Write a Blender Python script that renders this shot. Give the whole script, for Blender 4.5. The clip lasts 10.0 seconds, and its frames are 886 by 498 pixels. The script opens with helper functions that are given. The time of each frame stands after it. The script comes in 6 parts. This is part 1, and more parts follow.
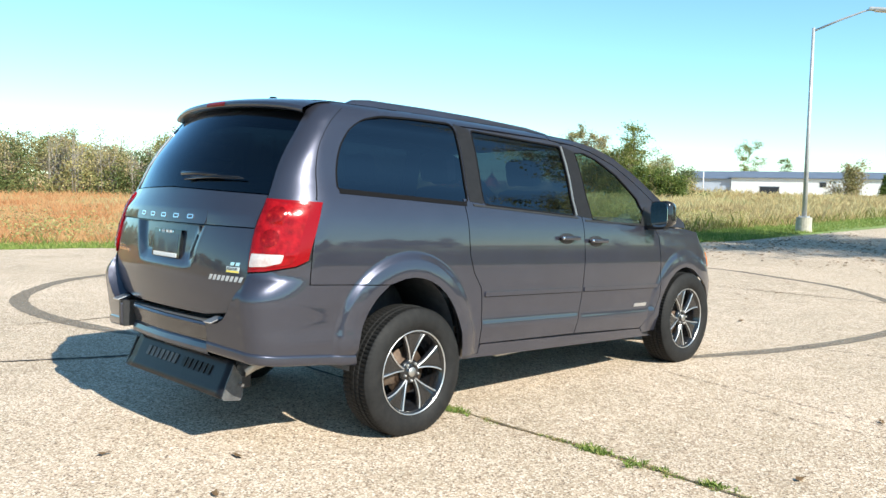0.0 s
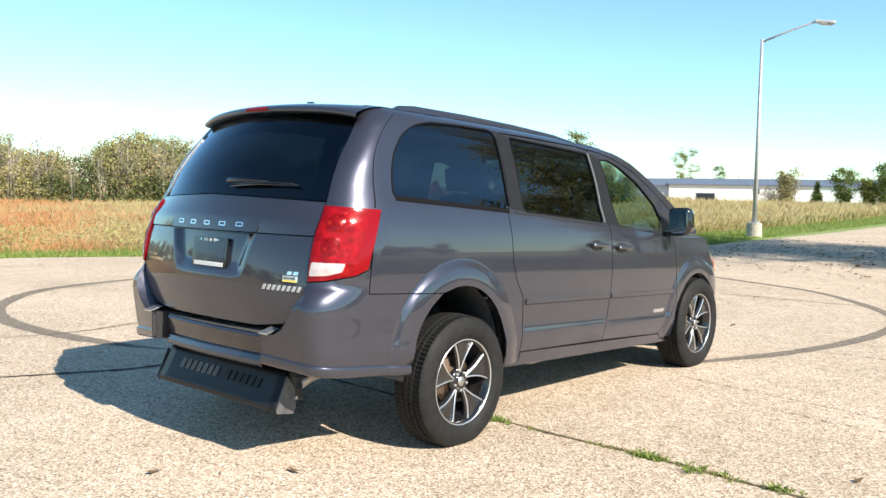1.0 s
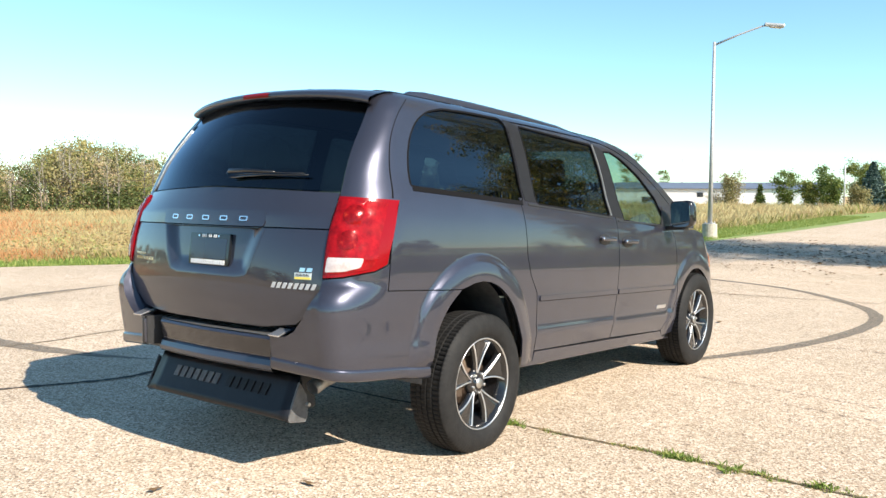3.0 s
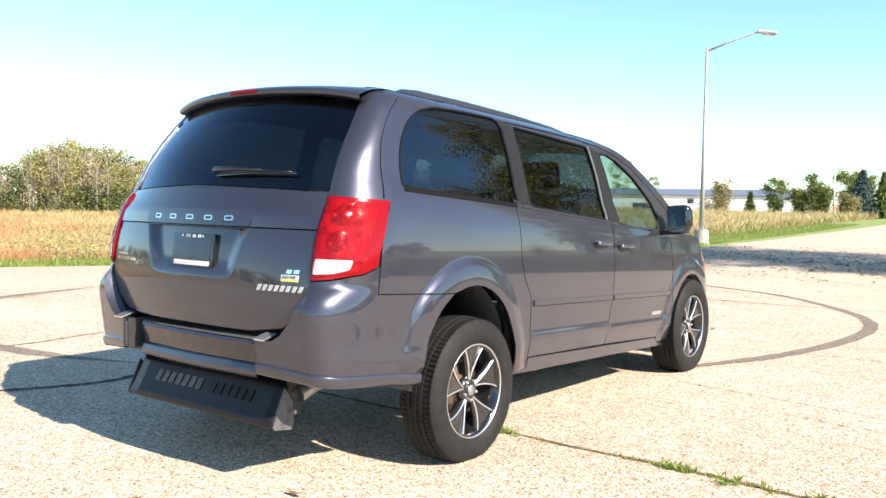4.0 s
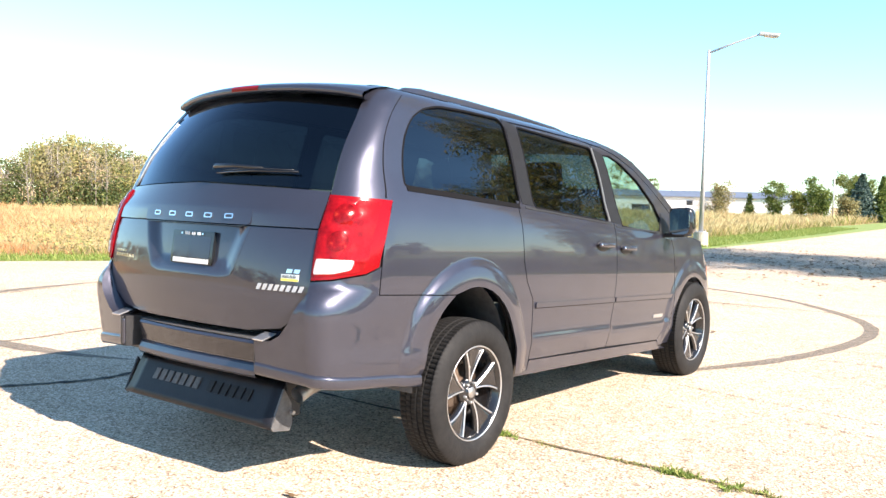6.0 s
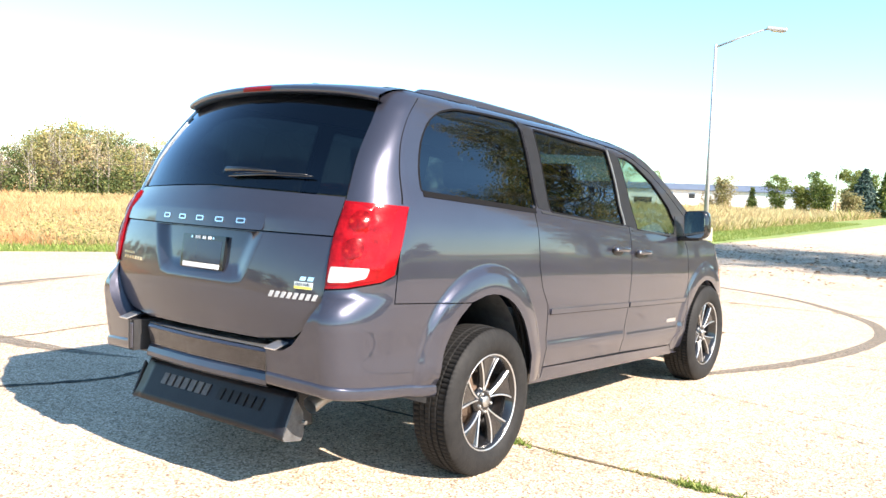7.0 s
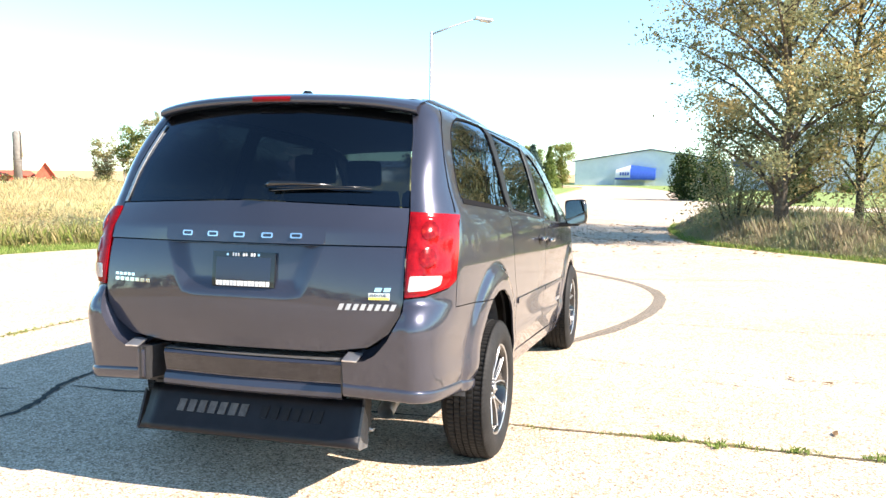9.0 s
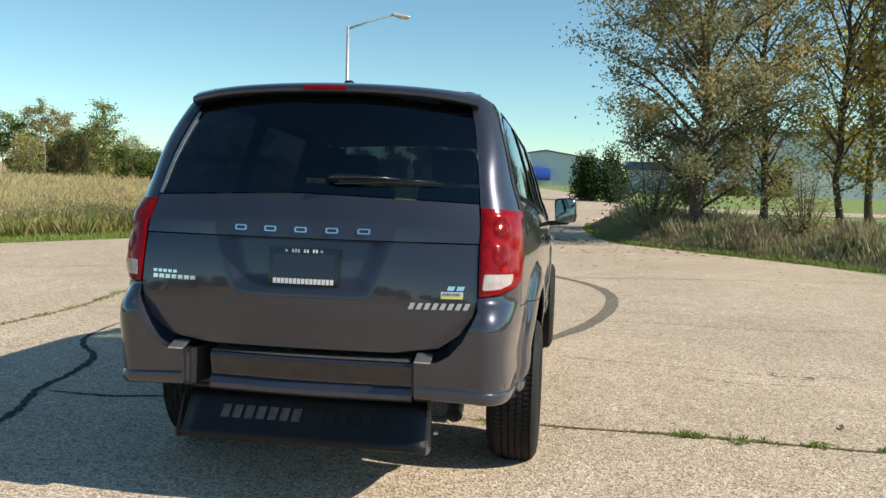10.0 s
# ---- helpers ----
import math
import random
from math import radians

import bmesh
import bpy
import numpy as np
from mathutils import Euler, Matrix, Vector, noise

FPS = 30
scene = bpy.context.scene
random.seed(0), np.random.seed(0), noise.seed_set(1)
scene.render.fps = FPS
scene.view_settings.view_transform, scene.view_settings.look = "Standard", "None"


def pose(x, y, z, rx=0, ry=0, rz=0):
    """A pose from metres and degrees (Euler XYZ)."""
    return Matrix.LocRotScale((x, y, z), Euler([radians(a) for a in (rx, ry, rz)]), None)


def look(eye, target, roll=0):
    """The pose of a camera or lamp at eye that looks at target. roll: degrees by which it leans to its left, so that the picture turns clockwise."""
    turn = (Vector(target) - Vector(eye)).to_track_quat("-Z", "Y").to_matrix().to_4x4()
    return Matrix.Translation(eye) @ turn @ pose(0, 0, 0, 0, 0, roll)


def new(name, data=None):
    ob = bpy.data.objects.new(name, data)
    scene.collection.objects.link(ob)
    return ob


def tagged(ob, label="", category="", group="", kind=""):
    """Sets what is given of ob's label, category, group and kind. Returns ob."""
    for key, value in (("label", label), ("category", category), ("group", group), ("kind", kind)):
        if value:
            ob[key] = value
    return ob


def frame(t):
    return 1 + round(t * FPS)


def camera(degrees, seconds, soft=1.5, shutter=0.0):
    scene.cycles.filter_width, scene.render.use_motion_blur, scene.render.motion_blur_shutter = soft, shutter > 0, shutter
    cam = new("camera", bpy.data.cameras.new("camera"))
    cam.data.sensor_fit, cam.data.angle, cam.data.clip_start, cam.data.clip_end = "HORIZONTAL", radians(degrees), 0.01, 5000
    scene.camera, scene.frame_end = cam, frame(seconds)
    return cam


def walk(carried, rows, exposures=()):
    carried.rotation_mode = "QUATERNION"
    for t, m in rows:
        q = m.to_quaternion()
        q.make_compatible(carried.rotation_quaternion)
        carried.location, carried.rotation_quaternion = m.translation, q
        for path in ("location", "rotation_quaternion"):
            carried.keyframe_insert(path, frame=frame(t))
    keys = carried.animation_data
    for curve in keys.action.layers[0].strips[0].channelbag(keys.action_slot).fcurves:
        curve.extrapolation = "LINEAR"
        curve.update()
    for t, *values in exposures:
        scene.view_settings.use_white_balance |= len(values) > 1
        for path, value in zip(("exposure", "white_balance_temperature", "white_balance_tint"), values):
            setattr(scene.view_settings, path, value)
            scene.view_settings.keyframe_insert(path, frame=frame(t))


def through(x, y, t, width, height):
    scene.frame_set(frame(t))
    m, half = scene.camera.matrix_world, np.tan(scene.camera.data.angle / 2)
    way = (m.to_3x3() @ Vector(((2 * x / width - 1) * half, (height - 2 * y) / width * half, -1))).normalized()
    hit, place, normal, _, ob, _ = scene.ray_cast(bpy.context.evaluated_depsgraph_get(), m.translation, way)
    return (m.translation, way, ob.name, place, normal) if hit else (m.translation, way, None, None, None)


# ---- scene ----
cam = camera(55.1, 10.0)
PATH = [
    (0, (4.607, -3.275, 1.491), (3.172, -1.892, 1.327), 0.9),
    (0.5, (4.34, -3.457, 1.48), (2.953, -2.026, 1.314), 1.2),
    (1, (4.115, -3.674, 1.482), (2.781, -2.192, 1.336), 0.9),
    (1.5, (3.914, -3.671, 1.433), (2.607, -2.164, 1.291), 0.6),
    (2, (3.702, -3.587, 1.393), (2.4, -2.078, 1.23), 0.3),
    (2.5, (3.674, -3.678, 1.407), (2.4, -2.144, 1.257), 0.5),
    (3, (3.653, -3.705, 1.39), (2.412, -2.143, 1.261), 0.3),
    (4.5, (3.535, -3.567, 1.371), (2.317, -1.985, 1.253), 1.1),
    (5, (3.532, -3.584, 1.369), (2.314, -2.002, 1.25), 1.5),
    (5.5, (3.527, -3.589, 1.373), (2.309, -2.007, 1.256), 1.4),
    (7, (3.399, -3.545, 1.452), (2.177, -1.968, 1.307), 2.1),
    (7.5, (3.17, -3.905, 1.521), (2.039, -2.263, 1.373), 2.5),
    (8, (2.858, -4.115, 1.537), (1.878, -2.379, 1.37), 1.4),
    (8.5, (2.445, -4.276, 1.567), (1.642, -2.453, 1.392), 0.4),
    (9, (2.014, -4.531, 1.555), (1.444, -2.622, 1.377), 0.5),
    (9.5, (1.603, -4.611, 1.521), (1.17, -2.668, 1.327), 0.8),
    (10, (1.209, -4.601, 1.53), (0.886, -2.636, 1.351), 1.6),
]
EXPOSURE = [(0, 0.87, 6350, 6), (1, 0.92, 6700, 10), (3, 0.99, 6800, 11), (4.5, 1.43, 6900, 19), (5.5, 1.48, 6900, 19), (7, 1.61, 6850, 16), (8.5, 1.67, 6850, 16), (9, 1.67, 6850, 16), (9.2, 1.05, 6900, 12), (9.4, 0.56, 7000, 9), (9.5, 0.37, 7000, 8), (10, 0.31, 6850, 8)]
walk(cam, [(t, look(eye, target, roll)) for t, eye, target, roll in PATH], EXPOSURE)

# ---- world, sun, exposure ----
SUN = Vector((1.36, -0.09, 1.0)).normalized()
world = bpy.data.worlds.new("sky")
scene.world = world
world.use_nodes = True
wn, wl = world.node_tree.nodes, world.node_tree.links
sky = wn.new("ShaderNodeTexSky")
sky.sky_type, sky.sun_disc = "NISHITA", False
sky.sun_elevation = math.asin(SUN.z)
sky.sun_rotation = math.atan2(SUN.x, SUN.y)
sky.altitude, sky.air_density, sky.dust_density, sky.ozone_density = 1500.0, 1.0, 0.3, 3.0
tone = wn.new("ShaderNodeMix")
tone.data_type, tone.blend_type = "RGBA", "MULTIPLY"
tone.inputs[0].default_value, tone.inputs[7].default_value = 1.0, (0.90, 1.12, 1.04, 1)
wl.new(sky.outputs[0], tone.inputs[6])
wl.new(tone.outputs[2], wn["Background"].inputs[0])
wn["Background"].inputs[1].default_value = 0.114
sun_data = bpy.data.lights.new("sun", "SUN")
sun_data.energy, sun_data.angle, sun_data.color = 5.0, radians(0.53), (1.0, 0.93, 0.82)
sun = new("sun", sun_data)
sun.matrix_world = look(SUN * 60, (0, 0, 0))


# ---- materials ----
def shader(name, colour, rough=0.6, metal=0.0, coat=0.0, ior=1.45):
    m = bpy.data.materials.new(name)
    m.use_nodes = True
    b = m.node_tree.nodes["Principled BSDF"]
    b.inputs["Base Color"].default_value = (*colour, 1)
    b.inputs["Roughness"].default_value = rough
    b.inputs["Metallic"].default_value = metal
    b.inputs["Coat Weight"].default_value = coat
    b.inputs["Coat Roughness"].default_value = 0.03
    b.inputs["IOR"].default_value = ior
    return m


def node(m, kind, **inputs):
    n = m.node_tree.nodes.new("ShaderNode" + kind)
    for key, value in inputs.items():
        n.inputs[key.replace("_", " ")].default_value = value
    return n


def link(m, a, b):
    m.node_tree.links.new(a, b)


def ramp(m, fac, stops):
    r = m.node_tree.nodes.new("ShaderNodeValToRGB")
    while len(r.color_ramp.elements) < len(stops):
        r.color_ramp.elements.new(0.5)
    for e, (at, c) in zip(r.color_ramp.elements, stops):
        e.position, e.color = at, (*c, 1)
    link(m, fac, r.inputs[0])
    return r.outputs[0]


def blend(m, fac, a, b, mode="MIX"):
    x = m.node_tree.nodes.new("ShaderNodeMix")
    x.data_type, x.blend_type = "RGBA", mode
    for value, slot in ((fac, 0), (a, 6), (b, 7)):
        if isinstance(value, (int, float)):
            x.inputs[slot].default_value = value
        elif isinstance(value, tuple):
            x.inputs[slot].default_value = (*value, 1)
        else:
            link(m, value, x.inputs[slot])
    return x.outputs[2]


def textured(name, stops, scale, rough=0.7, detail=6.0, bump=0.2, bump_scale=None, big=None, metal=0.0, spread=0.0, coat=0.0):
    """A surface whose colour wanders over stops by noise, with fine relief; big: (scale, dark, light) of a wide stain."""
    m = shader(name, stops[0][1], rough, metal, coat)
    b = m.node_tree.nodes["Principled BSDF"]
    at = node(m, "TexCoord").outputs["Object"]
    n = node(m, "TexNoise", Scale=scale, Detail=detail, Roughness=0.65)
    link(m, at, n.inputs["Vector"])
    colour = ramp(m, n.outputs[0], stops)
    if big:
        w = node(m, "TexNoise", Scale=big[0], Detail=3.0)
        link(m, at, w.inputs["Vector"])
        colour = blend(m, 1.0, colour, ramp(m, w.outputs[0], [(0.3, (big[1],) * 3), (0.7, (big[2],) * 3)]), "MULTIPLY")
    if spread:
        info = node(m, "ObjectInfo")
        colour = blend(m, 1.0, colour, ramp(m, info.outputs["Random"], [(0, (1 - spread,) * 3), (1, (1 + spread,) * 3)]), "MULTIPLY")
    link(m, colour, b.inputs["Base Color"])
    if bump:
        f = node(m, "TexNoise", Scale=bump_scale or scale * 3, Detail=4.0)
        link(m, at, f.inputs["Vector"])
        p = node(m, "Bump", Strength=bump, Distance=0.02)
        link(m, f.outputs[0], p.inputs["Height"])
        link(m, p.outputs[0], b.inputs["Normal"])
    return m


def leafy(name, stops, rough=0.6, through=0.25, drift=0.0, mixed=0.4):
    """Leaves or blades: each island its own tint, with some light let through; drift: the scale of a slow change of tint over the ground."""
    m = shader(name, stops[0][1], rough)
    b = m.node_tree.nodes["Principled BSDF"]
    b.inputs["Specular IOR Level"].default_value = 0.2
    g = node(m, "NewGeometry")
    pick = g.outputs["Random Per Island"]
    if drift:
        n, mean = node(m, "TexNoise", Scale=drift, Detail=3.0), node(m, "Math")
        link(m, node(m, "TexCoord").outputs["Object"], n.inputs["Vector"])
        wide = node(m, "MapRange")
        wide.inputs[1].default_value, wide.inputs[2].default_value, wide.inputs[3].default_value, wide.inputs[4].default_value = 0.3, 0.7, -0.15, 0.75
        link(m, n.outputs[0], wide.inputs[0])
        mean.operation, mean.use_clamp = "MULTIPLY_ADD", True
        mean.inputs[1].default_value = mixed
        link(m, pick, mean.inputs[0])
        link(m, wide.outputs[0], mean.inputs[2])
        pick = mean.outputs[0]
    colour = ramp(m, pick, stops)
    link(m, colour, b.inputs["Base Color"])
    t = node(m, "BsdfTranslucent")
    link(m, colour, t.inputs[0])
    mix = node(m, "MixShader", Fac=through)
    link(m, b.outputs[0], mix.inputs[1])
    link(m, t.outputs[0], mix.inputs[2])
    link(m, mix.outputs[0], m.node_tree.nodes["Material Output"].inputs[0])
    return m


def pane(name, tint, facing=0.05, gloss=(1, 1, 1)):
    """Thin tinted glass: light passes by the tint, and it mirrors more the flatter it is seen."""
    m = bpy.data.materials.new(name)
    m.use_nodes = True
    m.node_tree.nodes.remove(m.node_tree.nodes["Principled BSDF"])
    t, s, w = node(m, "BsdfTransparent"), node(m, "BsdfGlossy"), node(m, "LayerWeight", Blend=0.5)
    s.inputs[0].default_value = (*gloss, 1)
    t.inputs[0].default_value, s.inputs["Roughness"].default_value = (*tint, 1), 0.0
    p, a = node(m, "Math"), node(m, "Math")
    p.operation, a.operation = "POWER", "MULTIPLY_ADD"
    p.inputs[1].default_value, a.inputs[1].default_value, a.inputs[2].default_value = 5.0, 1 - facing, facing
    link(m, w.outputs["Facing"], p.inputs[0])
    link(m, p.outputs[0], a.inputs[0])
    mix = node(m, "MixShader")
    link(m, a.outputs[0], mix.inputs[0])
    link(m, t.outputs[0], mix.inputs[1])
    link(m, s.outputs[0], mix.inputs[2])
    link(m, mix.outputs[0], m.node_tree.nodes["Material Output"].inputs[0])
    return m


def aggregate():
    """Weathered concrete with its pebbles laid bare: pale, tan and dark stones in grey-buff paste."""
    m = shader("exposed_aggregate", (0.45, 0.4, 0.33), 0.85)
    b = m.node_tree.nodes["Principled BSDF"]
    at = node(m, "TexCoord").outputs["Object"]
    v = node(m, "TexVoronoi", Scale=95.0)
    link(m, at, v.inputs["Vector"])
    stones = ramp(m, node_sep(m, v.outputs["Color"]), [(0.0, (0.175, 0.125, 0.095)), (0.16, (0.42, 0.322, 0.248)), (0.5, (0.595, 0.474, 0.37)), (0.8, (0.70, 0.585, 0.482)), (1.0, (0.85, 0.755, 0.67))])
    rim = ramp(m, v.outputs["Distance"], [(0.35, (1, 1, 1)), (0.8, (0.72, 0.68, 0.62))])
    colour = blend(m, 1.0, stones, rim, "MULTIPLY")
    for scale, lo, hi in ((0.35, 0.86, 1.1), (2.2, 0.9, 1.06), (14.0, 0.86, 1.1)):
        w = node(m, "TexNoise", Scale=scale, Detail=5.0)
        link(m, at, w.inputs["Vector"])
        colour = blend(m, 1.0, colour, ramp(m, w.outputs[0], [(0.3, (lo, lo, lo * 0.97)), (0.7, (hi, hi, hi))]), "MULTIPLY")
    link(m, colour, b.inputs["Base Color"])
    p = node(m, "Bump", Strength=0.5, Distance=0.006)
    link(m, v.outputs["Distance"], p.inputs["Height"])
    link(m, p.outputs[0], b.inputs["Normal"])
    return m


def node_sep(m, socket):
    s = node(m, "SeparateColor")
    link(m, socket, s.inputs[0])
    return s.outputs[0]


CONCRETE = aggregate()
SOIL = textured("field_soil", [(0.3, (0.30, 0.19, 0.09)), (0.5, (0.44, 0.30, 0.14)), (0.7, (0.48, 0.40, 0.18))], 0.25, 0.95, 8, 0.6, 6.0, (0.05, 0.8, 1.15))
LAWN = textured("verge_grass", [(0.3, (0.13, 0.19, 0.05)), (0.55, (0.21, 0.28, 0.08)), (0.75, (0.33, 0.35, 0.14))], 1.5, 0.95, 8, 0.8, 40.0)
TAR = textured("crack_tar", [(0.3, (0.02, 0.018, 0.016)), (0.7, (0.06, 0.05, 0.04))], 20, 0.9)
SKID = textured("tyre_mark", [(0.35, (0.11, 0.095, 0.08)), (0.65, (0.26, 0.225, 0.18))], 18, 0.85, 8)
BARK = textured("bark", [(0.3, (0.05, 0.04, 0.03)), (0.7, (0.15, 0.12, 0.09))], 9, 0.95, 8, 0.9)
GALV = textured("galvanised_steel", [(0.3, (0.42, 0.43, 0.44)), (0.7, (0.56, 0.57, 0.58))], 7, 0.5, metal=0.5, bump=0.03)
PLINTH = textured("plinth_concrete", [(0.3, (0.34, 0.31, 0.26)), (0.7, (0.5, 0.47, 0.4))], 8, 0.9)
WHITE_WALL = textured("white_siding", [(0.3, (0.66, 0.68, 0.70)), (0.7, (0.78, 0.79, 0.80))], 0.8, 0.7, bump=0.05)
BLUE_WALL = textured("grey_siding", [(0.3, (0.36, 0.41, 0.50)), (0.7, (0.44, 0.49, 0.58))], 0.8, 0.6, bump=0.05)
ROOFING = textured("metal_roofing", [(0.3, (0.10, 0.13, 0.18)), (0.7, (0.15, 0.18, 0.24))], 0.8, 0.6, bump=0.05)
AUTUMN = leafy("autumn_leaves", [(0.0, (0.15, 0.175, 0.10)), (0.4, (0.27, 0.28, 0.15)), (0.72, (0.45, 0.35, 0.16)), (1.0, (0.62, 0.46, 0.21))], through=0.5, drift=0.5)
GOLDEN = leafy("yellow_leaves", [(0.0, (0.24, 0.27, 0.08)), (0.5, (0.46, 0.38, 0.10)), (1.0, (0.66, 0.48, 0.10))], through=0.4)
GREENERY = leafy("green_leaves", [(0.0, (0.07, 0.115, 0.035)), (0.6, (0.16, 0.22, 0.06)), (1.0, (0.28, 0.32, 0.09))], through=0.4)
MEADOW = leafy("light_green_leaves", [(0.0, (0.11, 0.15, 0.04)), (0.6, (0.22, 0.26, 0.07)), (1.0, (0.36, 0.34, 0.12))], through=0.4)
DARKLEAF = leafy("dark_green_leaves", [(0.0, (0.025, 0.048, 0.018)), (0.6, (0.055, 0.09, 0.028)), (1.0, (0.11, 0.14, 0.04))], through=0.2)
SPRUCE = leafy("spruce_needles", [(0.0, (0.03, 0.06, 0.045)), (0.6, (0.075, 0.128, 0.112)), (1.0, (0.135, 0.195, 0.18))], through=0.1)
WOODS = leafy("far_woods", [(0.0, (0.14, 0.16, 0.07)), (0.3, (0.25, 0.24, 0.11)), (0.55, (0.38, 0.32, 0.16)), (0.75, (0.46, 0.36, 0.22)), (1.0, (0.50, 0.42, 0.31))], through=0.3, drift=0.16, mixed=0.3)
COPSE = leafy("copse_leaves", [(0.0, (0.05, 0.078, 0.028)), (0.45, (0.115, 0.15, 0.055)), (0.75, (0.21, 0.21, 0.085)), (1.0, (0.33, 0.28, 0.12))], through=0.25, drift=0.2, mixed=0.4)
POPLAR = leafy("poplar_leaves", [(0.0, (0.16, 0.19, 0.07)), (0.4, (0.29, 0.29, 0.10)), (0.75, (0.46, 0.39, 0.16)), (1.0, (0.56, 0.49, 0.25))], through=0.35, drift=0.2, mixed=0.45)
PALE_BARK = textured("pale_bark", [(0.3, (0.18, 0.16, 0.13)), (0.7, (0.32, 0.29, 0.24))], 4, 0.95, 6, 0.3)
BRONZE = leafy("bronze_leaves", [(0.0, (0.22, 0.24, 0.11)), (0.4, (0.36, 0.34, 0.14)), (0.7, (0.52, 0.41, 0.16)), (1.0, (0.66, 0.48, 0.18))], through=0.42, drift=0.5)
BRAMBLE = leafy("dry_bramble", [(0.0, (0.24, 0.20, 0.13)), (0.35, (0.38, 0.31, 0.20)), (0.6, (0.26, 0.29, 0.13)), (0.85, (0.50, 0.41, 0.27)), (1.0, (0.34, 0.38, 0.16))], through=0.3, drift=0.6)
SHOP_WALL = textured("pale_shop_siding", [(0.3, (0.60, 0.64, 0.71)), (0.7, (0.69, 0.73, 0.79))], 0.8, 0.6, bump=0.05)
STRAW = leafy("dry_prairie", [(0.0, (0.43, 0.33, 0.18)), (0.35, (0.51, 0.42, 0.22)), (0.6, (0.57, 0.50, 0.28)), (0.85, (0.54, 0.52, 0.27)), (1.0, (0.40, 0.45, 0.20))], through=0.5, drift=0.3, mixed=0.28)
RUSTY = leafy("rusty_prairie", [(0.0, (0.50, 0.24, 0.11)), (0.35, (0.60, 0.33, 0.16)), (0.65, (0.62, 0.40, 0.21)), (0.88, (0.58, 0.46, 0.24)), (1.0, (0.46, 0.44, 0.20))], through=0.5, drift=0.3, mixed=0.28)
WEEDS = leafy("verge_weeds", [(0.0, (0.14, 0.14, 0.049)), (0.4, (0.266, 0.238, 0.098)), (0.7, (0.21, 0.28, 0.056)), (1.0, (0.42, 0.308, 0.154))], through=0.35)
FORBS = leafy("field_forbs", [(0.0, (0.30, 0.20, 0.11)), (0.35, (0.42, 0.33, 0.16)), (0.65, (0.36, 0.38, 0.14)), (1.0, (0.55, 0.50, 0.22))], through=0.4, drift=0.5)
BLADES = leafy("green_blades", [(0.0, (0.13, 0.20, 0.045)), (0.6, (0.24, 0.33, 0.08)), (1.0, (0.40, 0.40, 0.14))], through=0.35)


# ---- building blocks ----
def mesh_of(name, verts, faces, material, smooth=False):
    me = bpy.data.meshes.new(name)
    me.from_pydata([tuple(v) for v in verts], [], faces)
    me.materials.append(material)
    if smooth:
        me.polygons.foreach_set("use_smooth", [True] * len(me.polygons))
    me.update()
    return me


def thing(name, at=(0, 0, 0), label="", category="", group="", kind=""):
    ob = new(name)
    ob.location = at
    return tagged(ob, label, category, group, kind)


def part(name, data, material=None, parent=None, label=""):
    """One mesh object, from a bmesh or a mesh, under a thing or a part whose place it shares."""
    if isinstance(data, bmesh.types.BMesh):
        me = bpy.data.meshes.new(name)
        data.to_mesh(me)
        data.free()
        me.materials.append(material)
    else:
        me = data
    ob = new(name, me)
    if parent:
        ob.parent = parent
    return tagged(ob, label)


def box(bm, x0, x1, y0, y1, z0, z1, bevel=0.0):
    m = Matrix.Translation(((x0 + x1) / 2, (y0 + y1) / 2, (z0 + z1) / 2)) @ Matrix.Diagonal((x1 - x0, y1 - y0, z1 - z0, 1))
    made = bmesh.ops.create_cube(bm, size=1, matrix=m)["verts"]
    if bevel:
        edges = list({e for v in made for e in v.link_edges})
        bmesh.ops.bevel(bm, geom=edges, offset=bevel, segments=2, affect="EDGES", profile=0.6)
    return bm


def boxes(*rows, bevel=0.0):
    bm = bmesh.new()
    for row in rows:
        box(bm, *row, bevel=bevel)
    return bm


def tube(verts, faces, path, radii, sides=8, caps=True):
    """A round bar along path, added to verts and faces."""
    first = len(verts)
    path = [Vector(p) for p in path]
    for n, p in enumerate(path):
        way = (path[min(n + 1, len(path) - 1)] - path[max(n - 1, 0)]).normalized()
        a = way.orthogonal().normalized() if n == 0 else (a - way * a.dot(way)).normalized()
        b, r = way.cross(a), radii[n] if isinstance(radii, (list, tuple)) else radii
        verts += [p + r * (a * math.cos(k * math.tau / sides) + b * math.sin(k * math.tau / sides)) for k in range(sides)]
    for n in range(len(path) - 1):
        for k in range(sides):
            i, j = first + n * sides, (k + 1) % sides
            faces.append((i + k, i + j, i + sides + j, i + sides + k))
    if caps:
        faces += [tuple(first + k for k in reversed(range(sides))), tuple(first + (len(path) - 1) * sides + k for k in range(sides))]


def bar(name, path, radii, material, parent=None, sides=10, label=""):
    v, f = [], []
    tube(v, f, path, radii, sides)
    return part(name, mesh_of(name, v, f, material, True), None, parent, label)


def sheet(name, outline, z, material, thick=0.0):
    """A flat slab with that outline, its top at z."""
    bm = bmesh.new()
    top = bm.faces.new([bm.verts.new((x, y, z)) for x, y in outline])
    if thick:
        low = bmesh.ops.extrude_face_region(bm, geom=[top])["geom"]
        bmesh.ops.translate(bm, vec=(0, 0, -thick), verts=[g for g in low if isinstance(g, bmesh.types.BMVert)])
    bmesh.ops.triangulate(bm, faces=bm.faces[:])
    bmesh.ops.recalc_face_normals(bm, faces=bm.faces[:])
    return part(name, bm, material)


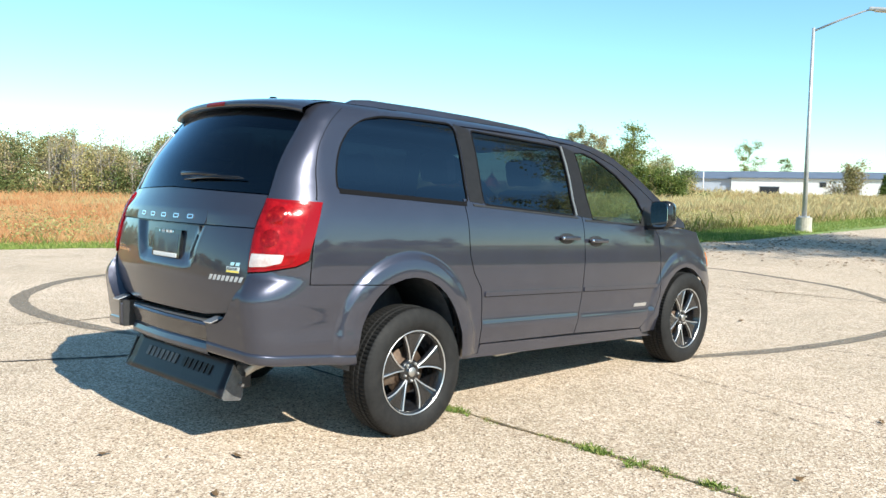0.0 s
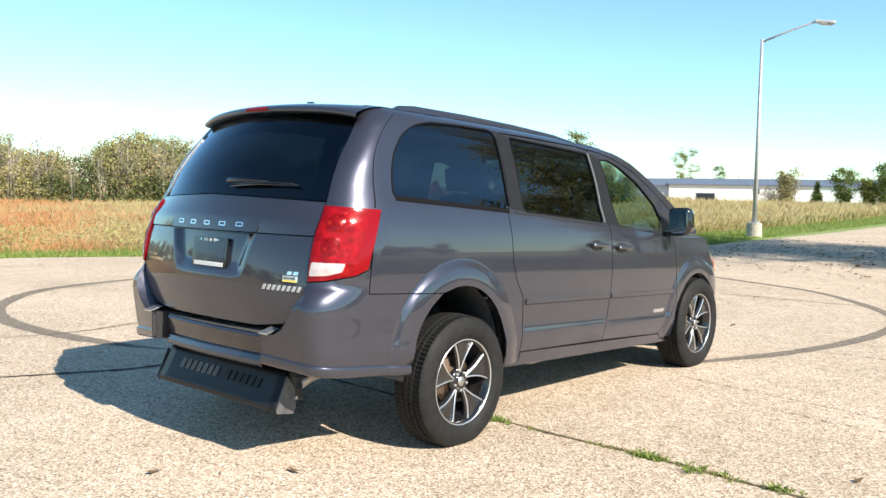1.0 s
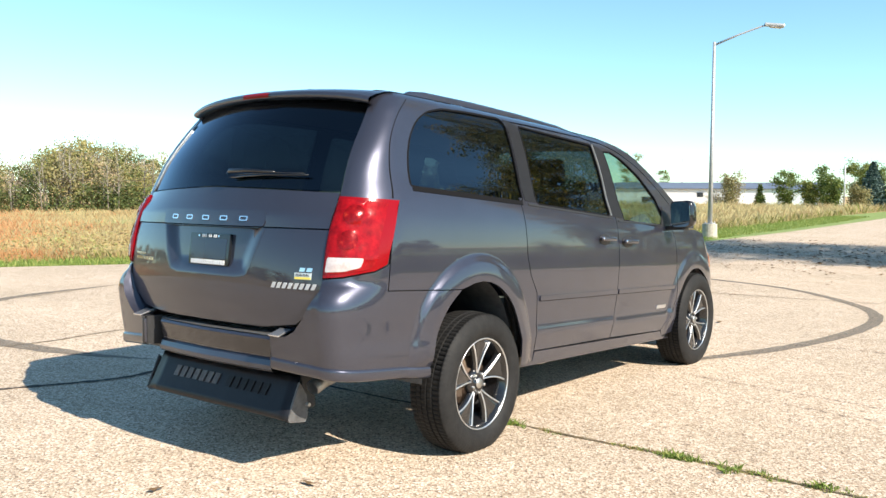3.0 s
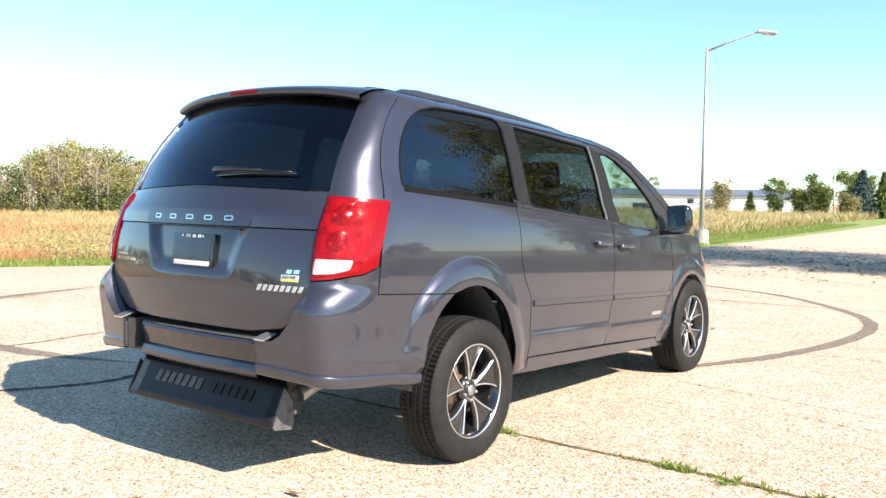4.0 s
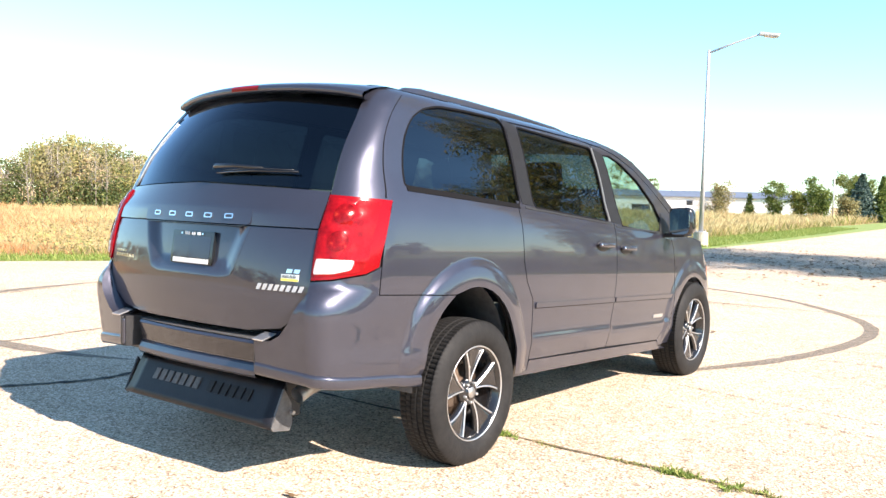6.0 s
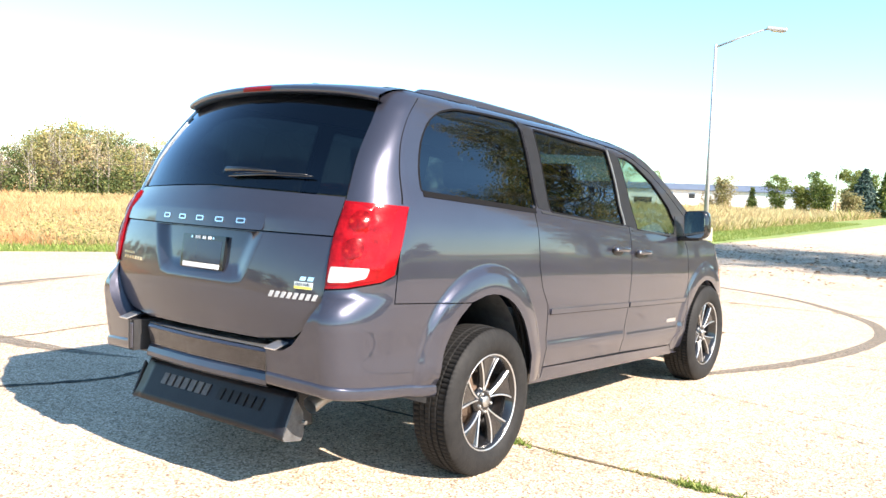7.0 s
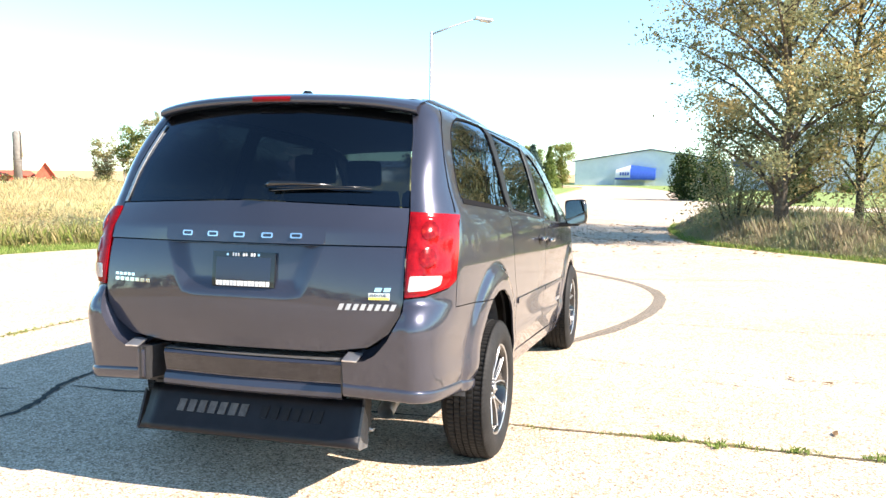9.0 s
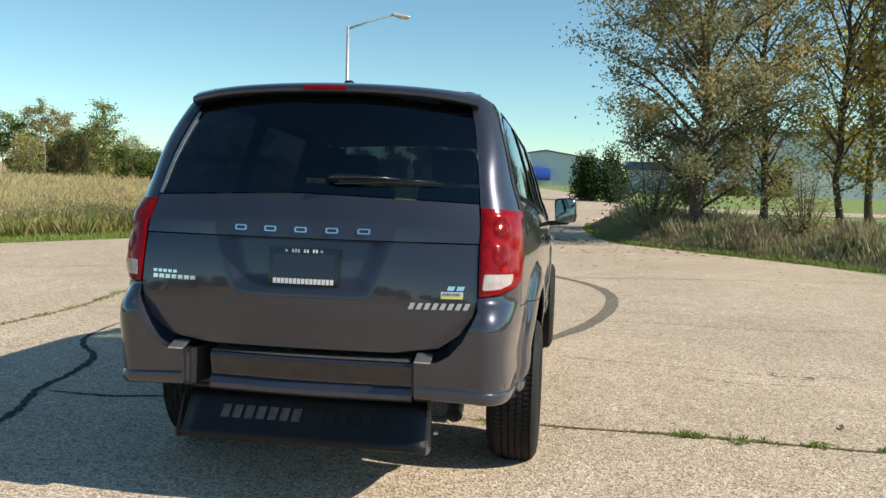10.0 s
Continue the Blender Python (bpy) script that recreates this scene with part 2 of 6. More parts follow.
def inside(x, y, poly):
    odd, j = False, len(poly) - 1
    for i in range(len(poly)):
        (xi, yi), (xj, yj) = poly[i], poly[j]
        if (yi > y) != (yj > y) and x < (xj - xi) * (y - yi) / (yj - yi) + xi:
            odd = not odd
        j = i
    return odd


# ---- ground ----
rings = [0, 20, 45, 80, 130, 220, 400, 800, 1600, 3000]
gv, gf = [(0.0, 0.0, -0.06)], []
for n, r in enumerate(rings[1:]):
    for k in range(48):
        gv.append((r * math.cos(k * math.tau / 48), r * math.sin(k * math.tau / 48), -0.06))
for k in range(48):
    gf.append((0, 1 + k, 1 + (k + 1) % 48))
    for n in range(len(rings) - 2):
        i = 1 + n * 48
        gf.append((i + k, i + 48 + k, i + 48 + (k + 1) % 48, i + (k + 1) % 48))
tagged(part("ground", mesh_of("ground", gv, gf, SOIL)), "tan and brown field soil under dry prairie grass", "ground", kind="structure")

# The turning circle at the end of the road, and the road that leads off it.
PAVED = [(7.6, 8.6), (6.3, 10.75), (5.5, 11.9), (3.94, 13.5), (2.1, 15.3), (1.4, 17.2), (1.2, 21.0), (1.5, 25.0), (2.0, 30.0), (3.6, 35.0), (9.0, 37.0), (50.0, 39.0), (50.0, 43.5), (9.0, 42.5), (4.0, 44.0), (1.2, 52.0),
         (0.6, 66.0), (-1.2, 84.0), (-4.0, 98.0), (-9.0, 110.0), (-30.0, 121.0), (-31.0, 115.0), (-14.0, 106.0), (-11.2, 98.0), (-9.8, 86.0), (-8.2, 60.0), (-7.2, 45.0), (-6.3, 30.0), (-6.1, 22.0), (-6.0, 17.5), (-6.6, 14.4), (-8.0, 11.6), (-9.6, 9.2), (-11.2, 5.6), (-12.6, 3.2), (-13.3, 1.2), (-13.6, -3.0), (-12.8, -7.0), (-9.5, -12.0),
         (-4.0, -14.6), (2.0, -14.6), (8.0, -11.5), (11.6, -6.0), (12.0, 0.0), (10.4, 5.0)]
pavement = tagged(sheet("pavement", PAVED, 0.0, CONCRETE, 0.12), "buff exposed-aggregate concrete turning circle and road", "pavement", kind="structure")
VERGE = [(-13.4, 1.4), (-12.7, 3.4), (-11.3, 5.8), (-9.7, 9.4), (-8.1, 11.8), (-6.8, 14.6), (-6.15, 18), (-6.2, 22), (-6.4, 30), (-7.3, 45), (-8.3, 60), (-11.1, 94), (-14.0, 93), (-12.0, 60), (-10.5, 45), (-9.4, 30), (-9.0, 22), (-8.2, 18), (-8.2, 15.2), (-9.3, 12.2), (-10.8, 9.9), (-12.4, 6.4), (-13.9, 3.8), (-14.6, 1.4)]
tagged(sheet("verge_lawn", VERGE, -0.03, LAWN, 0.03), "mown green grass verge beside the concrete", "grass", kind="structure")
FARLAWN = [(1.6, 53), (4.3, 45.0), (9.2, 43.4), (50, 44.4), (120, 60), (120, 160), (-60, 160), (-30.2, 121.6), (-9.2, 110.6), (-3.6, 98.4), (-0.8, 84.2), (1.0, 66.2)]
tagged(sheet("building_lawn", FARLAWN, -0.034, LAWN, 0.026), "mown green lawn round the low buildings", "grass", kind="structure")
EASTLAWN = [(1.7, 17.3), (2.3, 15.6), (4.1, 13.8), (5.7, 12.2), (6.5, 11.0), (9, 8), (13, 3), (60, 3), (60, 38.4), (9, 36.4), (4.0, 34.5), (2.4, 30), (1.8, 24.5), (1.5, 20.5)]
tagged(sheet("roadside_lawn", EASTLAWN, -0.03, LAWN, 0.03), "rough grass at the road's edge under the trees", "grass", kind="structure")

# ---- the van's form ----
SLOPE = -0.05  # the body sits nose-down


def curve(points):
    """A smooth curve through points, as a function."""
    xs, ys = np.array(points, float).T
    d = np.gradient(ys, xs)

    def at(x):
        x = min(max(x, xs[0]), xs[-1])
        i = min(int(np.searchsorted(xs, x, "right")) - 1, len(xs) - 2)
        h = xs[i + 1] - xs[i]
        t = (x - xs[i]) / h
        return float((1 + 2 * t) * (1 - t) ** 2 * ys[i] + t * (1 - t) ** 2 * h * d[i] + t * t * (3 - 2 * t) * ys[i + 1] + t * t * (t - 1) * h * d[i + 1])

    return at


side_width = curve([(0.28, 0.934), (0.4, 0.959), (0.5, 0.974), (0.58, 0.987), (0.64, 0.985), (0.8, 0.997), (1.0, 1.002), (1.15, 0.996), (1.28, 0.979), (1.36, 0.956), (1.42, 0.932), (1.6, 0.879), (1.75, 0.829), (1.84, 0.789), (1.89, 0.734), (1.915, 0.674)])
hatch_width = curve([(0.3, 0.784), (0.7, 0.784), (1.0, 0.779), (1.3, 0.769), (1.4, 0.757), (1.6, 0.727), (1.75, 0.697), (1.88, 0.645), (1.92, 0.615)])
corner_depth = curve([(0.3, 0.33), (1.0, 0.33), (1.3, 0.31), (1.4, 0.27), (1.52, 0.205), (1.66, 0.14), (1.8, 0.125), (1.92, 0.125)])
hatch_line = curve([(0.25, -0.985), (0.5, -1.018), (0.7, -1.044), (0.85, -1.060), (0.97, -1.056), (1.15, -1.033), (1.26, -1.013), (1.36, -0.985), (1.52, -0.915), (1.72, -0.775), (1.83, -0.685), (1.92, -0.60)])
hatch_bow = curve([(0.3, 0.085), (0.95, 0.088), (1.15, 0.105), (1.33, 0.15), (1.6, 0.155), (1.92, 0.15)])
nose_line = curve([(0.2, 3.98), (0.45, 4.04), (0.7, 4.05), (0.95, 4.0), (1.05, 3.93), (1.12, 3.80), (1.2, 3.6), (1.3, 3.3)])


def half_width(y, z):
    w = side_width(z)
    if y < 0.5:
        w -= (0.042 if z < 1.3 else 0.028) * ((0.5 - y) / 1.1) ** 2
    if y > 2.0:
        w -= 0.012 * (y - 2.0) ** 2
    return w


def body(v, z, off=0.0):
    """The body's skin: v runs from the hatch's middle (-1.75) over its edge (-1.0) and the rear corner to the flank (v = y from -0.6),
    and from 3.3 round the front corner to the nose (4.55); z is height above the sill's own level line."""
    def at(v, z):
        if v < -0.6:
            w, yb = hatch_width(z), hatch_line(z) + hatch_bow(z)
            if v < -1.0:
                s = (v + 1.75) / 0.75
                x, y = w * s, hatch_line(z) + hatch_bow(z) * s * s
            else:
                a = (v + 1.0) / 0.4 * math.pi / 2
                y = yb + corner_depth(z) * (1 - math.cos(a))
                x = w + (half_width(y, z) - w) * math.sin(a)
        elif v <= 3.3:
            shift, t = hatch_line(z) + hatch_bow(z) + corner_depth(z) + 0.6, min(max((v + 0.6) / 1.3, 0), 1)
            y = v + shift * (1 - t * t * (3 - 2 * t))
            x = half_width(y, z)
        else:
            n = nose_line(z) - 0.16
            if v < 3.8:
                a = (v - 3.3) / 0.5 * math.pi / 2
                x, y = 0.6 + (half_width(3.3, z) - 0.6) * math.cos(a), 3.3 + (n - 3.3) * math.sin(a)
            else:
                s = (4.55 - v) / 0.75
                x, y = 0.6 * s, n + 0.16 * (1 - s * s)
        return Vector((x, y, z + SLOPE * y))
    p = at(v, z)
    if off:
        e = 0.004
        n = (at(v + e, z) - at(v - e, z)).cross(at(v, z + e) - at(v, z - e))
        p = p + n.normalized() * off
    return p


def dense(loop, step):
    out = []
    for n, (a, b) in enumerate(loop):
        c, d = loop[(n + 1) % len(loop)]
        k = max(1, int(math.hypot(c - a, d - b) / step))
        out += [(a + (c - a) * i / k, b + (d - b) * i / k) for i in range(k)]
    return out


def rounded(loop, r, n=4):
    """The loop with its corners rounded to about r."""
    out, count = [], len(loop)
    for i in range(count):
        p, a, b = Vector(loop[i]), Vector(loop[i - 1]), Vector(loop[(i + 1) % count])
        k = min(r, (a - p).length * 0.45, (b - p).length * 0.45)
        s, e = p + (a - p).normalized() * k, p + (b - p).normalized() * k
        out += [tuple(s.lerp(p, t).lerp(p.lerp(e, t), t)) for t in (j / n for j in range(n + 1))]
    return out


def skin(name, outline, material, parent, holes=(), fn=body, thick=0.012, step=0.045, edge=0.0008, lift=0.0, mirror=False, label="", bend=None, extra=()):
    """A pressed panel: outline and holes in the body's own v and z, laid onto the form fn and given thickness and softened edges."""
    from mathutils.geometry import delaunay_2d_cdt
    loops = [dense(list(outline), step)] + [dense(list(h), step) for h in holes]
    pts, edges = [], []
    for l in loops:
        first = len(pts)
        pts += l
        edges += [(first + i, first + (i + 1) % len(l)) for i in range(len(l))]
    rim = np.array(pts)
    lo, hi = rim.min(0), rim.max(0)
    for i in range(int((hi[0] - lo[0]) / step) + 1):
        for j in range(int((hi[1] - lo[1]) / step) + 1):
            q = (lo[0] + (i + 0.5 * (j % 2)) * step, lo[1] + j * step)
            if inside(*q, loops[0]) and not any(inside(*q, h) for h in loops[1:]) and np.hypot(*(rim - q).T).min() > 0.45 * step:
                pts.append(q)
    pts += [q for q in extra if inside(*q, loops[0]) and not any(inside(*q, h) for h in loops[1:]) and np.hypot(*(rim - q).T).min() > 0.008]
    got, _, tris, *_ = delaunay_2d_cdt([Vector(p) for p in pts], edges, [], 0, 1e-6)
    tris = [t for t in tris if (lambda c: inside(*c, loops[0]) and not any(inside(*c, h) for h in loops[1:]))((sum(got[i].x for i in t) / 3, sum(got[i].y for i in t) / 3))]
    if mirror == "flip":
        tris = [tuple(reversed(t)) for t in tris]
    count = {}
    for t in tris:
        for a, b in ((t[0], t[1]), (t[1], t[2]), (t[2], t[0])):
            count[(a, b)] = 1
    rims = [(a, b) for a, b in count if (b, a) not in count]
    at_rim = {i for e in rims for i in e}
    n = len(got)

    def lay(u, w, deep=0.0):
        return fn(u, w, lift + (bend(u, w) if bend else 0) - deep)

    e = 0.003
    normals = [(lay(p.x + e, p.y) - lay(p.x - e, p.y)).cross(lay(p.x, p.y + e) - lay(p.x, p.y - e)).normalized() for p in got]
    for i, p in enumerate(got):
        out = (lay(p.x, p.y, -0.01) - lay(p.x, p.y)).normalized()
        if normals[i].dot(out) < 0.7:
            normals[i] = out
    verts = [lay(p.x, p.y, edge if i in at_rim else 0) for i, p in enumerate(got)]
    high = {i: n + 2 * k for k, i in enumerate(sorted(at_rim))}
    for i in sorted(at_rim):
        verts += [verts[i], lay(got[i].x, got[i].y, thick)]
        normals += [Vector((0, 0, 0))] * 2
    faces = [tuple(t) for t in tris] + [(high[b], high[a], high[a] + 1, high[b] + 1) for a, b in rims]
    me = mesh_of(name, verts, faces, material, True)
    me.normals_split_custom_set_from_vertices(normals)
    ob = part(name, me, None, parent, label)
    if mirror:
        flip = bpy.data.meshes.new(name)
        flip.from_pydata([(-v[0], v[1], v[2]) for v in verts], [], [tuple(reversed(f)) for f in faces])
        flip.materials.append(material)
        flip.polygons.foreach_set("use_smooth", [True] * len(flip.polygons))
        flip.normals_split_custom_set_from_vertices([(-q[0], q[1], q[2]) for q in normals])
        part(name, flip, None, parent, label)
    return ob

# ---- the van ----
def flake_paint():
    m = shader("grey_metallic_paint", (0.09, 0.08, 0.095), 0.30, 0.52, 1.0)
    m.node_tree.nodes["Principled BSDF"].inputs["Coat IOR"].default_value = 1.6
    m.node_tree.nodes["Principled BSDF"].inputs["Specular IOR Level"].default_value = 0.1
    b = m.node_tree.nodes["Principled BSDF"]
    at = node(m, "TexCoord").outputs["Object"]
    f = node(m, "TexNoise", Scale=900.0, Detail=2.0)
    link(m, at, f.inputs["Vector"])
    d = node(m, "TexNoise", Scale=3.0, Detail=6.0)
    link(m, at, d.inputs["Vector"])
    c = ramp(m, f.outputs[0], [(0.35, (0.035, 0.037, 0.053)), (0.65, (0.053, 0.056, 0.080))])
    link(m, blend(m, 1.0, c, ramp(m, d.outputs[0], [(0.3, (0.93, 0.92, 0.9)), (0.7, (1.05, 1.04, 1.02))]), "MULTIPLY"), b.inputs["Base Color"])
    r = node(m, "MapRange")
    link(m, d.outputs[0], r.inputs[0])
    r.inputs[3].default_value, r.inputs[4].default_value = 0.28, 0.34
    link(m, r.outputs[0], b.inputs["Roughness"])
    return m


PAINT = flake_paint()
SEAL = shader("seal_rubber", (0.006, 0.006, 0.007), 0.9, ior=1.2)
SATIN = textured("satin_grey_trim", [(0.3, (0.012, 0.012, 0.013)), (0.7, (0.018, 0.018, 0.020))], 30, 0.4, bump=0.03)
SATIN.node_tree.nodes["Principled BSDF"].inputs["Specular IOR Level"].default_value = 0.2
PLASTIC = textured("black_plastic", [(0.3, (0.012, 0.012, 0.013)), (0.7, (0.022, 0.022, 0.024))], 40, 0.5, bump=0.08)
ARCH = textured("arch_liner", [(0.3, (0.07, 0.072, 0.078)), (0.7, (0.125, 0.127, 0.133))], 20, 0.6, bump=0.2)
# Near-black colour that stands for the shade inside gaps.
GAP_SHADE = shader("gap_shade", (0.008, 0.008, 0.009), 0.8)
RUBBER = textured("tyre_rubber", [(0.3, (0.008, 0.008, 0.0085)), (0.7, (0.016, 0.0155, 0.015))], 25, 0.7, bump=0.1, big=(6, 0.85, 1.2))
TINT = pane("privacy_glass", (0.05, 0.065, 0.08), 0.10, (0.8, 0.89, 1.0))
TINT_REAR = pane("rear_privacy_glass", (0.06, 0.075, 0.09), 0.055, (0.72, 0.84, 1.0))
CLEAR = pane("clear_glass", (0.52, 0.64, 0.60), 0.06)
RUBBER.node_tree.nodes["Principled BSDF"].inputs["Specular IOR Level"].default_value = 0.3
CHROME = shader("chrome", (0.8, 0.8, 0.82), 0.12, 1.0)
ALLOY = textured("machined_alloy", [(0.3, (0.62, 0.62, 0.63)), (0.7, (0.74, 0.74, 0.75))], 60, 0.3, metal=0.9, bump=0.02)
GLOSS_BLACK = shader("gloss_black", (0.01, 0.01, 0.011), 0.18, 0.0, 0.6)
STEEL = textured("brushed_steel", [(0.3, (0.34, 0.33, 0.32)), (0.7, (0.5, 0.49, 0.47))], 30, 0.4, metal=0.9, bump=0.03)
RUST = textured("rusty_disc", [(0.3, (0.05, 0.028, 0.018)), (0.7, (0.12, 0.085, 0.06))], 20, 0.6, metal=0.5)
RED = shader("red_lamp_lens", (0.20, 0.002, 0.005), 0.15, 0.0, 0.25)
RED_DOME = textured("red_lamp_dome", [(0.3, (0.11, 0.002, 0.003)), (0.6, (0.22, 0.004, 0.006)), (0.8, (0.42, 0.03, 0.016))], 30, 0.16, 3, 0.05, 45.0, metal=0.2)
RED_DEEP = textured("red_lamp_reflector", [(0.3, (0.15, 0.002, 0.004)), (0.55, (0.27, 0.004, 0.007)), (0.75, (0.34, 0.008, 0.010))], 22, 0.15, 3, 0.02, 60.0, metal=0.1)
for m in (RED, RED_DEEP, RED_DOME):
    m.node_tree.nodes["Principled BSDF"].inputs["Specular IOR Level"].default_value = 0.25
    m.node_tree.nodes["Principled BSDF"].inputs["Coat Weight"].default_value = 0.08
LENS = textured("clear_lamp_lens", [(0.3, (0.34, 0.28, 0.28)), (0.5, (0.42, 0.37, 0.37)), (0.7, (0.52, 0.48, 0.48))], 30, 0.12, bump=0.06, coat=1.0)
MARK = shader("pale_lettering", (0.5, 0.51, 0.53), 0.35, 0.3)
AMBER = shader("amber_lamp", (0.85, 0.22, 0.02), 0.15, 0.0, 1.0)
WHITE = shader("white_lettering", (0.8, 0.8, 0.8), 0.4)
SEAT = textured("grey_seat_cloth", [(0.3, (0.10, 0.10, 0.105)), (0.7, (0.16, 0.16, 0.165))], 40, 0.9)
# Lighter copy of the seat cloth, with sunlight put into its colour.
SEAT_SUNLIT = textured("sunlit_headrest", [(0.3, (0.42, 0.42, 0.42)), (0.7, (0.55, 0.55, 0.54))], 40, 0.85)
TRIM_IN = textured("cabin_trim", [(0.3, (0.12, 0.12, 0.12)), (0.7, (0.17, 0.165, 0.16))], 30, 0.85)
LINER = textured("roof_lining", [(0.3, (0.38, 0.37, 0.35)), (0.7, (0.46, 0.45, 0.43))], 30, 0.95)
YELLOW = shader("yellow_badge", (0.75, 0.6, 0.12), 0.4)
PALE = shader("pale_badge", (0.5, 0.56, 0.58), 0.4)

van = thing("minivan", (-0.02, -0.015, 0), "dark grey metallic minivan parked on concrete, tail raised", "minivan")
van.rotation_euler = (0, 0, radians(0.8))


def on(y, zw):
    """The body's own v and z for a place on the flank, from y and height above the ground."""
    z, lo, hi = zw - SLOPE * y, -0.6, 3.3
    for _ in range(40):
        mid = (lo + hi) / 2
        lo, hi = (mid, hi) if body(mid, z).y < y else (lo, mid)
    return (lo, z)


def shrink(loop, d):
    """The loop drawn in by about d."""
    out, n = [], len(loop)
    area = sum(loop[i][0] * loop[(i + 1) % n][1] - loop[(i + 1) % n][0] * loop[i][1] for i in range(n))
    for i in range(n):
        a, p, b = Vector(loop[i - 1]), Vector(loop[i]), Vector(loop[(i + 1) % n])
        t = ((p - a).normalized() + (b - p).normalized())
        t = t.normalized() if t.length > 1e-6 else (b - a).normalized()
        k = d if area > 0 else -d
        out.append((p.x - t.y * k, p.y + t.x * k))
    return out


def arch(cy, zc, r, top, n=20, a0=180, a1=0):
    """An arch's edge over a wheel, in v and z."""
    out = []
    for k in range(n + 1):
        a = radians(a0 + (a1 - a0) * k / n)
        out.append((cy + r * math.cos(a), zc + (top - zc) * math.sin(a)))
    return out


QWIN = [on(*p) for p in [(-0.47, 1.426), (-0.497, 1.432), (-0.495, 1.46), (-0.475, 1.56), (-0.41, 1.69), (-0.34, 1.765), (-0.24, 1.82), (-0.09, 1.85), (0.16, 1.85), (0.51, 1.838), (0.508, 1.66), (0.492, 1.345)]]
QWIN = rounded(QWIN, 0.05, 3)
SWIN = [on(*p) for p in [(0.655, 1.805), (0.652, 1.65), (0.635, 1.335), (1.57, 1.245), (1.582, 1.52), (1.572, 1.735)]]
SWIN = rounded(SWIN, 0.03, 3)
FWIN = [on(*p) for p in [(1.74, 1.695), (1.755, 1.55), (1.775, 1.215), (2.3, 1.158), (2.52, 1.185), (2.44, 1.36), (2.22, 1.535), (1.99, 1.655), (1.85, 1.695)]]
SEAM1 = [(0.44, 1.395), (0.455, 1.2), (0.462, 1.06), (0.50, 0.94), (0.57, 0.84), (0.588, 0.7), (0.585, 0.485)]
SEAM2 = [(1.60, 1.838), (1.625, 1.6), (1.64, 1.36), (1.65, 1.25), (1.655, 1.0), (1.63, 0.7), (1.585, 0.485)]
SEAM3 = [(2.60, 1.27), (2.66, 1.18), (2.69, 0.98), (2.68, 0.72), (2.62, 0.60), (2.46, 0.47)]
R_ARCH = arch(0.0, 0.42, 0.405, 0.925)
F_ARCH = arch(3.078, 0.50, 0.40, 0.945)
PILLAR = [(1.5, 1.895), (1.75, 1.885), (2.0, 1.85), (2.25, 1.775), (2.5, 1.655), (2.75, 1.515), (2.95, 1.40), (3.1, 1.315)]
gap = 0.0035


def moved(loop, dv, dz=0.0):
    return [(v + dv, z + dz) for v, z in loop]


WELLS = ((0.0, 0.42, 0.405, 0.925, 0.036), (3.078, 0.50, 0.40, 0.945, 0.018))


def well_rings():
    """Points on rings round the wheel openings, to carry the flare's creases."""
    out = []
    for cy, zc, r, top, _ in WELLS:
        for d in (0.012, 0.03, 0.055, 0.08, 0.095, 0.108, 0.12, 0.132, 0.143, 0.152):
            for k in range(61):
                a = math.pi * k / 60
                out.append((cy + (r + d) * math.cos(a), zc + (top - zc + d) * math.sin(a)))
            out += [(cy + s * (r + d), zc - 0.03 * k) for s in (-1, 1) for k in range(1, 3)]
    return out


RINGS = well_rings()


def bulge(v, z):
    """The flared band round the wheel openings and the swage line of the flank."""
    out = 0.0
    for cy, zc, r, top, lip in WELLS:
        a = math.atan2(max(z - zc, 0) / (top - zc), abs(v - cy) / r)
        d = math.hypot(v - cy, max(z - zc, 0)) - math.hypot(r * math.cos(a), (top - zc) * math.sin(a))
        if d < 0.15:
            t = min((0.15 - d) / 0.055, 1)
            k = min(max((z - 0.42) / 0.12, 0), 1) if v < cy else 1
            out += k * lip * (0.6 * t * t * (3 - 2 * t) + 0.4 * (lambda q: q * q * (3 - 2 * q))(min(max((0.13 - d) / 0.1, 0), 1)))
    return out + 0.0045 * math.exp(-(((z - 0.60) / 0.018) ** 2)) * (1 if 0.56 < v < 2.62 else 0)


LAMP = [(-1.0, 0.945), (-0.86, 0.955), (-0.715, 0.985), (-0.662, 1.018), (-0.652, 1.15), (-0.656, 1.328), (-1.0, 1.335)]
quarter = ([(-0.645, 1.02)] + [(-0.644, 0.893)] + [(-0.40, 0.889)] + [(-0.166, 0.889)] + [p for p in R_ARCH if p[0] > -0.14]
           + [(0.405, 0.425), (0.58, 0.425)] + SEAM1[::-1] + [on(0.515, 1.36), on(0.545, 1.80), (0.55, 1.86), (0.9, 1.865), (1.45, 1.86), (1.49, 1.855)]
           + [(1.5, 1.897), (0.6, 1.908), (-0.2, 1.908), (-1.0, 1.90)] + LAMP[:-4:-1])
quarter = [p for n, p in enumerate(quarter) if p != quarter[n - 1]]
skin("body_side", quarter, PAINT, van, [QWIN], bend=bulge, extra=RINGS, mirror=True)
skin("tail_lamp", shrink(LAMP, 0.003), RED, van, lift=0.008, step=0.03, thick=0.03, mirror=True, label="red and clear tail lamp")
SDOOR = moved(SEAM1[::-1], gap * 2) + [on(0.53, 1.36), on(0.56, 1.80), (0.57, 1.852), (1.46, 1.852)] + SEAM2
skin("sliding_door", SDOOR, PAINT, van, [SWIN], bend=bulge, extra=RINGS, mirror=True)
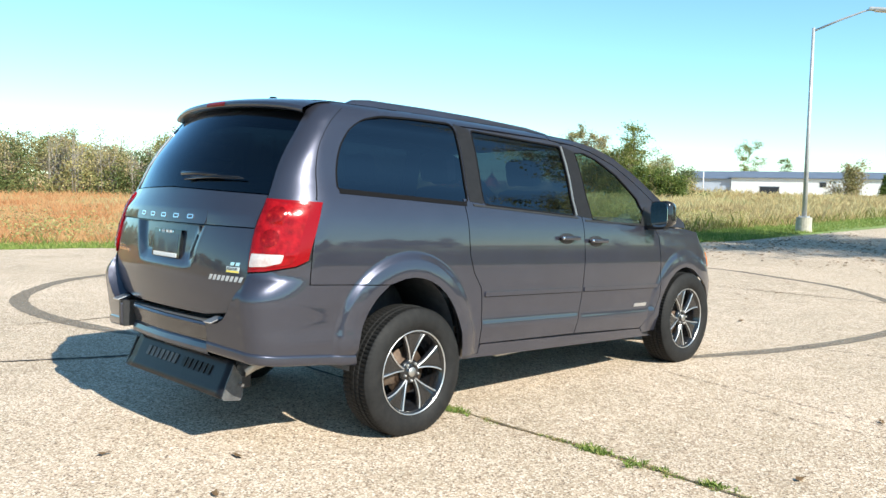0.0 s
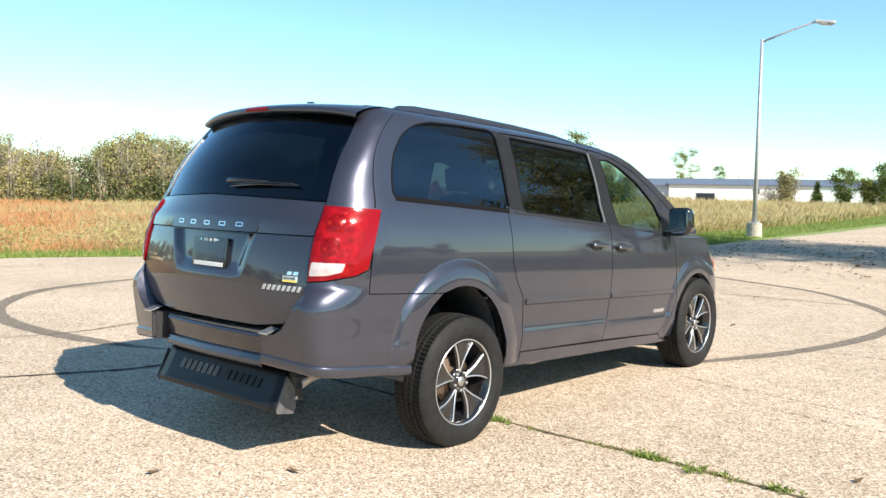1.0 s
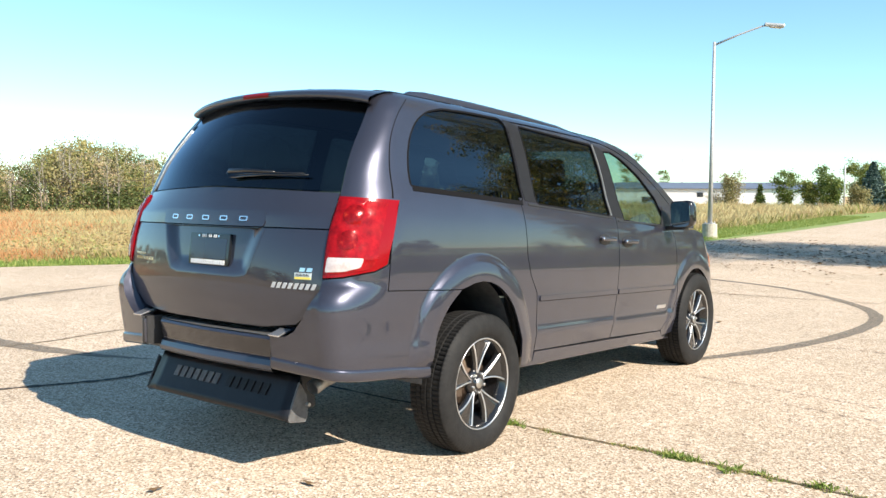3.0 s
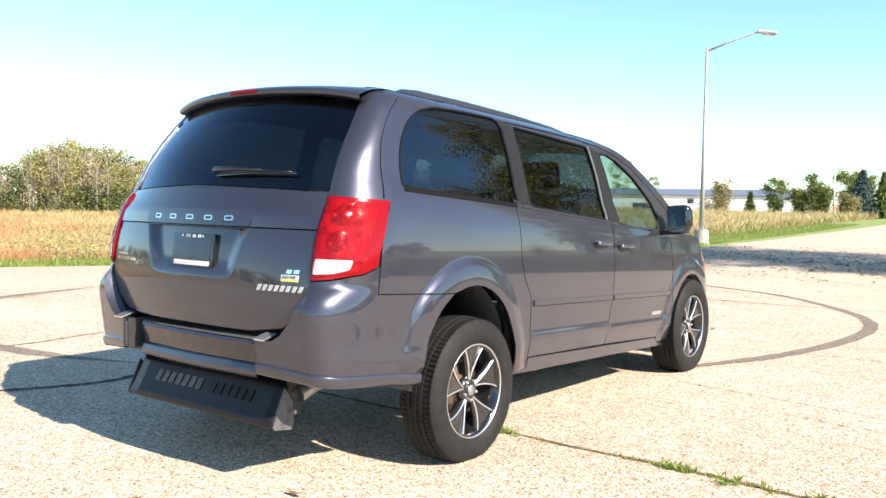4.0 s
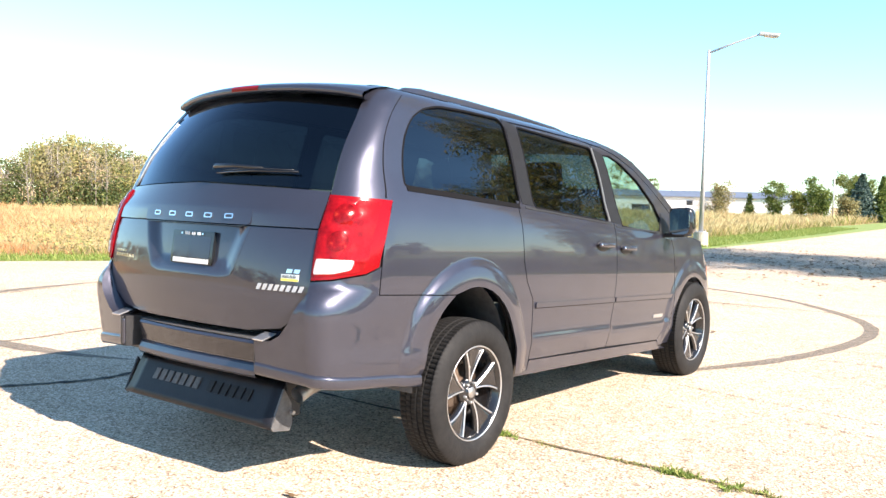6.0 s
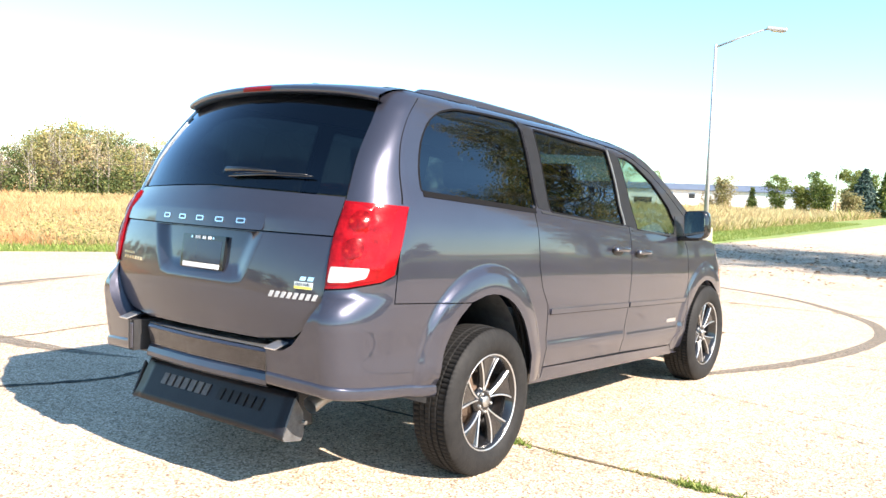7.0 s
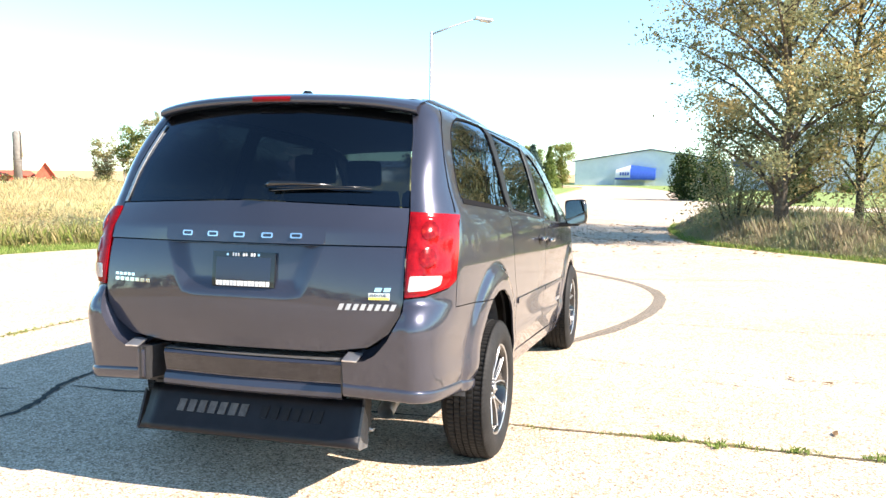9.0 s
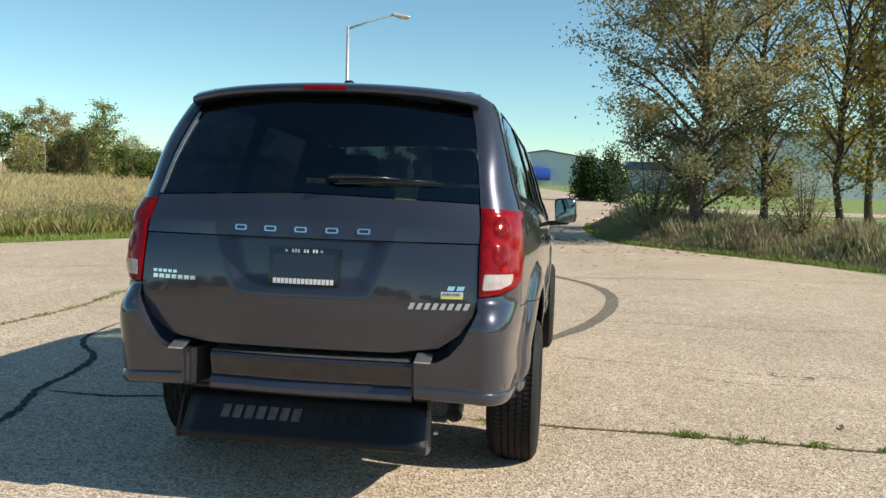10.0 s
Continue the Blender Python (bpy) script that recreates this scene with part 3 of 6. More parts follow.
FDOOR = moved(SEAM2[::-1], gap * 2) + [(1.75, 1.835), (1.95, 1.80), (2.2, 1.725), (2.45, 1.60), (2.7, 1.45), (2.78, 1.395), (2.62, 1.32)] + SEAM3
skin("front_door", FDOOR, PAINT, van, [FWIN], bend=bulge, extra=RINGS, mirror=True)
APILLAR = [(1.505, 1.855), (1.75, 1.843), (1.95, 1.808), (2.2, 1.733), (2.45, 1.608), (2.7, 1.458), (2.79, 1.40), (2.63, 1.325), (2.61, 1.275), (3.1, 1.27)] + PILLAR[::-1]
skin("front_pillar", APILLAR, PAINT, van, mirror=True)
FENDER = moved(SEAM3[::-1], gap * 2) + [(2.62, 1.265), (3.1, 1.262), (3.3, 1.235), (3.55, 1.16), (3.55, 0.93), (3.50, 0.80)] + [p for p in F_ARCH[::-1] if p[1] > 0.62 and p[0] > 3.1] + [p for p in F_ARCH[::-1] if p[0] <= 3.1] + [(2.675, 0.44), (2.5, 0.425)]
skin("front_fender", FENDER, PAINT, van, bend=bulge, extra=RINGS, mirror=True)
skin("rocker_panel", [(0.41, 0.395), (2.66, 0.395), (2.5, 0.42), (2.46, 0.462), (0.60, 0.477), (0.588, 0.42), (0.41, 0.42)], PAINT, van, mirror=True, thick=0.05)
for win, name, mat in ((QWIN, "quarter_window", TINT), (SWIN, "sliding_door_window", TINT), (FWIN, "front_door_window", CLEAR)):
    skin(name, win, mat, van, lift=-0.006, thick=0.004, edge=0, mirror=True)

# Rear: hatch with its glass, plate recess, bumper.
HEDGE = -1.006


def rear(v, z, off=0.0):
    """The tail's skin over its whole width: v from -1.0 on the right to -2.5 on the left."""
    if v >= -1.75:
        return body(v, z, off)
    p = body(-3.5 - v, z, off)
    return Vector((-p.x, p.y, p.z))


RECESS = [(-2.148, 1.170), (-2.075, 0.97), (-2.05, 0.932), (-1.98, 0.918), (-1.52, 0.918), (-1.45, 0.932), (-1.425, 0.97), (-1.352, 1.170)]
half = [(-1.35, 0.69), (-1.16, 0.717), (-1.07, 0.782), (-1.02, 0.865), (HEDGE, 0.93), (HEDGE, 1.172)]
lower = half + [(-3.5 - v, z) for v, z in half[::-1]]
upper = [(HEDGE, 1.177), (HEDGE, 1.351), (-1.75, 1.373), (-2.494, 1.351), (-2.494, 1.177)]
skin("tailgate", lower, PAINT, van, [RECESS], fn=rear)
skin("tailgate_upper_panel", upper, PAINT, van, fn=rear, bend=lambda v, z: 0.012 * max(0, 1 - abs(z - 1.225) / 0.09))
def dish(v, z):
    """How far the plate's dish sinks, from its rim inwards."""
    d, p = 9.0, Vector((v, z))
    for a, b in zip(RECESS[:-1], RECESS[1:]):
        a, b = Vector(a), Vector(b)
        t = min(max((p - a).dot(b - a) / (b - a).length_squared, 0), 1)
        d = min(d, (p - a.lerp(b, t)).length)
    t = min(d / 0.10, 1)
    return -0.028 * t * t * (3 - 2 * t)


skin("plate_recess", RECESS, PAINT, van, fn=rear, thick=0.003, edge=0, step=0.02, bend=dish)
skin("tailgate_glass", [(HEDGE, 1.358), (-1.0, 1.87), (-1.75, 1.87), (-2.5, 1.87), (-2.494, 1.358), (-1.75, 1.38)], TINT_REAR, van, fn=rear, lift=-0.004, thick=0.004, edge=0)


bumper_foot = curve([(-1.26, 0.508), (-1.0, 0.488), (-0.8, 0.466), (-0.6, 0.448), (-0.41, 0.438), (-0.3, 0.436)])


def bumper(v, z, off=0.0):
    """The bumper's skin: it stands out behind the hatch and runs flush into the flank."""
    u = v if v >= -1.75 else -3.5 - v
    out = 0.0
    if u < -0.6:
        t = min(1, (-0.6 - u) / 0.4)
        out = 0.07 * t * t * (3 - 2 * t)
    k = min(max((0.915 - z) / 0.13, 0), 1)
    out *= k * (2 - k)
    return rear(v, z, out + off) if v < -0.6 else body(v, z, out + off)


FOOT = [(v, bumper_foot(v) + 0.05) for v in (-0.407, -0.5, -0.6, -0.7, -0.8, -0.9, -1.0, -1.1, -1.2, -1.26)]
BUMPER = FOOT + [(-1.26, 0.668), (-1.17, 0.674), (-1.12, 0.704), (-1.07, 0.765), (-1.03, 0.835), (-1.003, 0.889), (-1.003, 0.940), (-0.86, 0.950), (-0.713, 0.980), (-0.656, 1.012), (-0.649, 1.02), (-0.649, 0.888), (-0.40, 0.884), (-0.172, 0.884)] + [p for p in arch(0, 0.42, 0.405, 0.925, 40) if p[0] < -0.19 and p[1] > 0.46][::-1]
skin("rear_bumper_corner", BUMPER, PAINT, van, fn=bumper, bend=bulge, step=0.035, extra=RINGS, mirror=True, thick=0.03)

lip = [(-1.26, 0.668), (-1.21, 0.671), (-1.17, 0.674), (-1.12, 0.704), (-1.07, 0.765), (-1.03, 0.835), (-1.003, 0.889)]
for side in (1, -1):
    rows = [(bumper(v, z), bumper(v, z, -0.01) + Vector((0, 0.03, 0.004)), rear(v, z, -0.03) + Vector((0, 0, 0.022))) for v, z in lip]
    sv = [(side * p.x, p.y, p.z) for r in rows for p in r]
    sf = [(3 * k + j, 3 * k + j + 1, 3 * k + j + 4, 3 * k + j + 3)[::side] for k in range(len(lip) - 1) for j in range(2)]
    part("bumper_shelf", mesh_of("bumper_shelf", sv, sf, PAINT, True), None, van)



def patch(name, fn, nu, nv, material, parent, label=""):
    verts = [fn(i / nu, j / nv) for j in range(nv + 1) for i in range(nu + 1)]
    w = nu + 1
    faces = [(j * w + i, j * w + i + 1, (j + 1) * w + i + 1, (j + 1) * w + i) for j in range(nv) for i in range(nu)]
    return part(name, mesh_of(name, verts, faces, material, True), None, parent, label)


LIP_FORM = [(0.064, -0.004), (0.060, 0.004), (0.055, 0.009), (0.044, 0.012), (0.028, 0.013), (0.014, 0.011), (0.005, 0.006), (0.000, -0.003), (-0.003, -0.03), (-0.003, -0.07)]


def lip_at(side):
    """The rounded lip along the foot of the bumper's corner, and its return under the bumper."""
    def at(s, t):
        v = -1.26 + 0.855 * s
        i = min(int(t * (len(LIP_FORM) - 1)), len(LIP_FORM) - 2)
        f = t * (len(LIP_FORM) - 1) - i
        d, out = (LIP_FORM[i][k] * (1 - f) + LIP_FORM[i + 1][k] * f for k in range(2))
        z = bumper_foot(v) + d
        p = bumper(v, z, out + bulge(v, max(z, 0.49)))
        return Vector((side * p.x, p.y, p.z))
    return at


for side in (1, -1):
    patch("bumper_lip", (lambda f: f if side > 0 else (lambda s, t: f(1 - s, t)))(lip_at(side)), 40, 18, PAINT, van, "rounded lip at the bumper's foot")


# Roof, windscreen, bonnet, nose.
def roof_at(s, t):
    s = 2 * s - 1
    y = -0.40 + t * 2.40
    edge = curve([(-0.7, 1.895), (0.0, 1.905), (1.5, 1.893), (1.75, 1.88), (2.02, 1.843)])(y)
    z = edge + 0.032 * (1 - s * s)
    w = max(half_width(y, min(edge, 1.912)), 0.62)
    return Vector((s * w, y - 0.11 * (1 - s * s) * max(0, 1 - t * 6) + (0.12 * (1 - s * s) * t ** 4), z + SLOPE * y))


patch("roof", roof_at, 24, 30, PAINT, van)
pillar_z = curve([(1.5, 1.895), (1.75, 1.885), (2.0, 1.85), (2.25, 1.775), (2.5, 1.655), (2.75, 1.515), (2.95, 1.40), (3.15, 1.28)])


def screen_at(s, t):
    s, y = 2 * s - 1, 2.0 + t * 1.13
    z = pillar_z(y)
    return Vector((s * half_width(y, z), y + 0.12 * (1 - s * s) * (1 + 0.9 * t), z + 0.032 * (1 - s * s) * (1 - t) + SLOPE * y - 0.09 * t * (1 - s * s)))


patch("windscreen", screen_at, 20, 20, CLEAR, van)
bonnet_z = curve([(3.1, 1.27), (3.3, 1.238), (3.55, 1.17), (3.8, 1.075), (3.95, 0.98)])


def bonnet_at(s, t):
    s, y = 2 * s - 1, 3.1 + t * 0.7
    w = curve([(3.1, 0.90), (3.3, 0.885), (3.5, 0.82), (3.65, 0.74), (3.8, 0.60)])(y)
    return Vector((s * w, y + 0.2 * (1 - s * s) * (1 - 0.3 * t), bonnet_z(y) + 0.05 * (1 - s * s) - 0.04 * t * (1 - s * s) + SLOPE * y))


patch("bonnet", bonnet_at, 20, 16, PAINT, van)


def front(v, z, off=0.0):
    if v <= 4.55:
        return body(v, z, off)
    p = body(9.1 - v, z, off)
    return Vector((-p.x, p.y, p.z))


skin("front_bumper", [(3.50, 0.36), (5.6, 0.36), (5.6, 0.78), (5.2, 0.80), (3.9, 0.80), (3.50, 0.78), (3.47, 0.62)], PAINT, van, fn=front, thick=0.02)
skin("grille", [(3.95, 0.81), (5.15, 0.81), (5.15, 1.02), (3.95, 1.02)], PLASTIC, van, fn=front)
skin("headlamp", [(3.56, 0.82), (3.94, 0.82), (3.94, 1.02), (3.8, 1.06), (3.56, 1.14)], LENS, van, fn=front, mirror=True)
# Near-black sheet added behind the gaps to put shade into them, open at the windows.
skin("gap_backing", [(-1.0, 0.50), (-0.42, 0.50), (-0.40, 0.6)] + [p for p in arch(0, 0.42, 0.43, 0.95) if p[1] > 0.6] + [(0.43, 0.40), (2.62, 0.40)] + [p for p in arch(3.078, 0.5, 0.43, 0.97) if p[1] > 0.6]
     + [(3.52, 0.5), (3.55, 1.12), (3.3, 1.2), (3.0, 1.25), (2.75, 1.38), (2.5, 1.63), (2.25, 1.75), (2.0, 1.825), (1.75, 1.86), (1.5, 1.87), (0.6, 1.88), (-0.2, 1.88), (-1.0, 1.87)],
     GAP_SHADE, van, [shrink(QWIN, -0.012), shrink(SWIN, -0.012), shrink(FWIN, -0.012)], lift=-0.016, mirror=True, edge=0)


# Spoiler over the rear glass.
def spoiler_at(s, t):
    """Across the tail (s) and round the section (t): top face back to the lip, then under to the glass."""
    s = 2 * s - 1
    bow = 1 - s * s
    rows = [(-0.385, 1.900, 0.0), (-0.47, 1.894, 0.04), (-0.54, 1.880, 0.10), (-0.575, 1.866, 0.13), (-0.587, 1.853, 0.14), (-0.585, 1.836, 0.14), (-0.56, 1.828, 0.12), (-0.44, 1.826, 0.02)]
    i = min(int(t * (len(rows) - 1)), len(rows) - 2)
    f = t * (len(rows) - 1) - i
    y, z, b = (rows[i][k] * (1 - f) + rows[i + 1][k] * f for k in range(3))
    w = 0.71
    drop = 0.02 * abs(s) ** 6 * min(1, 3 * t)
    return Vector((s * w, y - (0.11 + 0.3 * b * b) * bow, z + 0.031 * bow - drop + SLOPE * y))


patch("spoiler", spoiler_at, 28, 18, PAINT, van, "body-coloured roof spoiler")
patch("high_brake_lamp", lambda s, t: spoiler_at(0.424 + 0.145 * s, 0.45 + 0.25 * t) + Vector((0, -0.004, 0.001)), 8, 6, RED, van, "red high-level brake lamp")
bm = bmesh.new()
bmesh.ops.create_cone(bm, segments=16, radius1=0.045, radius2=0.018, depth=0.03, cap_ends=True, matrix=pose(0.01, -0.31, 1.972))
part("roof_aerial", bm, GLOSS_BLACK, van)
for side in (1, -1):
    rows = []
    for y, zb in ((-0.24, 1.903), (-0.17, 1.937), (-0.05, 1.950), (0.4, 1.955), (0.9, 1.951), (1.4, 1.937), (1.62, 1.917), (1.74, 1.884)):
        x = 0.628 - 0.01 * abs(y - 0.7)
        rows.append([(side * (x + dx), y, min(zb, 1.9) + (zb - min(zb, 1.9)) * k - (1 - k) * 0.02 + SLOPE * y) for dx, k in ((-0.034, 0), (-0.022, 0.8), (-0.012, 1), (0.010, 1), (0.020, 0.8), (0.034, 0))])
    rv = [p for r in rows for p in r]
    rf = [(6 * i + j, 6 * i + j + 1, 6 * i + j + 7, 6 * i + j + 6)[::side] for i in range(len(rows) - 1) for j in range(5)]
    part("roof_rail", mesh_of("roof_rail", rv, rf, PAINT, True), None, van, "low body-coloured roof rail")

# The joint between the rear pillar's cover and the quarter panel.
joint = curve([(1.335, -0.688), (1.5, -0.672), (1.65, -0.65), (1.78, -0.615), (1.86, -0.57)])
heights = [1.338 + 0.0261 * k for k in range(21)]
skin("pillar_joint", [(joint(z) - 0.002, z) for z in heights] + [(joint(z) + 0.003, z) for z in heights[::-1]], SEAL, van, lift=0.0015, thick=0.003, edge=0, mirror=True)
skin("pillar_joint_edge", [(joint(z) + 0.003, z) for z in heights] + [(joint(z) + 0.008, z) for z in heights[::-1]], PAINT, van, lift=0.003, thick=0.004, edge=0, mirror=True)

# Trim round the windows.
for win, name in ((QWIN, "quarter_window_seal"), (SWIN, "sliding_window_seal"), (FWIN, "front_window_seal")):
    skin(name, shrink(win, -0.005), SEAL, van, [shrink(win, 0.005)], lift=0.002, thick=0.01, edge=0.001, mirror=True)
skin("door_pillar_trim", [on(0.505, 1.355), on(0.626, 1.34), on(0.643, 1.65), on(0.645, 1.81), on(0.522, 1.838), on(0.52, 1.66)], SATIN, van, lift=0.003, thick=0.004, edge=0.001, mirror=True)
skin("front_pillar_trim", [on(1.60, 1.245), on(1.766, 1.222), on(1.746, 1.55), on(1.73, 1.70), on(1.602, 1.74), on(1.61, 1.52)], SATIN, van, lift=0.003, thick=0.004, edge=0.001, mirror=True)
skin("bright_edge_strip", [on(1.578, 1.25), on(1.596, 1.248), on(1.607, 1.52), on(1.598, 1.738), on(1.58, 1.738), on(1.59, 1.52)], STEEL, van, lift=0.005, thick=0.006, edge=0.001, mirror=True, label="bright strip on the door frame")
skin("belt_track", [on(-0.49, 1.405), on(0.47, 1.327), on(0.47, 1.345), on(-0.49, 1.423)], SEAL, van, lift=0.004, thick=0.01, edge=0.001, mirror=True, label="black sliding-door track")
skin("window_sill_strip", [on(0.53, 1.327), on(1.60, 1.226), on(1.60, 1.238), on(0.53, 1.339)], PLASTIC, van, lift=0.004, thick=0.006, edge=0.001, mirror=True)
skin("front_sill_strip", [on(1.68, 1.205), on(2.50, 1.148), on(2.50, 1.16), on(1.68, 1.217)], PLASTIC, van, lift=0.004, thick=0.006, edge=0.001, mirror=True)
skin("mirror_sail", [on(2.40, 1.168), on(2.56, 1.165), on(2.66, 1.185), on(2.52, 1.30)], PLASTIC, van, lift=0.006, thick=0.01, edge=0.001, mirror=True)
for a, b, name in ((0.605, 1.628, "sliding_door_moulding"), (1.655, 2.655, "front_door_moulding")):
    skin(name, [(a, 0.788), (b, 0.788), (b, 0.818), (a, 0.818)], PAINT, van, lift=0.013, thick=0.014, edge=0.004, mirror=True, step=0.03)
    # Flat dark strip that paints the shaded groove below the moulding.
    skin(name + "_gap", [(a, 0.783), (b, 0.783), (b, 0.7875), (a, 0.7875)], SEAL, van, lift=0.0015, thick=0.003, edge=0, mirror=True, step=0.05)
skin("side_badge", [on(2.33, 0.528), on(2.50, 0.52), on(2.515, 0.545), on(2.345, 0.553)], ALLOY, van, lift=0.004, thick=0.004, edge=0, label="white dealer sticker")

skin("side_marker", rounded([(3.46, 0.94), (3.54, 0.95), (3.54, 1.06), (3.47, 1.07)], 0.015), AMBER, van, lift=0.004, thick=0.006, edge=0.001, mirror=True, label="amber side marker")


def handle_mesh(side):
    bm = bmesh.new()
    box(bm, -0.012, 0.012, -0.105, 0.105, -0.014, 0.016, 0.011)
    for v in bm.verts:
        v.co.x += 0.030 - 0.9 * v.co.y ** 2
        v.co.x *= side
    if side < 0:
        bmesh.ops.reverse_faces(bm, faces=bm.faces[:])
    return bm


for side in (1, -1):
    for y, z in ((1.455, 1.094), (1.80, 1.062)):
        v, zb = on(y, z)
        p = body(v, zb, 0.006)
        h = part("door_handle", handle_mesh(side), PAINT, van, "body-coloured pull handle")
        h.location, h.rotation_euler = (side * p.x, p.y, p.z), (math.atan(SLOPE), 0, 0)
        for f in h.data.polygons:
            f.use_smooth = True
        cup = bmesh.new()
        bmesh.ops.create_uvsphere(cup, u_segments=20, v_segments=10, radius=1, matrix=Matrix.Diagonal((0.010, 0.085, 0.038, 1)))
        part("handle_cup", cup, PLASTIC, h).location = (-0.002 * side, -0.01, -0.004)
        key = bmesh.new()
        bmesh.ops.create_uvsphere(key, u_segments=14, v_segments=8, radius=1, matrix=Matrix.Diagonal((0.008, 0.013, 0.012, 1)))
        part("handle_cap", key, CHROME, h, "bright end cap").location = (0.028 * side, -0.088, 0.002)

# Door mirrors.
for side in (1, -1):
    bm = bmesh.new()
    box(bm, -0.098, 0.098, -0.055, 0.085, -0.115, 0.115, 0.05)
    for v in bm.verts:
        k = (v.co.y + 0.055) / 0.13
        v.co.z *= 1 - 0.3 * k
        v.co.x *= 1 - 0.22 * k
    shell = part("door_mirror", bm, GLOSS_BLACK, van, "black door mirror housing")
    shell.location, shell.rotation_euler = (side * 1.117, 2.50, 1.247), (0, radians(-4 * side), radians(-6 * side))
    for f in shell.data.polygons:
        f.use_smooth = True
    loop = rounded([(-0.080, -0.094), (0.076, -0.098), (0.082, 0.092), (-0.074, 0.094)], 0.05)
    bm = bmesh.new()
    f = bm.faces.new([bm.verts.new((x, 0, z)) for x, z in loop])
    bmesh.ops.extrude_face_region(bm, geom=[f])
    for v in list(bm.verts)[len(loop):]:
        v.co.y -= 0.004
    bmesh.ops.recalc_face_normals(bm, faces=bm.faces[:])
    g = part("mirror_glass", bm, shader("mirror_silver", (0.50, 0.57, 0.60), 0.02, 1.0), shell, "mirror glass")
    g.location = (0, -0.0545, 0)
    arm = boxes((-0.15, 0.02, -0.025, 0.045, -0.118, -0.082), bevel=0.012)
    if side < 0:
        bmesh.ops.scale(arm, vec=(-1, 1, 1), verts=arm.verts[:])
        bmesh.ops.reverse_faces(arm, faces=arm.faces[:])
    part("mirror_arm", arm, PLASTIC, shell)

# Tail lamp innards: two round reflectors over a clear lens, in a raised inner lens.
def lamp_form(v, z):
    """The lens's waves and its two round bulges."""
    wave = 0.004 * max(0, 1 - ((v + 0.80) / 0.19) ** 2) * (1 - math.cos((z - 0.945) / 0.195 * math.tau))
    return wave + sum(0.009 * max(0, 1 - (math.hypot((v + 0.865) * 0.85, z - zc) / 0.06) ** 2) for zc in (1.245, 1.125))


INNER = [(-0.985, 0.965), (-0.86, 0.972), (-0.745, 0.995), (-0.715, 1.03), (-0.71, 1.31), (-0.985, 1.322)]
skin("lamp_lens", rounded(INNER, 0.02), RED_DEEP, van, lift=0.013, thick=0.008, edge=0.004, step=0.02, mirror=True, label="raised red inner lens",
     bend=lamp_form)
skin("reversing_lens", rounded([(-0.975, 0.975), (-0.86, 0.982), (-0.785, 1.002), (-0.775, 1.045), (-0.965, 1.045)], 0.012), LENS, van, lift=0.017, thick=0.008, edge=0.003, step=0.015, bend=lambda v, z: 0.004 * max(0, 1 - ((v + 0.80) / 0.19) ** 2) * (1 - math.cos((z - 0.945) / 0.195 * math.tau)), mirror=True, label="clear reversing lens")

for zc in (1.245, 1.125):
    loop = [(-0.865 + 0.052 * math.cos(k * math.tau / 20), zc + 0.046 * math.sin(k * math.tau / 20)) for k in range(20)]
    skin("lamp_dome", loop, RED_DOME, van, lift=0.0145, thick=0.004, edge=0, step=0.012, mirror=True, label="round dark red lamp dome", bend=lamp_form)

# Plate, badges, wiper on the tailgate.
def on_tail(x, zw):
    """The tail's own v and z for a place behind, from x and height above the ground."""
    x, z = x + 0.02, zw
    for _ in range(6):
        v = -1.75 + 0.75 * abs(x) / hatch_width(z)
        z = zw - SLOPE * body(v, z).y
    return (v if x >= 0 else -3.5 - v, z)


def plaque(name, x0, x1, z0, z1, material, parent, lift, thick=0.004, slant=0.0, label=""):
    loop = [on_tail(x0, z0), on_tail(x1, z0), on_tail(x1 + slant, z1), on_tail(x0 + slant, z1)]
    return skin(name, loop, material, parent, fn=rear, lift=lift, thick=thick, edge=0.0008, step=0.03, label=label)


plate = plaque("plate_frame", -0.165, 0.155, 1.025, 1.185, GLOSS_BLACK, van, -0.008, 0.02, label="black dealer plate frame")
plaque("plate_insert", -0.145, 0.135, 1.055, 1.16, shader("plate_blue", (0.016, 0.024, 0.05), 0.25, 0, 0.4), plate, -0.006, 0.003)
for k in range(15):
    x = -0.142 + k * 0.0185
    plaque("print_bar", x, x + 0.0145, 1.028, 1.051, WHITE, plate, -0.0045, 0.003)
for x in (-0.085, 0.075):
    plaque("plate_screw", x - 0.005, x + 0.005, 1.167, 1.177, CHROME, plate, -0.003, 0.004)
for k in range(9):
    if k not in (3, 6):
        plaque("number_bar", -0.06 + k * 0.0135, -0.052 + k * 0.0135, 1.165, 1.18, WHITE, plate, -0.004, 0.003)
skin("tailgate_garnish", rounded([on_tail(-0.425, 1.226), on_tail(0.39, 1.226), on_tail(0.39, 1.30), on_tail(-0.425, 1.30)], 0.02), PAINT, van, fn=rear, lift=0.0145, thick=0.012, edge=0.003, step=0.03, label="raised grab bar over the plate")
for k in range(5):
    x = -0.325 + k * 0.1385
    o = [on_tail(*p) for p in rounded([(x, 1.25), (x + 0.056, 1.25), (x + 0.056, 1.274), (x, 1.274)], 0.008)]
    i = [on_tail(*p) for p in rounded([(x + 0.008, 1.2555), (x + 0.048, 1.2555), (x + 0.048, 1.2685), (x + 0.008, 1.2685)], 0.005)]
    skin("chrome_badge", o, CHROME, van, [i], fn=rear, lift=0.020, thick=0.008, edge=0.001, step=0.02, label="plain chrome badge shape")
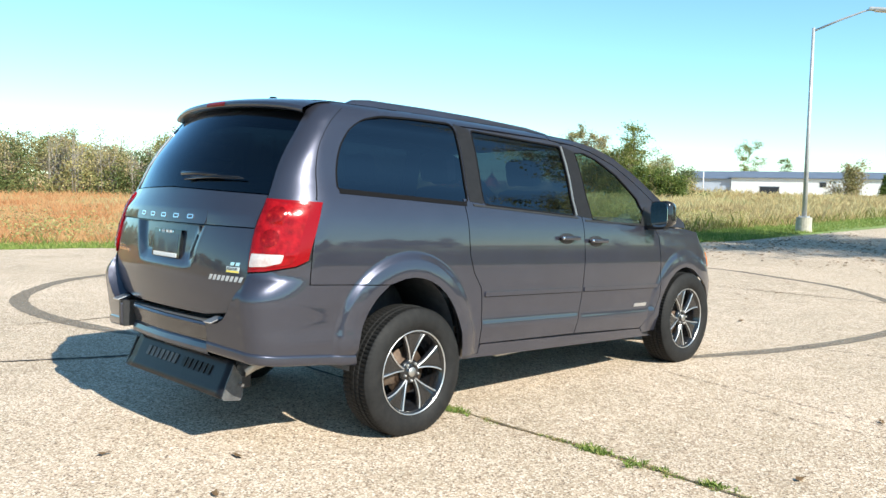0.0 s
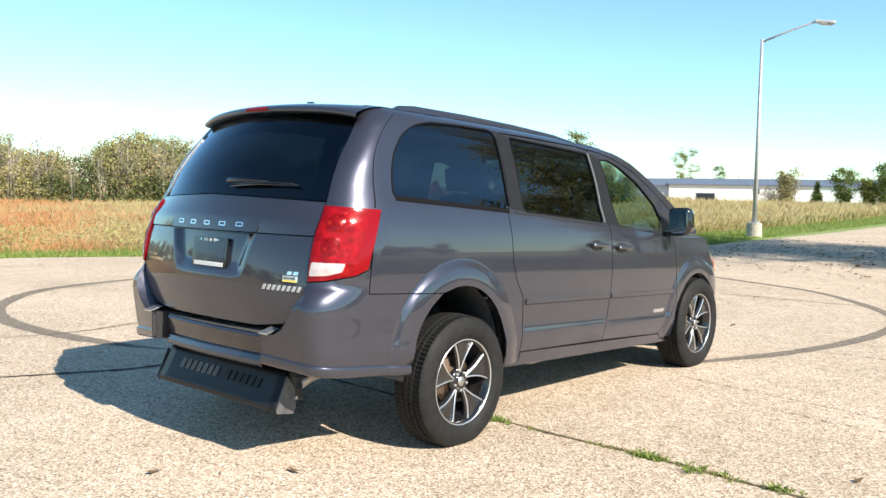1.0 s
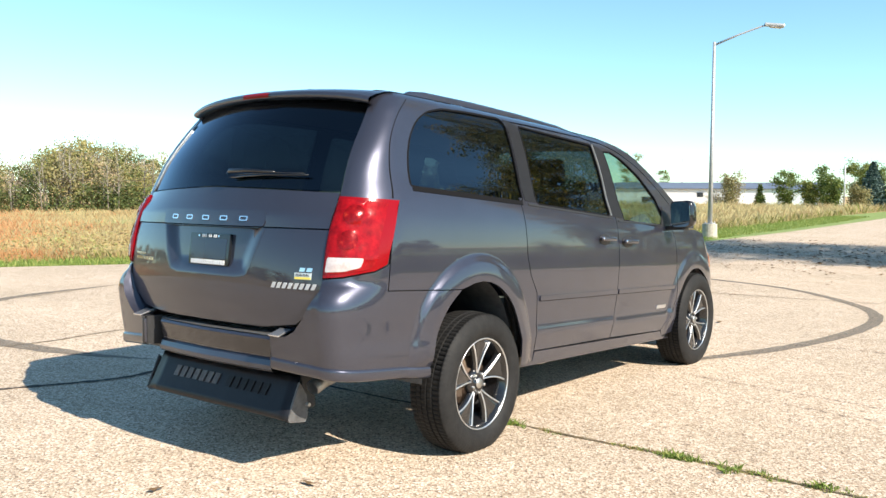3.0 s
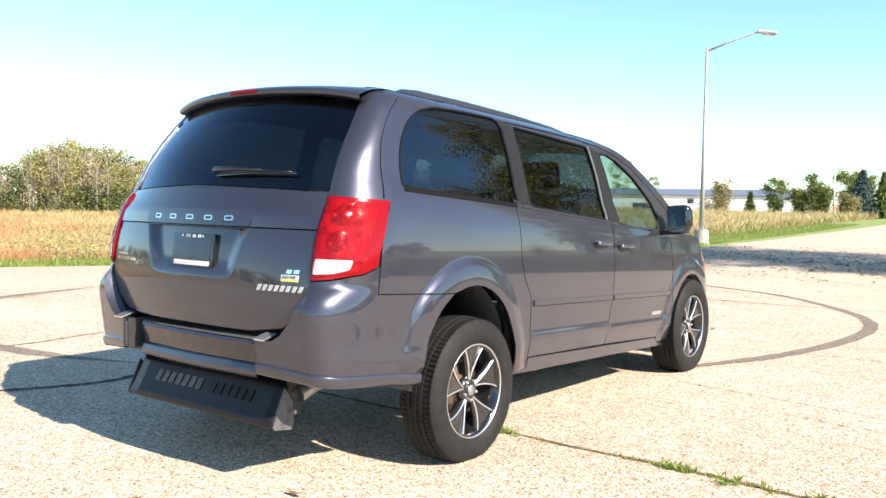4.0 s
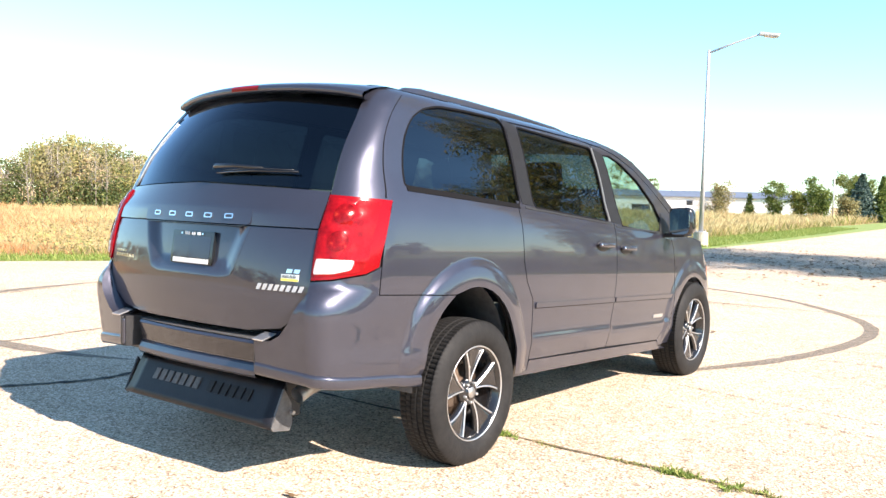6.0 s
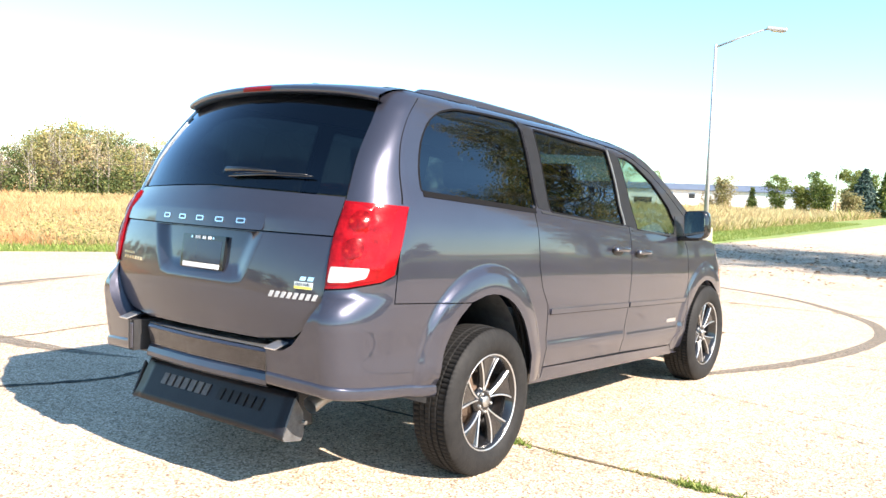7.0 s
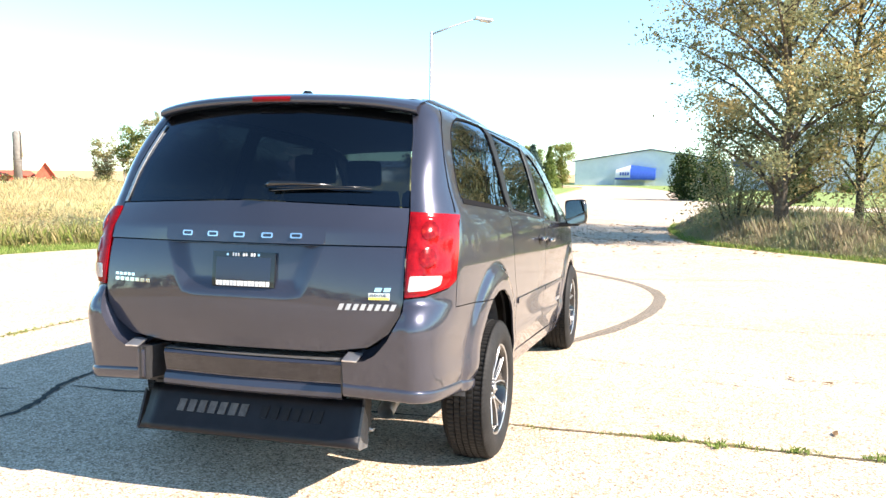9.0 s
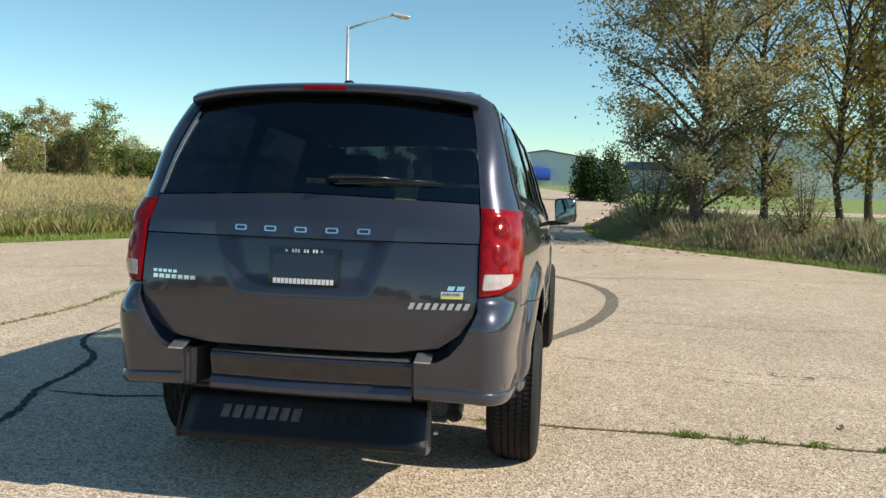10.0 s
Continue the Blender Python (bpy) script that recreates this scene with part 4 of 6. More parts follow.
for k in range(8):
    x = 0.452 + k * 0.0335
    plaque("white_mark", x + 0.009, x + 0.029, 0.938, 0.966, MARK, van, 0.003, 0.003, 0.012, label="plain white badge bar")
for k in range(2):
    plaque("chrome_mark", 0.625 + k * 0.04, 0.655 + k * 0.04, 1.022, 1.040, CHROME, van, 0.004, 0.004, 0.006, label="plain chrome badge bar")
badge = plaque("fuel_badge", 0.600, 0.695, 0.985, 1.016, PALE, van, 0.003, 0.003, label="pale badge with a yellow band")
plaque("fuel_badge_band", 0.602, 0.693, 0.986, 0.996, YELLOW, badge, 0.0045, 0.002)
words = bpy.data.curves.new("badge_words", "FONT")
words.body, words.size, words.align_x, words.extrude = "FLEX FUEL", 0.0165, "CENTER", 0.0005
holder = new("badge_words", words)
flat = bpy.data.meshes.new_from_object(holder.evaluated_get(bpy.context.evaluated_depsgraph_get()))
bpy.data.objects.remove(holder)
for q in flat.vertices:
    v, z = on_tail(0.6475 + q.co.x, 1.0005 + q.co.y)
    q.co = rear(v, z, 0.0048 + q.co.z)
flat.materials.clear()
flat.materials.append(GLOSS_BLACK)
part("badge_words", flat, None, badge)
for k in range(5):
    plaque("model_bar", -0.735 + k * 0.026, -0.716 + k * 0.026, 1.045, 1.058, CHROME, van, 0.003, 0.003, label="plain chrome badge bar")
for k in range(7):
    plaque("model_bar", -0.735 + k * 0.0325, -0.71 + k * 0.0325, 1.018, 1.036, CHROME, van, 0.003, 0.003, label="plain chrome badge bar")


def tail_point(x, zw, off):
    v, z = on_tail(x, zw)
    return rear(v, z, off)


WIPER = shader("wiper_black", (0.006, 0.006, 0.007), 0.22, 0.0, 0.6)
wiper = bar("rear_wiper", [tail_point(0.075, 1.482, 0.02), tail_point(0.115, 1.484, 0.045), tail_point(0.225, 1.487, 0.04), tail_point(0.385, 1.483, 0.03)], [0.010, 0.013, 0.009, 0.005], WIPER, van, 8, "black rear wiper")
bar("wiper_blade", [tail_point(0.11, 1.462, 0.018), tail_point(0.325, 1.474, 0.02), tail_point(0.565, 1.472, 0.018)], [0.004, 0.006, 0.004], WIPER, wiper, 6)
bar("wiper_spring", [tail_point(0.145, 1.47, 0.03), tail_point(0.365, 1.48, 0.032), tail_point(0.545, 1.476, 0.026)], [0.0025, 0.0025, 0.0025], WIPER, wiper, 5)
skin("glass_edge_trim", [on_tail(-0.775, 1.40), on_tail(-0.757, 1.40), on_tail(-0.670, 1.79), on_tail(-0.688, 1.79)], STEEL, van, fn=rear, lift=0.004, thick=0.006, edge=0, label="bright edge of the rear glass")

# Middle of the rear bumper: a set-back flap between the two corners, with black end faces and bright step pads.
def flap(bm, rows, x0, x1, n=10):
    """A pressed strip across the tail: rows of y and z, drawn along x with a slight bow."""
    grid = []
    for k in range(n + 1):
        x = x0 + (x1 - x0) * k / n
        grid.append([bm.verts.new((x, y + 0.06 * x * x + 0.045 * max(0, -x), z)) for y, z in rows])
    for a, b in zip(grid, grid[1:]):
        for i in range(len(rows) - 1):
            bm.faces.new((a[i], b[i], b[i + 1], a[i + 1]))
    return bm


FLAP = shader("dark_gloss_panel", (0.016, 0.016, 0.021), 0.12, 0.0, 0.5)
middle = part("bumper_flap", flap(bmesh.new(), [(-0.95, 0.527), (-1.058, 0.53), (-1.071, 0.542), (-1.069, 0.562), (-1.060, 0.587), (-1.046, 0.598), (-1.066, 0.69), (-1.058, 0.702), (-0.93, 0.706)], -0.415, 0.512), PAINT, van, "fold-down middle of the rear bumper")
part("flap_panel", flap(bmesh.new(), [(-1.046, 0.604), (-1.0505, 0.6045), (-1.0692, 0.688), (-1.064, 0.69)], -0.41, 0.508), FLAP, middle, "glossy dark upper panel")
part("flap_edge", flap(bmesh.new(), [(-1.056, 0.705), (-1.060, 0.709), (-1.052, 0.712), (-0.93, 0.712)], -0.413, 0.50), STEEL, middle, "thin bright edge")
# Flat near-black sheet added as the shade behind the flap.
part("bumper_gap", flap(bmesh.new(), [(-0.925, 0.52), (-0.925, 0.82)], -0.75, 0.75), GAP_SHADE, van)
for side in (1, -1):
    x = 0.522 * side
    bm = boxes((min(x, x - 0.012 * side), max(x, x - 0.012 * side), -1.062 if side > 0 else -1.08, -0.93, 0.56, 0.714), bevel=0.006)
    end = part("bumper_end_face", bm, PLASTIC, van, "black textured end of the bumper corner")
    if side < 0:
        part("bumper_end_cap", boxes((-0.535, -0.497, -1.078, -0.99, 0.565, 0.70), bevel=0.008), PAINT, end)
        wedge = bmesh.new()
        plan = [(-0.53, -1.072), (-0.492, -1.068), (-0.448, -0.92), (-0.53, -0.92)]
        foot = wedge.faces.new([wedge.verts.new((px, py, 0.556)) for px, py in plan])
        grown = bmesh.ops.extrude_face_region(wedge, geom=[foot])["geom"]
        bmesh.ops.translate(wedge, vec=(0, 0, 0.158), verts=[g for g in grown if isinstance(g, bmesh.types.BMVert)])
        bmesh.ops.recalc_face_normals(wedge, faces=wedge.faces[:])
        part("bumper_end_plate", wedge, PLASTIC, end, "black textured cut face")
    pad = bmesh.new()
    box(pad, -0.036, 0.036, -0.042, 0.042, -0.004, 0.004, 0.003)
    p = part("step_pad", pad, ALLOY, end, "bright metal step pad")
    p.location, p.rotation_euler = (0.560 * side, -1.045, 0.729), (radians(15), 0, 0)

# Skid plate hanging under the tail, with raised lettering shown as plain bars.
def plate_face(x, t, off=0.0):
    """A place on the plate: t runs down its face to the crease (1), the lower band (2) and the rolled edge (3)."""
    y = float(np.interp(t, [0, 1, 2, 2.3, 3], [-0.915, -0.985, -1.012, -1.005, -0.97]))
    z = float(np.interp(t, [0, 1, 2, 2.3, 3], [0.500, 0.352, 0.300, 0.290, 0.282]))
    return (x, y - off, z + 0.4 * off)


bm = bmesh.new()
rows = []
for t in (0, 0.25, 0.5, 0.75, 0.96, 1.04, 1.5, 2.0, 2.15, 2.3, 3.0):
    rows.append([bm.verts.new(plate_face(-0.555 - 0.012 * min(t, 2) + (1.115 + 0.018 * min(t, 2)) * k / 16, t)) for k in range(17)])
for a, b in zip(rows, rows[1:]):
    for k in range(16):
        bm.faces.new((a[k], b[k], b[k + 1], a[k + 1])).smooth = True
PLATE = textured("coated_black_plate", [(0.3, (0.008, 0.008, 0.010)), (0.7, (0.013, 0.013, 0.016))], 12, 0.3, bump=0.04, bump_scale=90)
# Grey of the worn plate end; also the sun's glint on the left word.
WORN_GLINT = textured("worn_edge_and_glint", [(0.3, (0.05, 0.05, 0.052)), (0.7, (0.12, 0.12, 0.12))], 25, 0.45, bump=0.1)
PLATE.node_tree.nodes["Principled BSDF"].inputs["Specular IOR Level"].default_value = 0.3
skid = part("skid_plate", bm, PLATE, van, "black plate hung below the bumper")
m = skid.modifiers.new("thickness", "SOLIDIFY")
m.thickness, m.offset = 0.012, -1
for x in (0.575, -0.585):
    bm = bmesh.new()
    side_form = [(-0.985, 0.352), (-1.008, 0.300), (-0.995, 0.283), (-0.895, 0.268), (-0.878, 0.30), (-0.885, 0.40), (-0.93, 0.47)]
    face = bm.faces.new([bm.verts.new((x, y, z)) for y, z in side_form])
    grown = bmesh.ops.extrude_face_region(bm, geom=[face])["geom"]
    bmesh.ops.translate(bm, vec=(-0.012, 0, 0), verts=[g for g in grown if isinstance(g, bmesh.types.BMVert)])
    bmesh.ops.recalc_face_normals(bm, faces=bm.faces[:])
    part("plate_flange", bm, WORN_GLINT if x > 0 else PLASTIC, skid, "worn grey folded end of the plate" if x > 0 else "")
bm = bmesh.new()
bmesh.ops.create_cone(bm, segments=10, radius1=0.011, radius2=0.009, depth=0.02, cap_ends=True, matrix=pose(0.60, -0.90, 0.36, 0, 90, 0))
part("plate_bolt", bm, STEEL, skid)
for word, x0, n in ((0, -0.385, 7), (1, 0.06, 6)):
    for k in range(n):
        x, w = x0 + k * 0.056, 0.038
        bm = bmesh.new()
        for u0, u1, t0, t1 in ((0, w, 0.42, 0.78),):
            c = [plate_face(x + u + 0.03 * (0.5 - t), t, o) for o in (0.001, 0.006) for u, t in ((u0, t0), (u1, t0), (u1, t1), (u0, t1))]
            vs = [bm.verts.new(p) for p in c]
            for f in ((4, 5, 6, 7), (0, 4, 7, 3), (1, 2, 6, 5), (0, 1, 5, 4), (3, 7, 6, 2)):
                bm.faces.new([vs[i] for i in f])
        bmesh.ops.recalc_face_normals(bm, faces=bm.faces[:])
        # The left word's sun glint is put into a paler colour.
        part("raised_mark", bm, WORN_GLINT if word == 0 else SATIN, skid)
for x in (0.49, -0.55):
    part("plate_bracket", boxes((x, x + 0.08, -0.91, -0.82, 0.33, 0.52), bevel=0.01), PLASTIC, van)
v, f = [], []
tube(v, f, [(0.60, -0.30, 0.43), (0.65, -0.60, 0.48), (0.68, -0.76, 0.505), (0.685, -0.88, 0.49), (0.687, -0.955, 0.462)], [0.03, 0.03, 0.034, 0.038, 0.038], 16, False)
tube(v, f, [(0.687, -0.955, 0.462), (0.685, -0.88, 0.49)], [0.034, 0.034], 16, False)
part("exhaust_tip", mesh_of("exhaust_tip", v, f, STEEL, True), None, van, "bare steel exhaust tip")

# Under the body.
bm = boxes((-0.84, 0.84, 0.45, 2.6, 0.36, 0.44), (-0.60, 0.60, -0.9, 0.5, 0.50, 0.58), (-0.60, 0.60, 2.6, 3.8, 0.32, 0.5), (-0.70, 0.70, -0.06, 0.06, 0.32, 0.42), (0.45, 0.62, -0.72, -0.38, 0.46, 0.56), (-0.35, 0.35, 0.6, 2.4, 0.255, 0.37), bevel=0.02)
part("underbody", bm, PLASTIC, van)
bm = boxes((0.62, 0.80, 0.95, 1.75, 0.285, 0.38), (0.66, 0.78, 2.1, 2.45, 0.27, 0.37), bevel=0.03)
part("floor_box", bm, STEEL, van)
for side in (1, -1):
    for cy, zc, top, r in ((0.0, 0.42, 0.925, 0.42), (3.078, 0.50 - 0.154, 0.945 - 0.154, 0.41)):
        v, f = [], []
        n = 18
        for x in (0.50, 0.925):
            for k in range(n + 1):
                a = math.pi * k / n
                v.append((side * x, cy - r * math.cos(a), zc + (top + 0.015 - zc) * math.sin(a) + 0.0))
        f = [(k, k + 1, n + 2 + k, n + 1 + k) for k in range(n)] + [tuple(range(n + 1))]
        part("wheel_liner", mesh_of("wheel_liner", v, f, ARCH, True), None, van)


# ---- wheels ----
def lathe(profile, n, material, name, wobble=None):
    """A ring turned about x: profile of (x, radius), closed all round."""
    v, f, m = [], [], len(profile)
    for k in range(n):
        a = math.tau * k / n
        for i, (x, r) in enumerate(profile):
            r += wobble(i, k) if wobble else 0
            v.append((x, r * math.cos(a), r * math.sin(a)))
    for k in range(n):
        for i in range(m - 1):
            p, q = k * m + i, ((k + 1) % n) * m + i
            f.append((p, p + 1, q + 1, q))
    me = mesh_of(name, v, f, material, True)
    return me


R = 0.366
tread = [(0.0, 0.222), (0.006, 0.232), (0.020, 0.243), (0.030, 0.262), (0.033, 0.29), (0.028, 0.318), (0.018, 0.338), (0.006, R - 0.012), (-0.004, R - 0.006)]
row = 0
blocks = []
for x0, x1 in ((-0.006, -0.040), (-0.045, -0.074), (-0.079, -0.108), (-0.113, -0.142), (-0.147, -0.181)):
    crown = R - 0.010 * abs((x0 + x1) / 2 + 0.1) / 0.1
    tread += [(x0, crown - 0.008), (x0 - 0.001, crown), (x1 + 0.001, crown), (x1, crown - 0.008)]
tread += [(-0.188, R - 0.02), (-0.21, 0.33), (-0.232, 0.29), (-0.225, 0.24), (-0.205, 0.205)]


def sipes(i, k):
    """The cuts across the tread's blocks."""
    if 9 <= i < 29:
        b = (i - 9) // 4
        if (k + (1 if b % 2 else 0)) % 3 == 0:
            return -0.005 if b in (0, 4) else -0.003
    if i in (7, 8) and k % 3 == 0:
        return -0.004
    return 0.0


TYRE = lathe(tread, 276, RUBBER, "tyre", sipes)
TYRE.polygons.foreach_set("use_smooth", [not 8 <= n % (len(tread) - 1) < 29 for n in range(len(TYRE.polygons))])
for vert in TYRE.vertices:
    vert.co.z = max(vert.co.z, -0.342)
BARREL = lathe([(0.006, 0.232), (0.010, 0.228), (0.004, 0.222), (-0.01, 0.214), (-0.06, 0.198), (-0.16, 0.19), (-0.17, 0.02), (-0.172, 0.001)], 64, GLOSS_BLACK, "rim")
RIM_LIP = lathe([(0.008, 0.236), (0.013, 0.2345), (0.013, 0.231), (0.004, 0.226)], 80, ALLOY, "rim_lip")
DISC = lathe([(-0.085, 0.135), (-0.078, 0.132), (-0.078, 0.08), (-0.06, 0.078), (-0.06, 0.001)], 40, RUST, "brake_disc")
HUB = lathe([(-0.05, 0.072), (-0.028, 0.066), (-0.022, 0.05), (-0.030, 0.034), (-0.016, 0.032), (-0.012, 0.026), (-0.011, 0.001)], 32, GLOSS_BLACK, "hub")
CAP = lathe([(-0.012, 0.027), (-0.008, 0.024), (-0.007, 0.001)], 24, STEEL, "hub_cap")


def spoke_pair():
    """One spoke: two thin machined edges that meet at the hub, and the black spoke body between and behind them."""
    ribs = [[], []]
    for sgn in (-1, 1):
        pts = []
        for t in np.linspace(0, 1, 9):
            r = 0.048 + (0.226 - 0.048) * t
            a = sgn * radians(4.0 + 16.0 * t ** 0.85) + radians(3) * t * t
            x = -0.024 + 0.022 * t ** 1.5 + 0.006 * math.sin(math.pi * t)
            pts.append((x, r, a))
        ribs[(sgn + 1) // 2] = pts
    v, f = [], []
    for pts in ribs:
        first = len(v)
        for x, r, a in pts:
            w = 0.0036 + 0.0010 * (r / 0.2)
            for dx, du in ((-0.004, -w), (0.0, -w * 0.8), (0.0, w * 0.8), (-0.004, w)):
                y, z = r * math.sin(a), r * math.cos(a)
                v.append((x + dx, y + du * math.cos(a), z - du * math.sin(a)))
        for i in range(len(pts) - 1):
            for j in range(3):
                p = first + i * 4 + j
                f.append((p, p + 1, p + 5, p + 4))
    wv, wf = [], []
    for i in range(9):
        x, r, a0 = ribs[0][i]
        a1 = ribs[1][i][2]
        for a, dx, du in ((a0, -0.034, -0.007), (a0, -0.003, -0.0045), (a0 * 0.7 + a1 * 0.3, -0.008, 0), (a0 * 0.5 + a1 * 0.5, -0.009, 0), (a0 * 0.3 + a1 * 0.7, -0.008, 0), (a1, -0.003, 0.0045), (a1, -0.034, 0.007)):
            wv.append((x + dx, r * math.sin(a) + du * math.cos(a), r * math.cos(a) - du * math.sin(a)))
    for i in range(8):
        for k in range(6):
            p = i * 7 + k
            wf.append((p, p + 1, p + 8, p + 7))
    return mesh_of("spoke_rib", v, f, ALLOY, True), mesh_of("spoke_web", wv, wf, GLOSS_BLACK, True)


RIB, WEB = spoke_pair()
NUT = lathe([(-0.028, 0.009), (-0.012, 0.008), (-0.008, 0.004), (-0.008, 0.0005)], 8, STEEL, "wheel_nut")
PAD = mesh_of("brake_caliper", *(lambda b: ([v.co.copy() for v in b.verts], [tuple(v.index for v in f.verts) for f in b.faces]))((lambda b: (b.verts.index_update(), b)[1])(boxes((-0.10, -0.055, -0.17, -0.09, -0.06, 0.06), bevel=0.01))), RUST)
for x, y, turn in ((1.0, 0.0, 0), (1.008, 3.078, 22), (-0.97, 0.0, 14), (-1.0, 3.078, 0)):
    hub = part("wheel", HUB, None, van, "black alloy wheel with machined spokes")
    hub.matrix_basis = pose(x, y, 0.3635, 0, 0, 0 if x > 0 else 180) @ pose(0, 0, 0, turn) @ Matrix.Diagonal((1, 1.06, 1.06, 1))
    part("tyre", TYRE, None, hub).rotation_euler = (radians(-turn), 0, 0)
    part("rim", BARREL, None, hub)
    part("rim_lip", RIM_LIP, None, hub)
    part("brake_disc", DISC, None, hub)
    part("brake_caliper", PAD, None, hub)
    part("hub_cap", CAP, None, hub)
    for k in range(5):
        a = part("spoke_rib", RIB, None, hub)
        b = part("spoke_web", WEB, None, hub)
        a.rotation_euler = b.rotation_euler = (radians(72 * k), 0, 0)
        nut = part("wheel_nut", NUT, None, hub)
        nut.location = (0, 0.05 * math.sin(radians(72 * k + 36)), 0.05 * math.cos(radians(72 * k + 36)))

# ---- cabin ----
def seat(name, x, y, z, w=0.5, pale=False):
    """A cabin seat facing forward: cushion, leaning back and headrest."""
    bm = boxes((x - w / 2, x + w / 2, y - 0.05, y + 0.46, z, z + 0.16), bevel=0.05)
    s = part(name, bm, SEAT, van, "grey cloth cabin seat")
    bm = boxes((-w / 2, w / 2, -0.07, 0.07, 0, 0.62), bevel=0.05)
    bmesh.ops.transform(bm, matrix=pose(x, y - 0.02, z + 0.12, 14), verts=bm.verts[:])
    part("backrest", bm, SEAT, s)
    bm = boxes((-0.14, 0.14, -0.05, 0.05, 0, 0.2), bevel=0.045)
    bmesh.ops.transform(bm, matrix=pose(x, y - 0.20, z + 0.76, 10), verts=bm.verts[:])
    part("headrest", bm, SEAT_SUNLIT if pale else SEAT, s)


def lift_at(y):
    return SLOPE * y


for x in (-0.42, 0.42):
    seat("front_seat", x, 1.85, 0.78 + lift_at(1.85), 0.52)
    seat("middle_seat", x, 0.95, 0.76 + lift_at(0.95), 0.48, x > 0)
part("cabin_floor", boxes((-0.80, 0.80, -0.88, 2.75, 0.50, 0.545)), TRIM_IN, van)
bm = boxes((-0.78, 0.78, 2.45, 3.0, 0.80, 1.10), (-0.62, -0.20, 2.36, 2.6, 1.02, 1.16), bevel=0.06)
part("dashboard", bm, TRIM_IN, van)
v, f = [], []
tube(v, f, [(-0.42 + 0.18 * math.cos(a), 2.22 + 0.06 * math.sin(a), 1.0 + 0.17 * math.sin(a)) for a in (k * math.tau / 20 for k in range(21))], 0.014, 6, False)
part("steering_wheel", mesh_of("steering_wheel", v, f, PLASTIC, True), None, van)
patch("roof_lining", lambda s, t: roof_at(s, t) * 1.0 - Vector((0.03 * (2 * s - 1), -0.02, 0.045)), 10, 12, LINER, van)
for side in (1, -1):
    bm = boxes((side * 0.80 - 0.03, side * 0.80 + 0.03, 0.55, 2.5, 0.5, 1.08), (side * 0.78 - 0.05, side * 0.78 + 0.05, -0.60, 0.5, 0.9, 1.30), bevel=0.02)
    part("door_lining", bm, TRIM_IN, van)


# ---- plants ----
def leaf_card(v, f, p, size, rng, droop=0.3, slim=0.6):
    """One leaf: a folded diamond, turned at random."""
    a = Vector((rng.gauss(0, 1), rng.gauss(0, 1), rng.gauss(-droop, 0.7))).normalized()
    b = a.orthogonal().normalized()
    b = (Matrix.Rotation(rng.uniform(0, math.tau), 3, a) @ b) * slim
    i = len(v)
    v += [p, p + (a * 0.5 + b * 0.5) * size, p + a * size, p + (a * 0.5 - b * 0.5) * size]
    f += [(i, i + 1, i + 2), (i, i + 2, i + 3)]


def tree(name, at, height, spread, girth, leaves, material, seed, label, low=0.25, size=0.11, clump=0.55, limbs=26, group="roadside trees", steep=0.0):
    """A tapered trunk with limbs and twigs, and a crown of single leaves in loose clumps along them."""
    rng = random.Random(seed)
    t = thing(name, (at[0], at[1], -0.06), label, "tree", group)
    v, f, tips = [], [], []
    lean = Vector((rng.uniform(-0.05, 0.05), rng.uniform(-0.05, 0.05), 0))
    spine = [Vector((0, 0, 0))]
    for k in range(1, 11):
        spine.append(Vector((0, 0, height * k / 10)) + lean * height * k / 10 + Vector((rng.gauss(0, 0.02), rng.gauss(0, 0.02), 0)) * height * 0.35)
    tube(v, f, spine, [girth * (1.35 if k == 0 else 1) * (1 - 0.93 * k / 10) + 0.012 for k in range(11)], 9)
    for n in range(limbs):
        h = low + (0.97 - low) * (n + rng.random()) / limbs
        k = min(int(h * 10), 9)
        root = spine[k].lerp(spine[k + 1], h * 10 - k)
        a = n * 2.4 + rng.uniform(-0.5, 0.5)
        reach = spread * (0.45 + 0.65 * math.sin(math.pi * min(1, 0.28 + 0.75 * (1 - (h - low) / (1 - low))))) * rng.uniform(0.6, 1.15)
        rise = (rng.uniform(0.25, 0.9) * (0.4 + 0.8 * h) + steep * rng.uniform(0.4, 1.2)) * reach
        mid = root + Vector((math.cos(a), math.sin(a), 0)) * reach * 0.5 + Vector((0, 0, rise * 0.65 + rng.gauss(0, 0.08)))
        end = root + Vector((math.cos(a), math.sin(a), 0)) * reach + Vector((0, 0, rise))
        r = girth * 0.34 * (1 - 0.7 * h) + 0.01
        tube(v, f, [root, mid, end], [r, r * 0.6, 0.008], 5, False)
        tips += [(mid, 0.5), (end, 1.0), (mid.lerp(end, 0.5), 0.9)]
        for _ in range(4):
            s = mid.lerp(end, rng.random())
            e = s + Vector((rng.gauss(0, 1), rng.gauss(0, 1), rng.gauss(0.25, 0.6))).normalized() * reach * rng.uniform(0.25, 0.55)
            tube(v, f, [s, e], [r * 0.35, 0.005], 4, False)
            tips += [(e, 1.0), (s.lerp(e, 0.55), 0.8)]
    part("trunk", mesh_of("trunk", v, f, BARK, True), None, t)
    lv, lf = [], []
    weights = [w for _, w in tips]
    for p in rng.choices([p for p, _ in tips], weights, k=leaves):
        q = p + Vector((rng.gauss(0, clump), rng.gauss(0, clump), rng.gauss(0, clump * 0.75))) * rng.uniform(0.3, 1)
        if q.z > 0.25:
            leaf_card(lv, lf, q, size * rng.uniform(0.6, 1.3), rng)
    part("crown", mesh_of("crown", lv, lf, material), None, t)
    return t


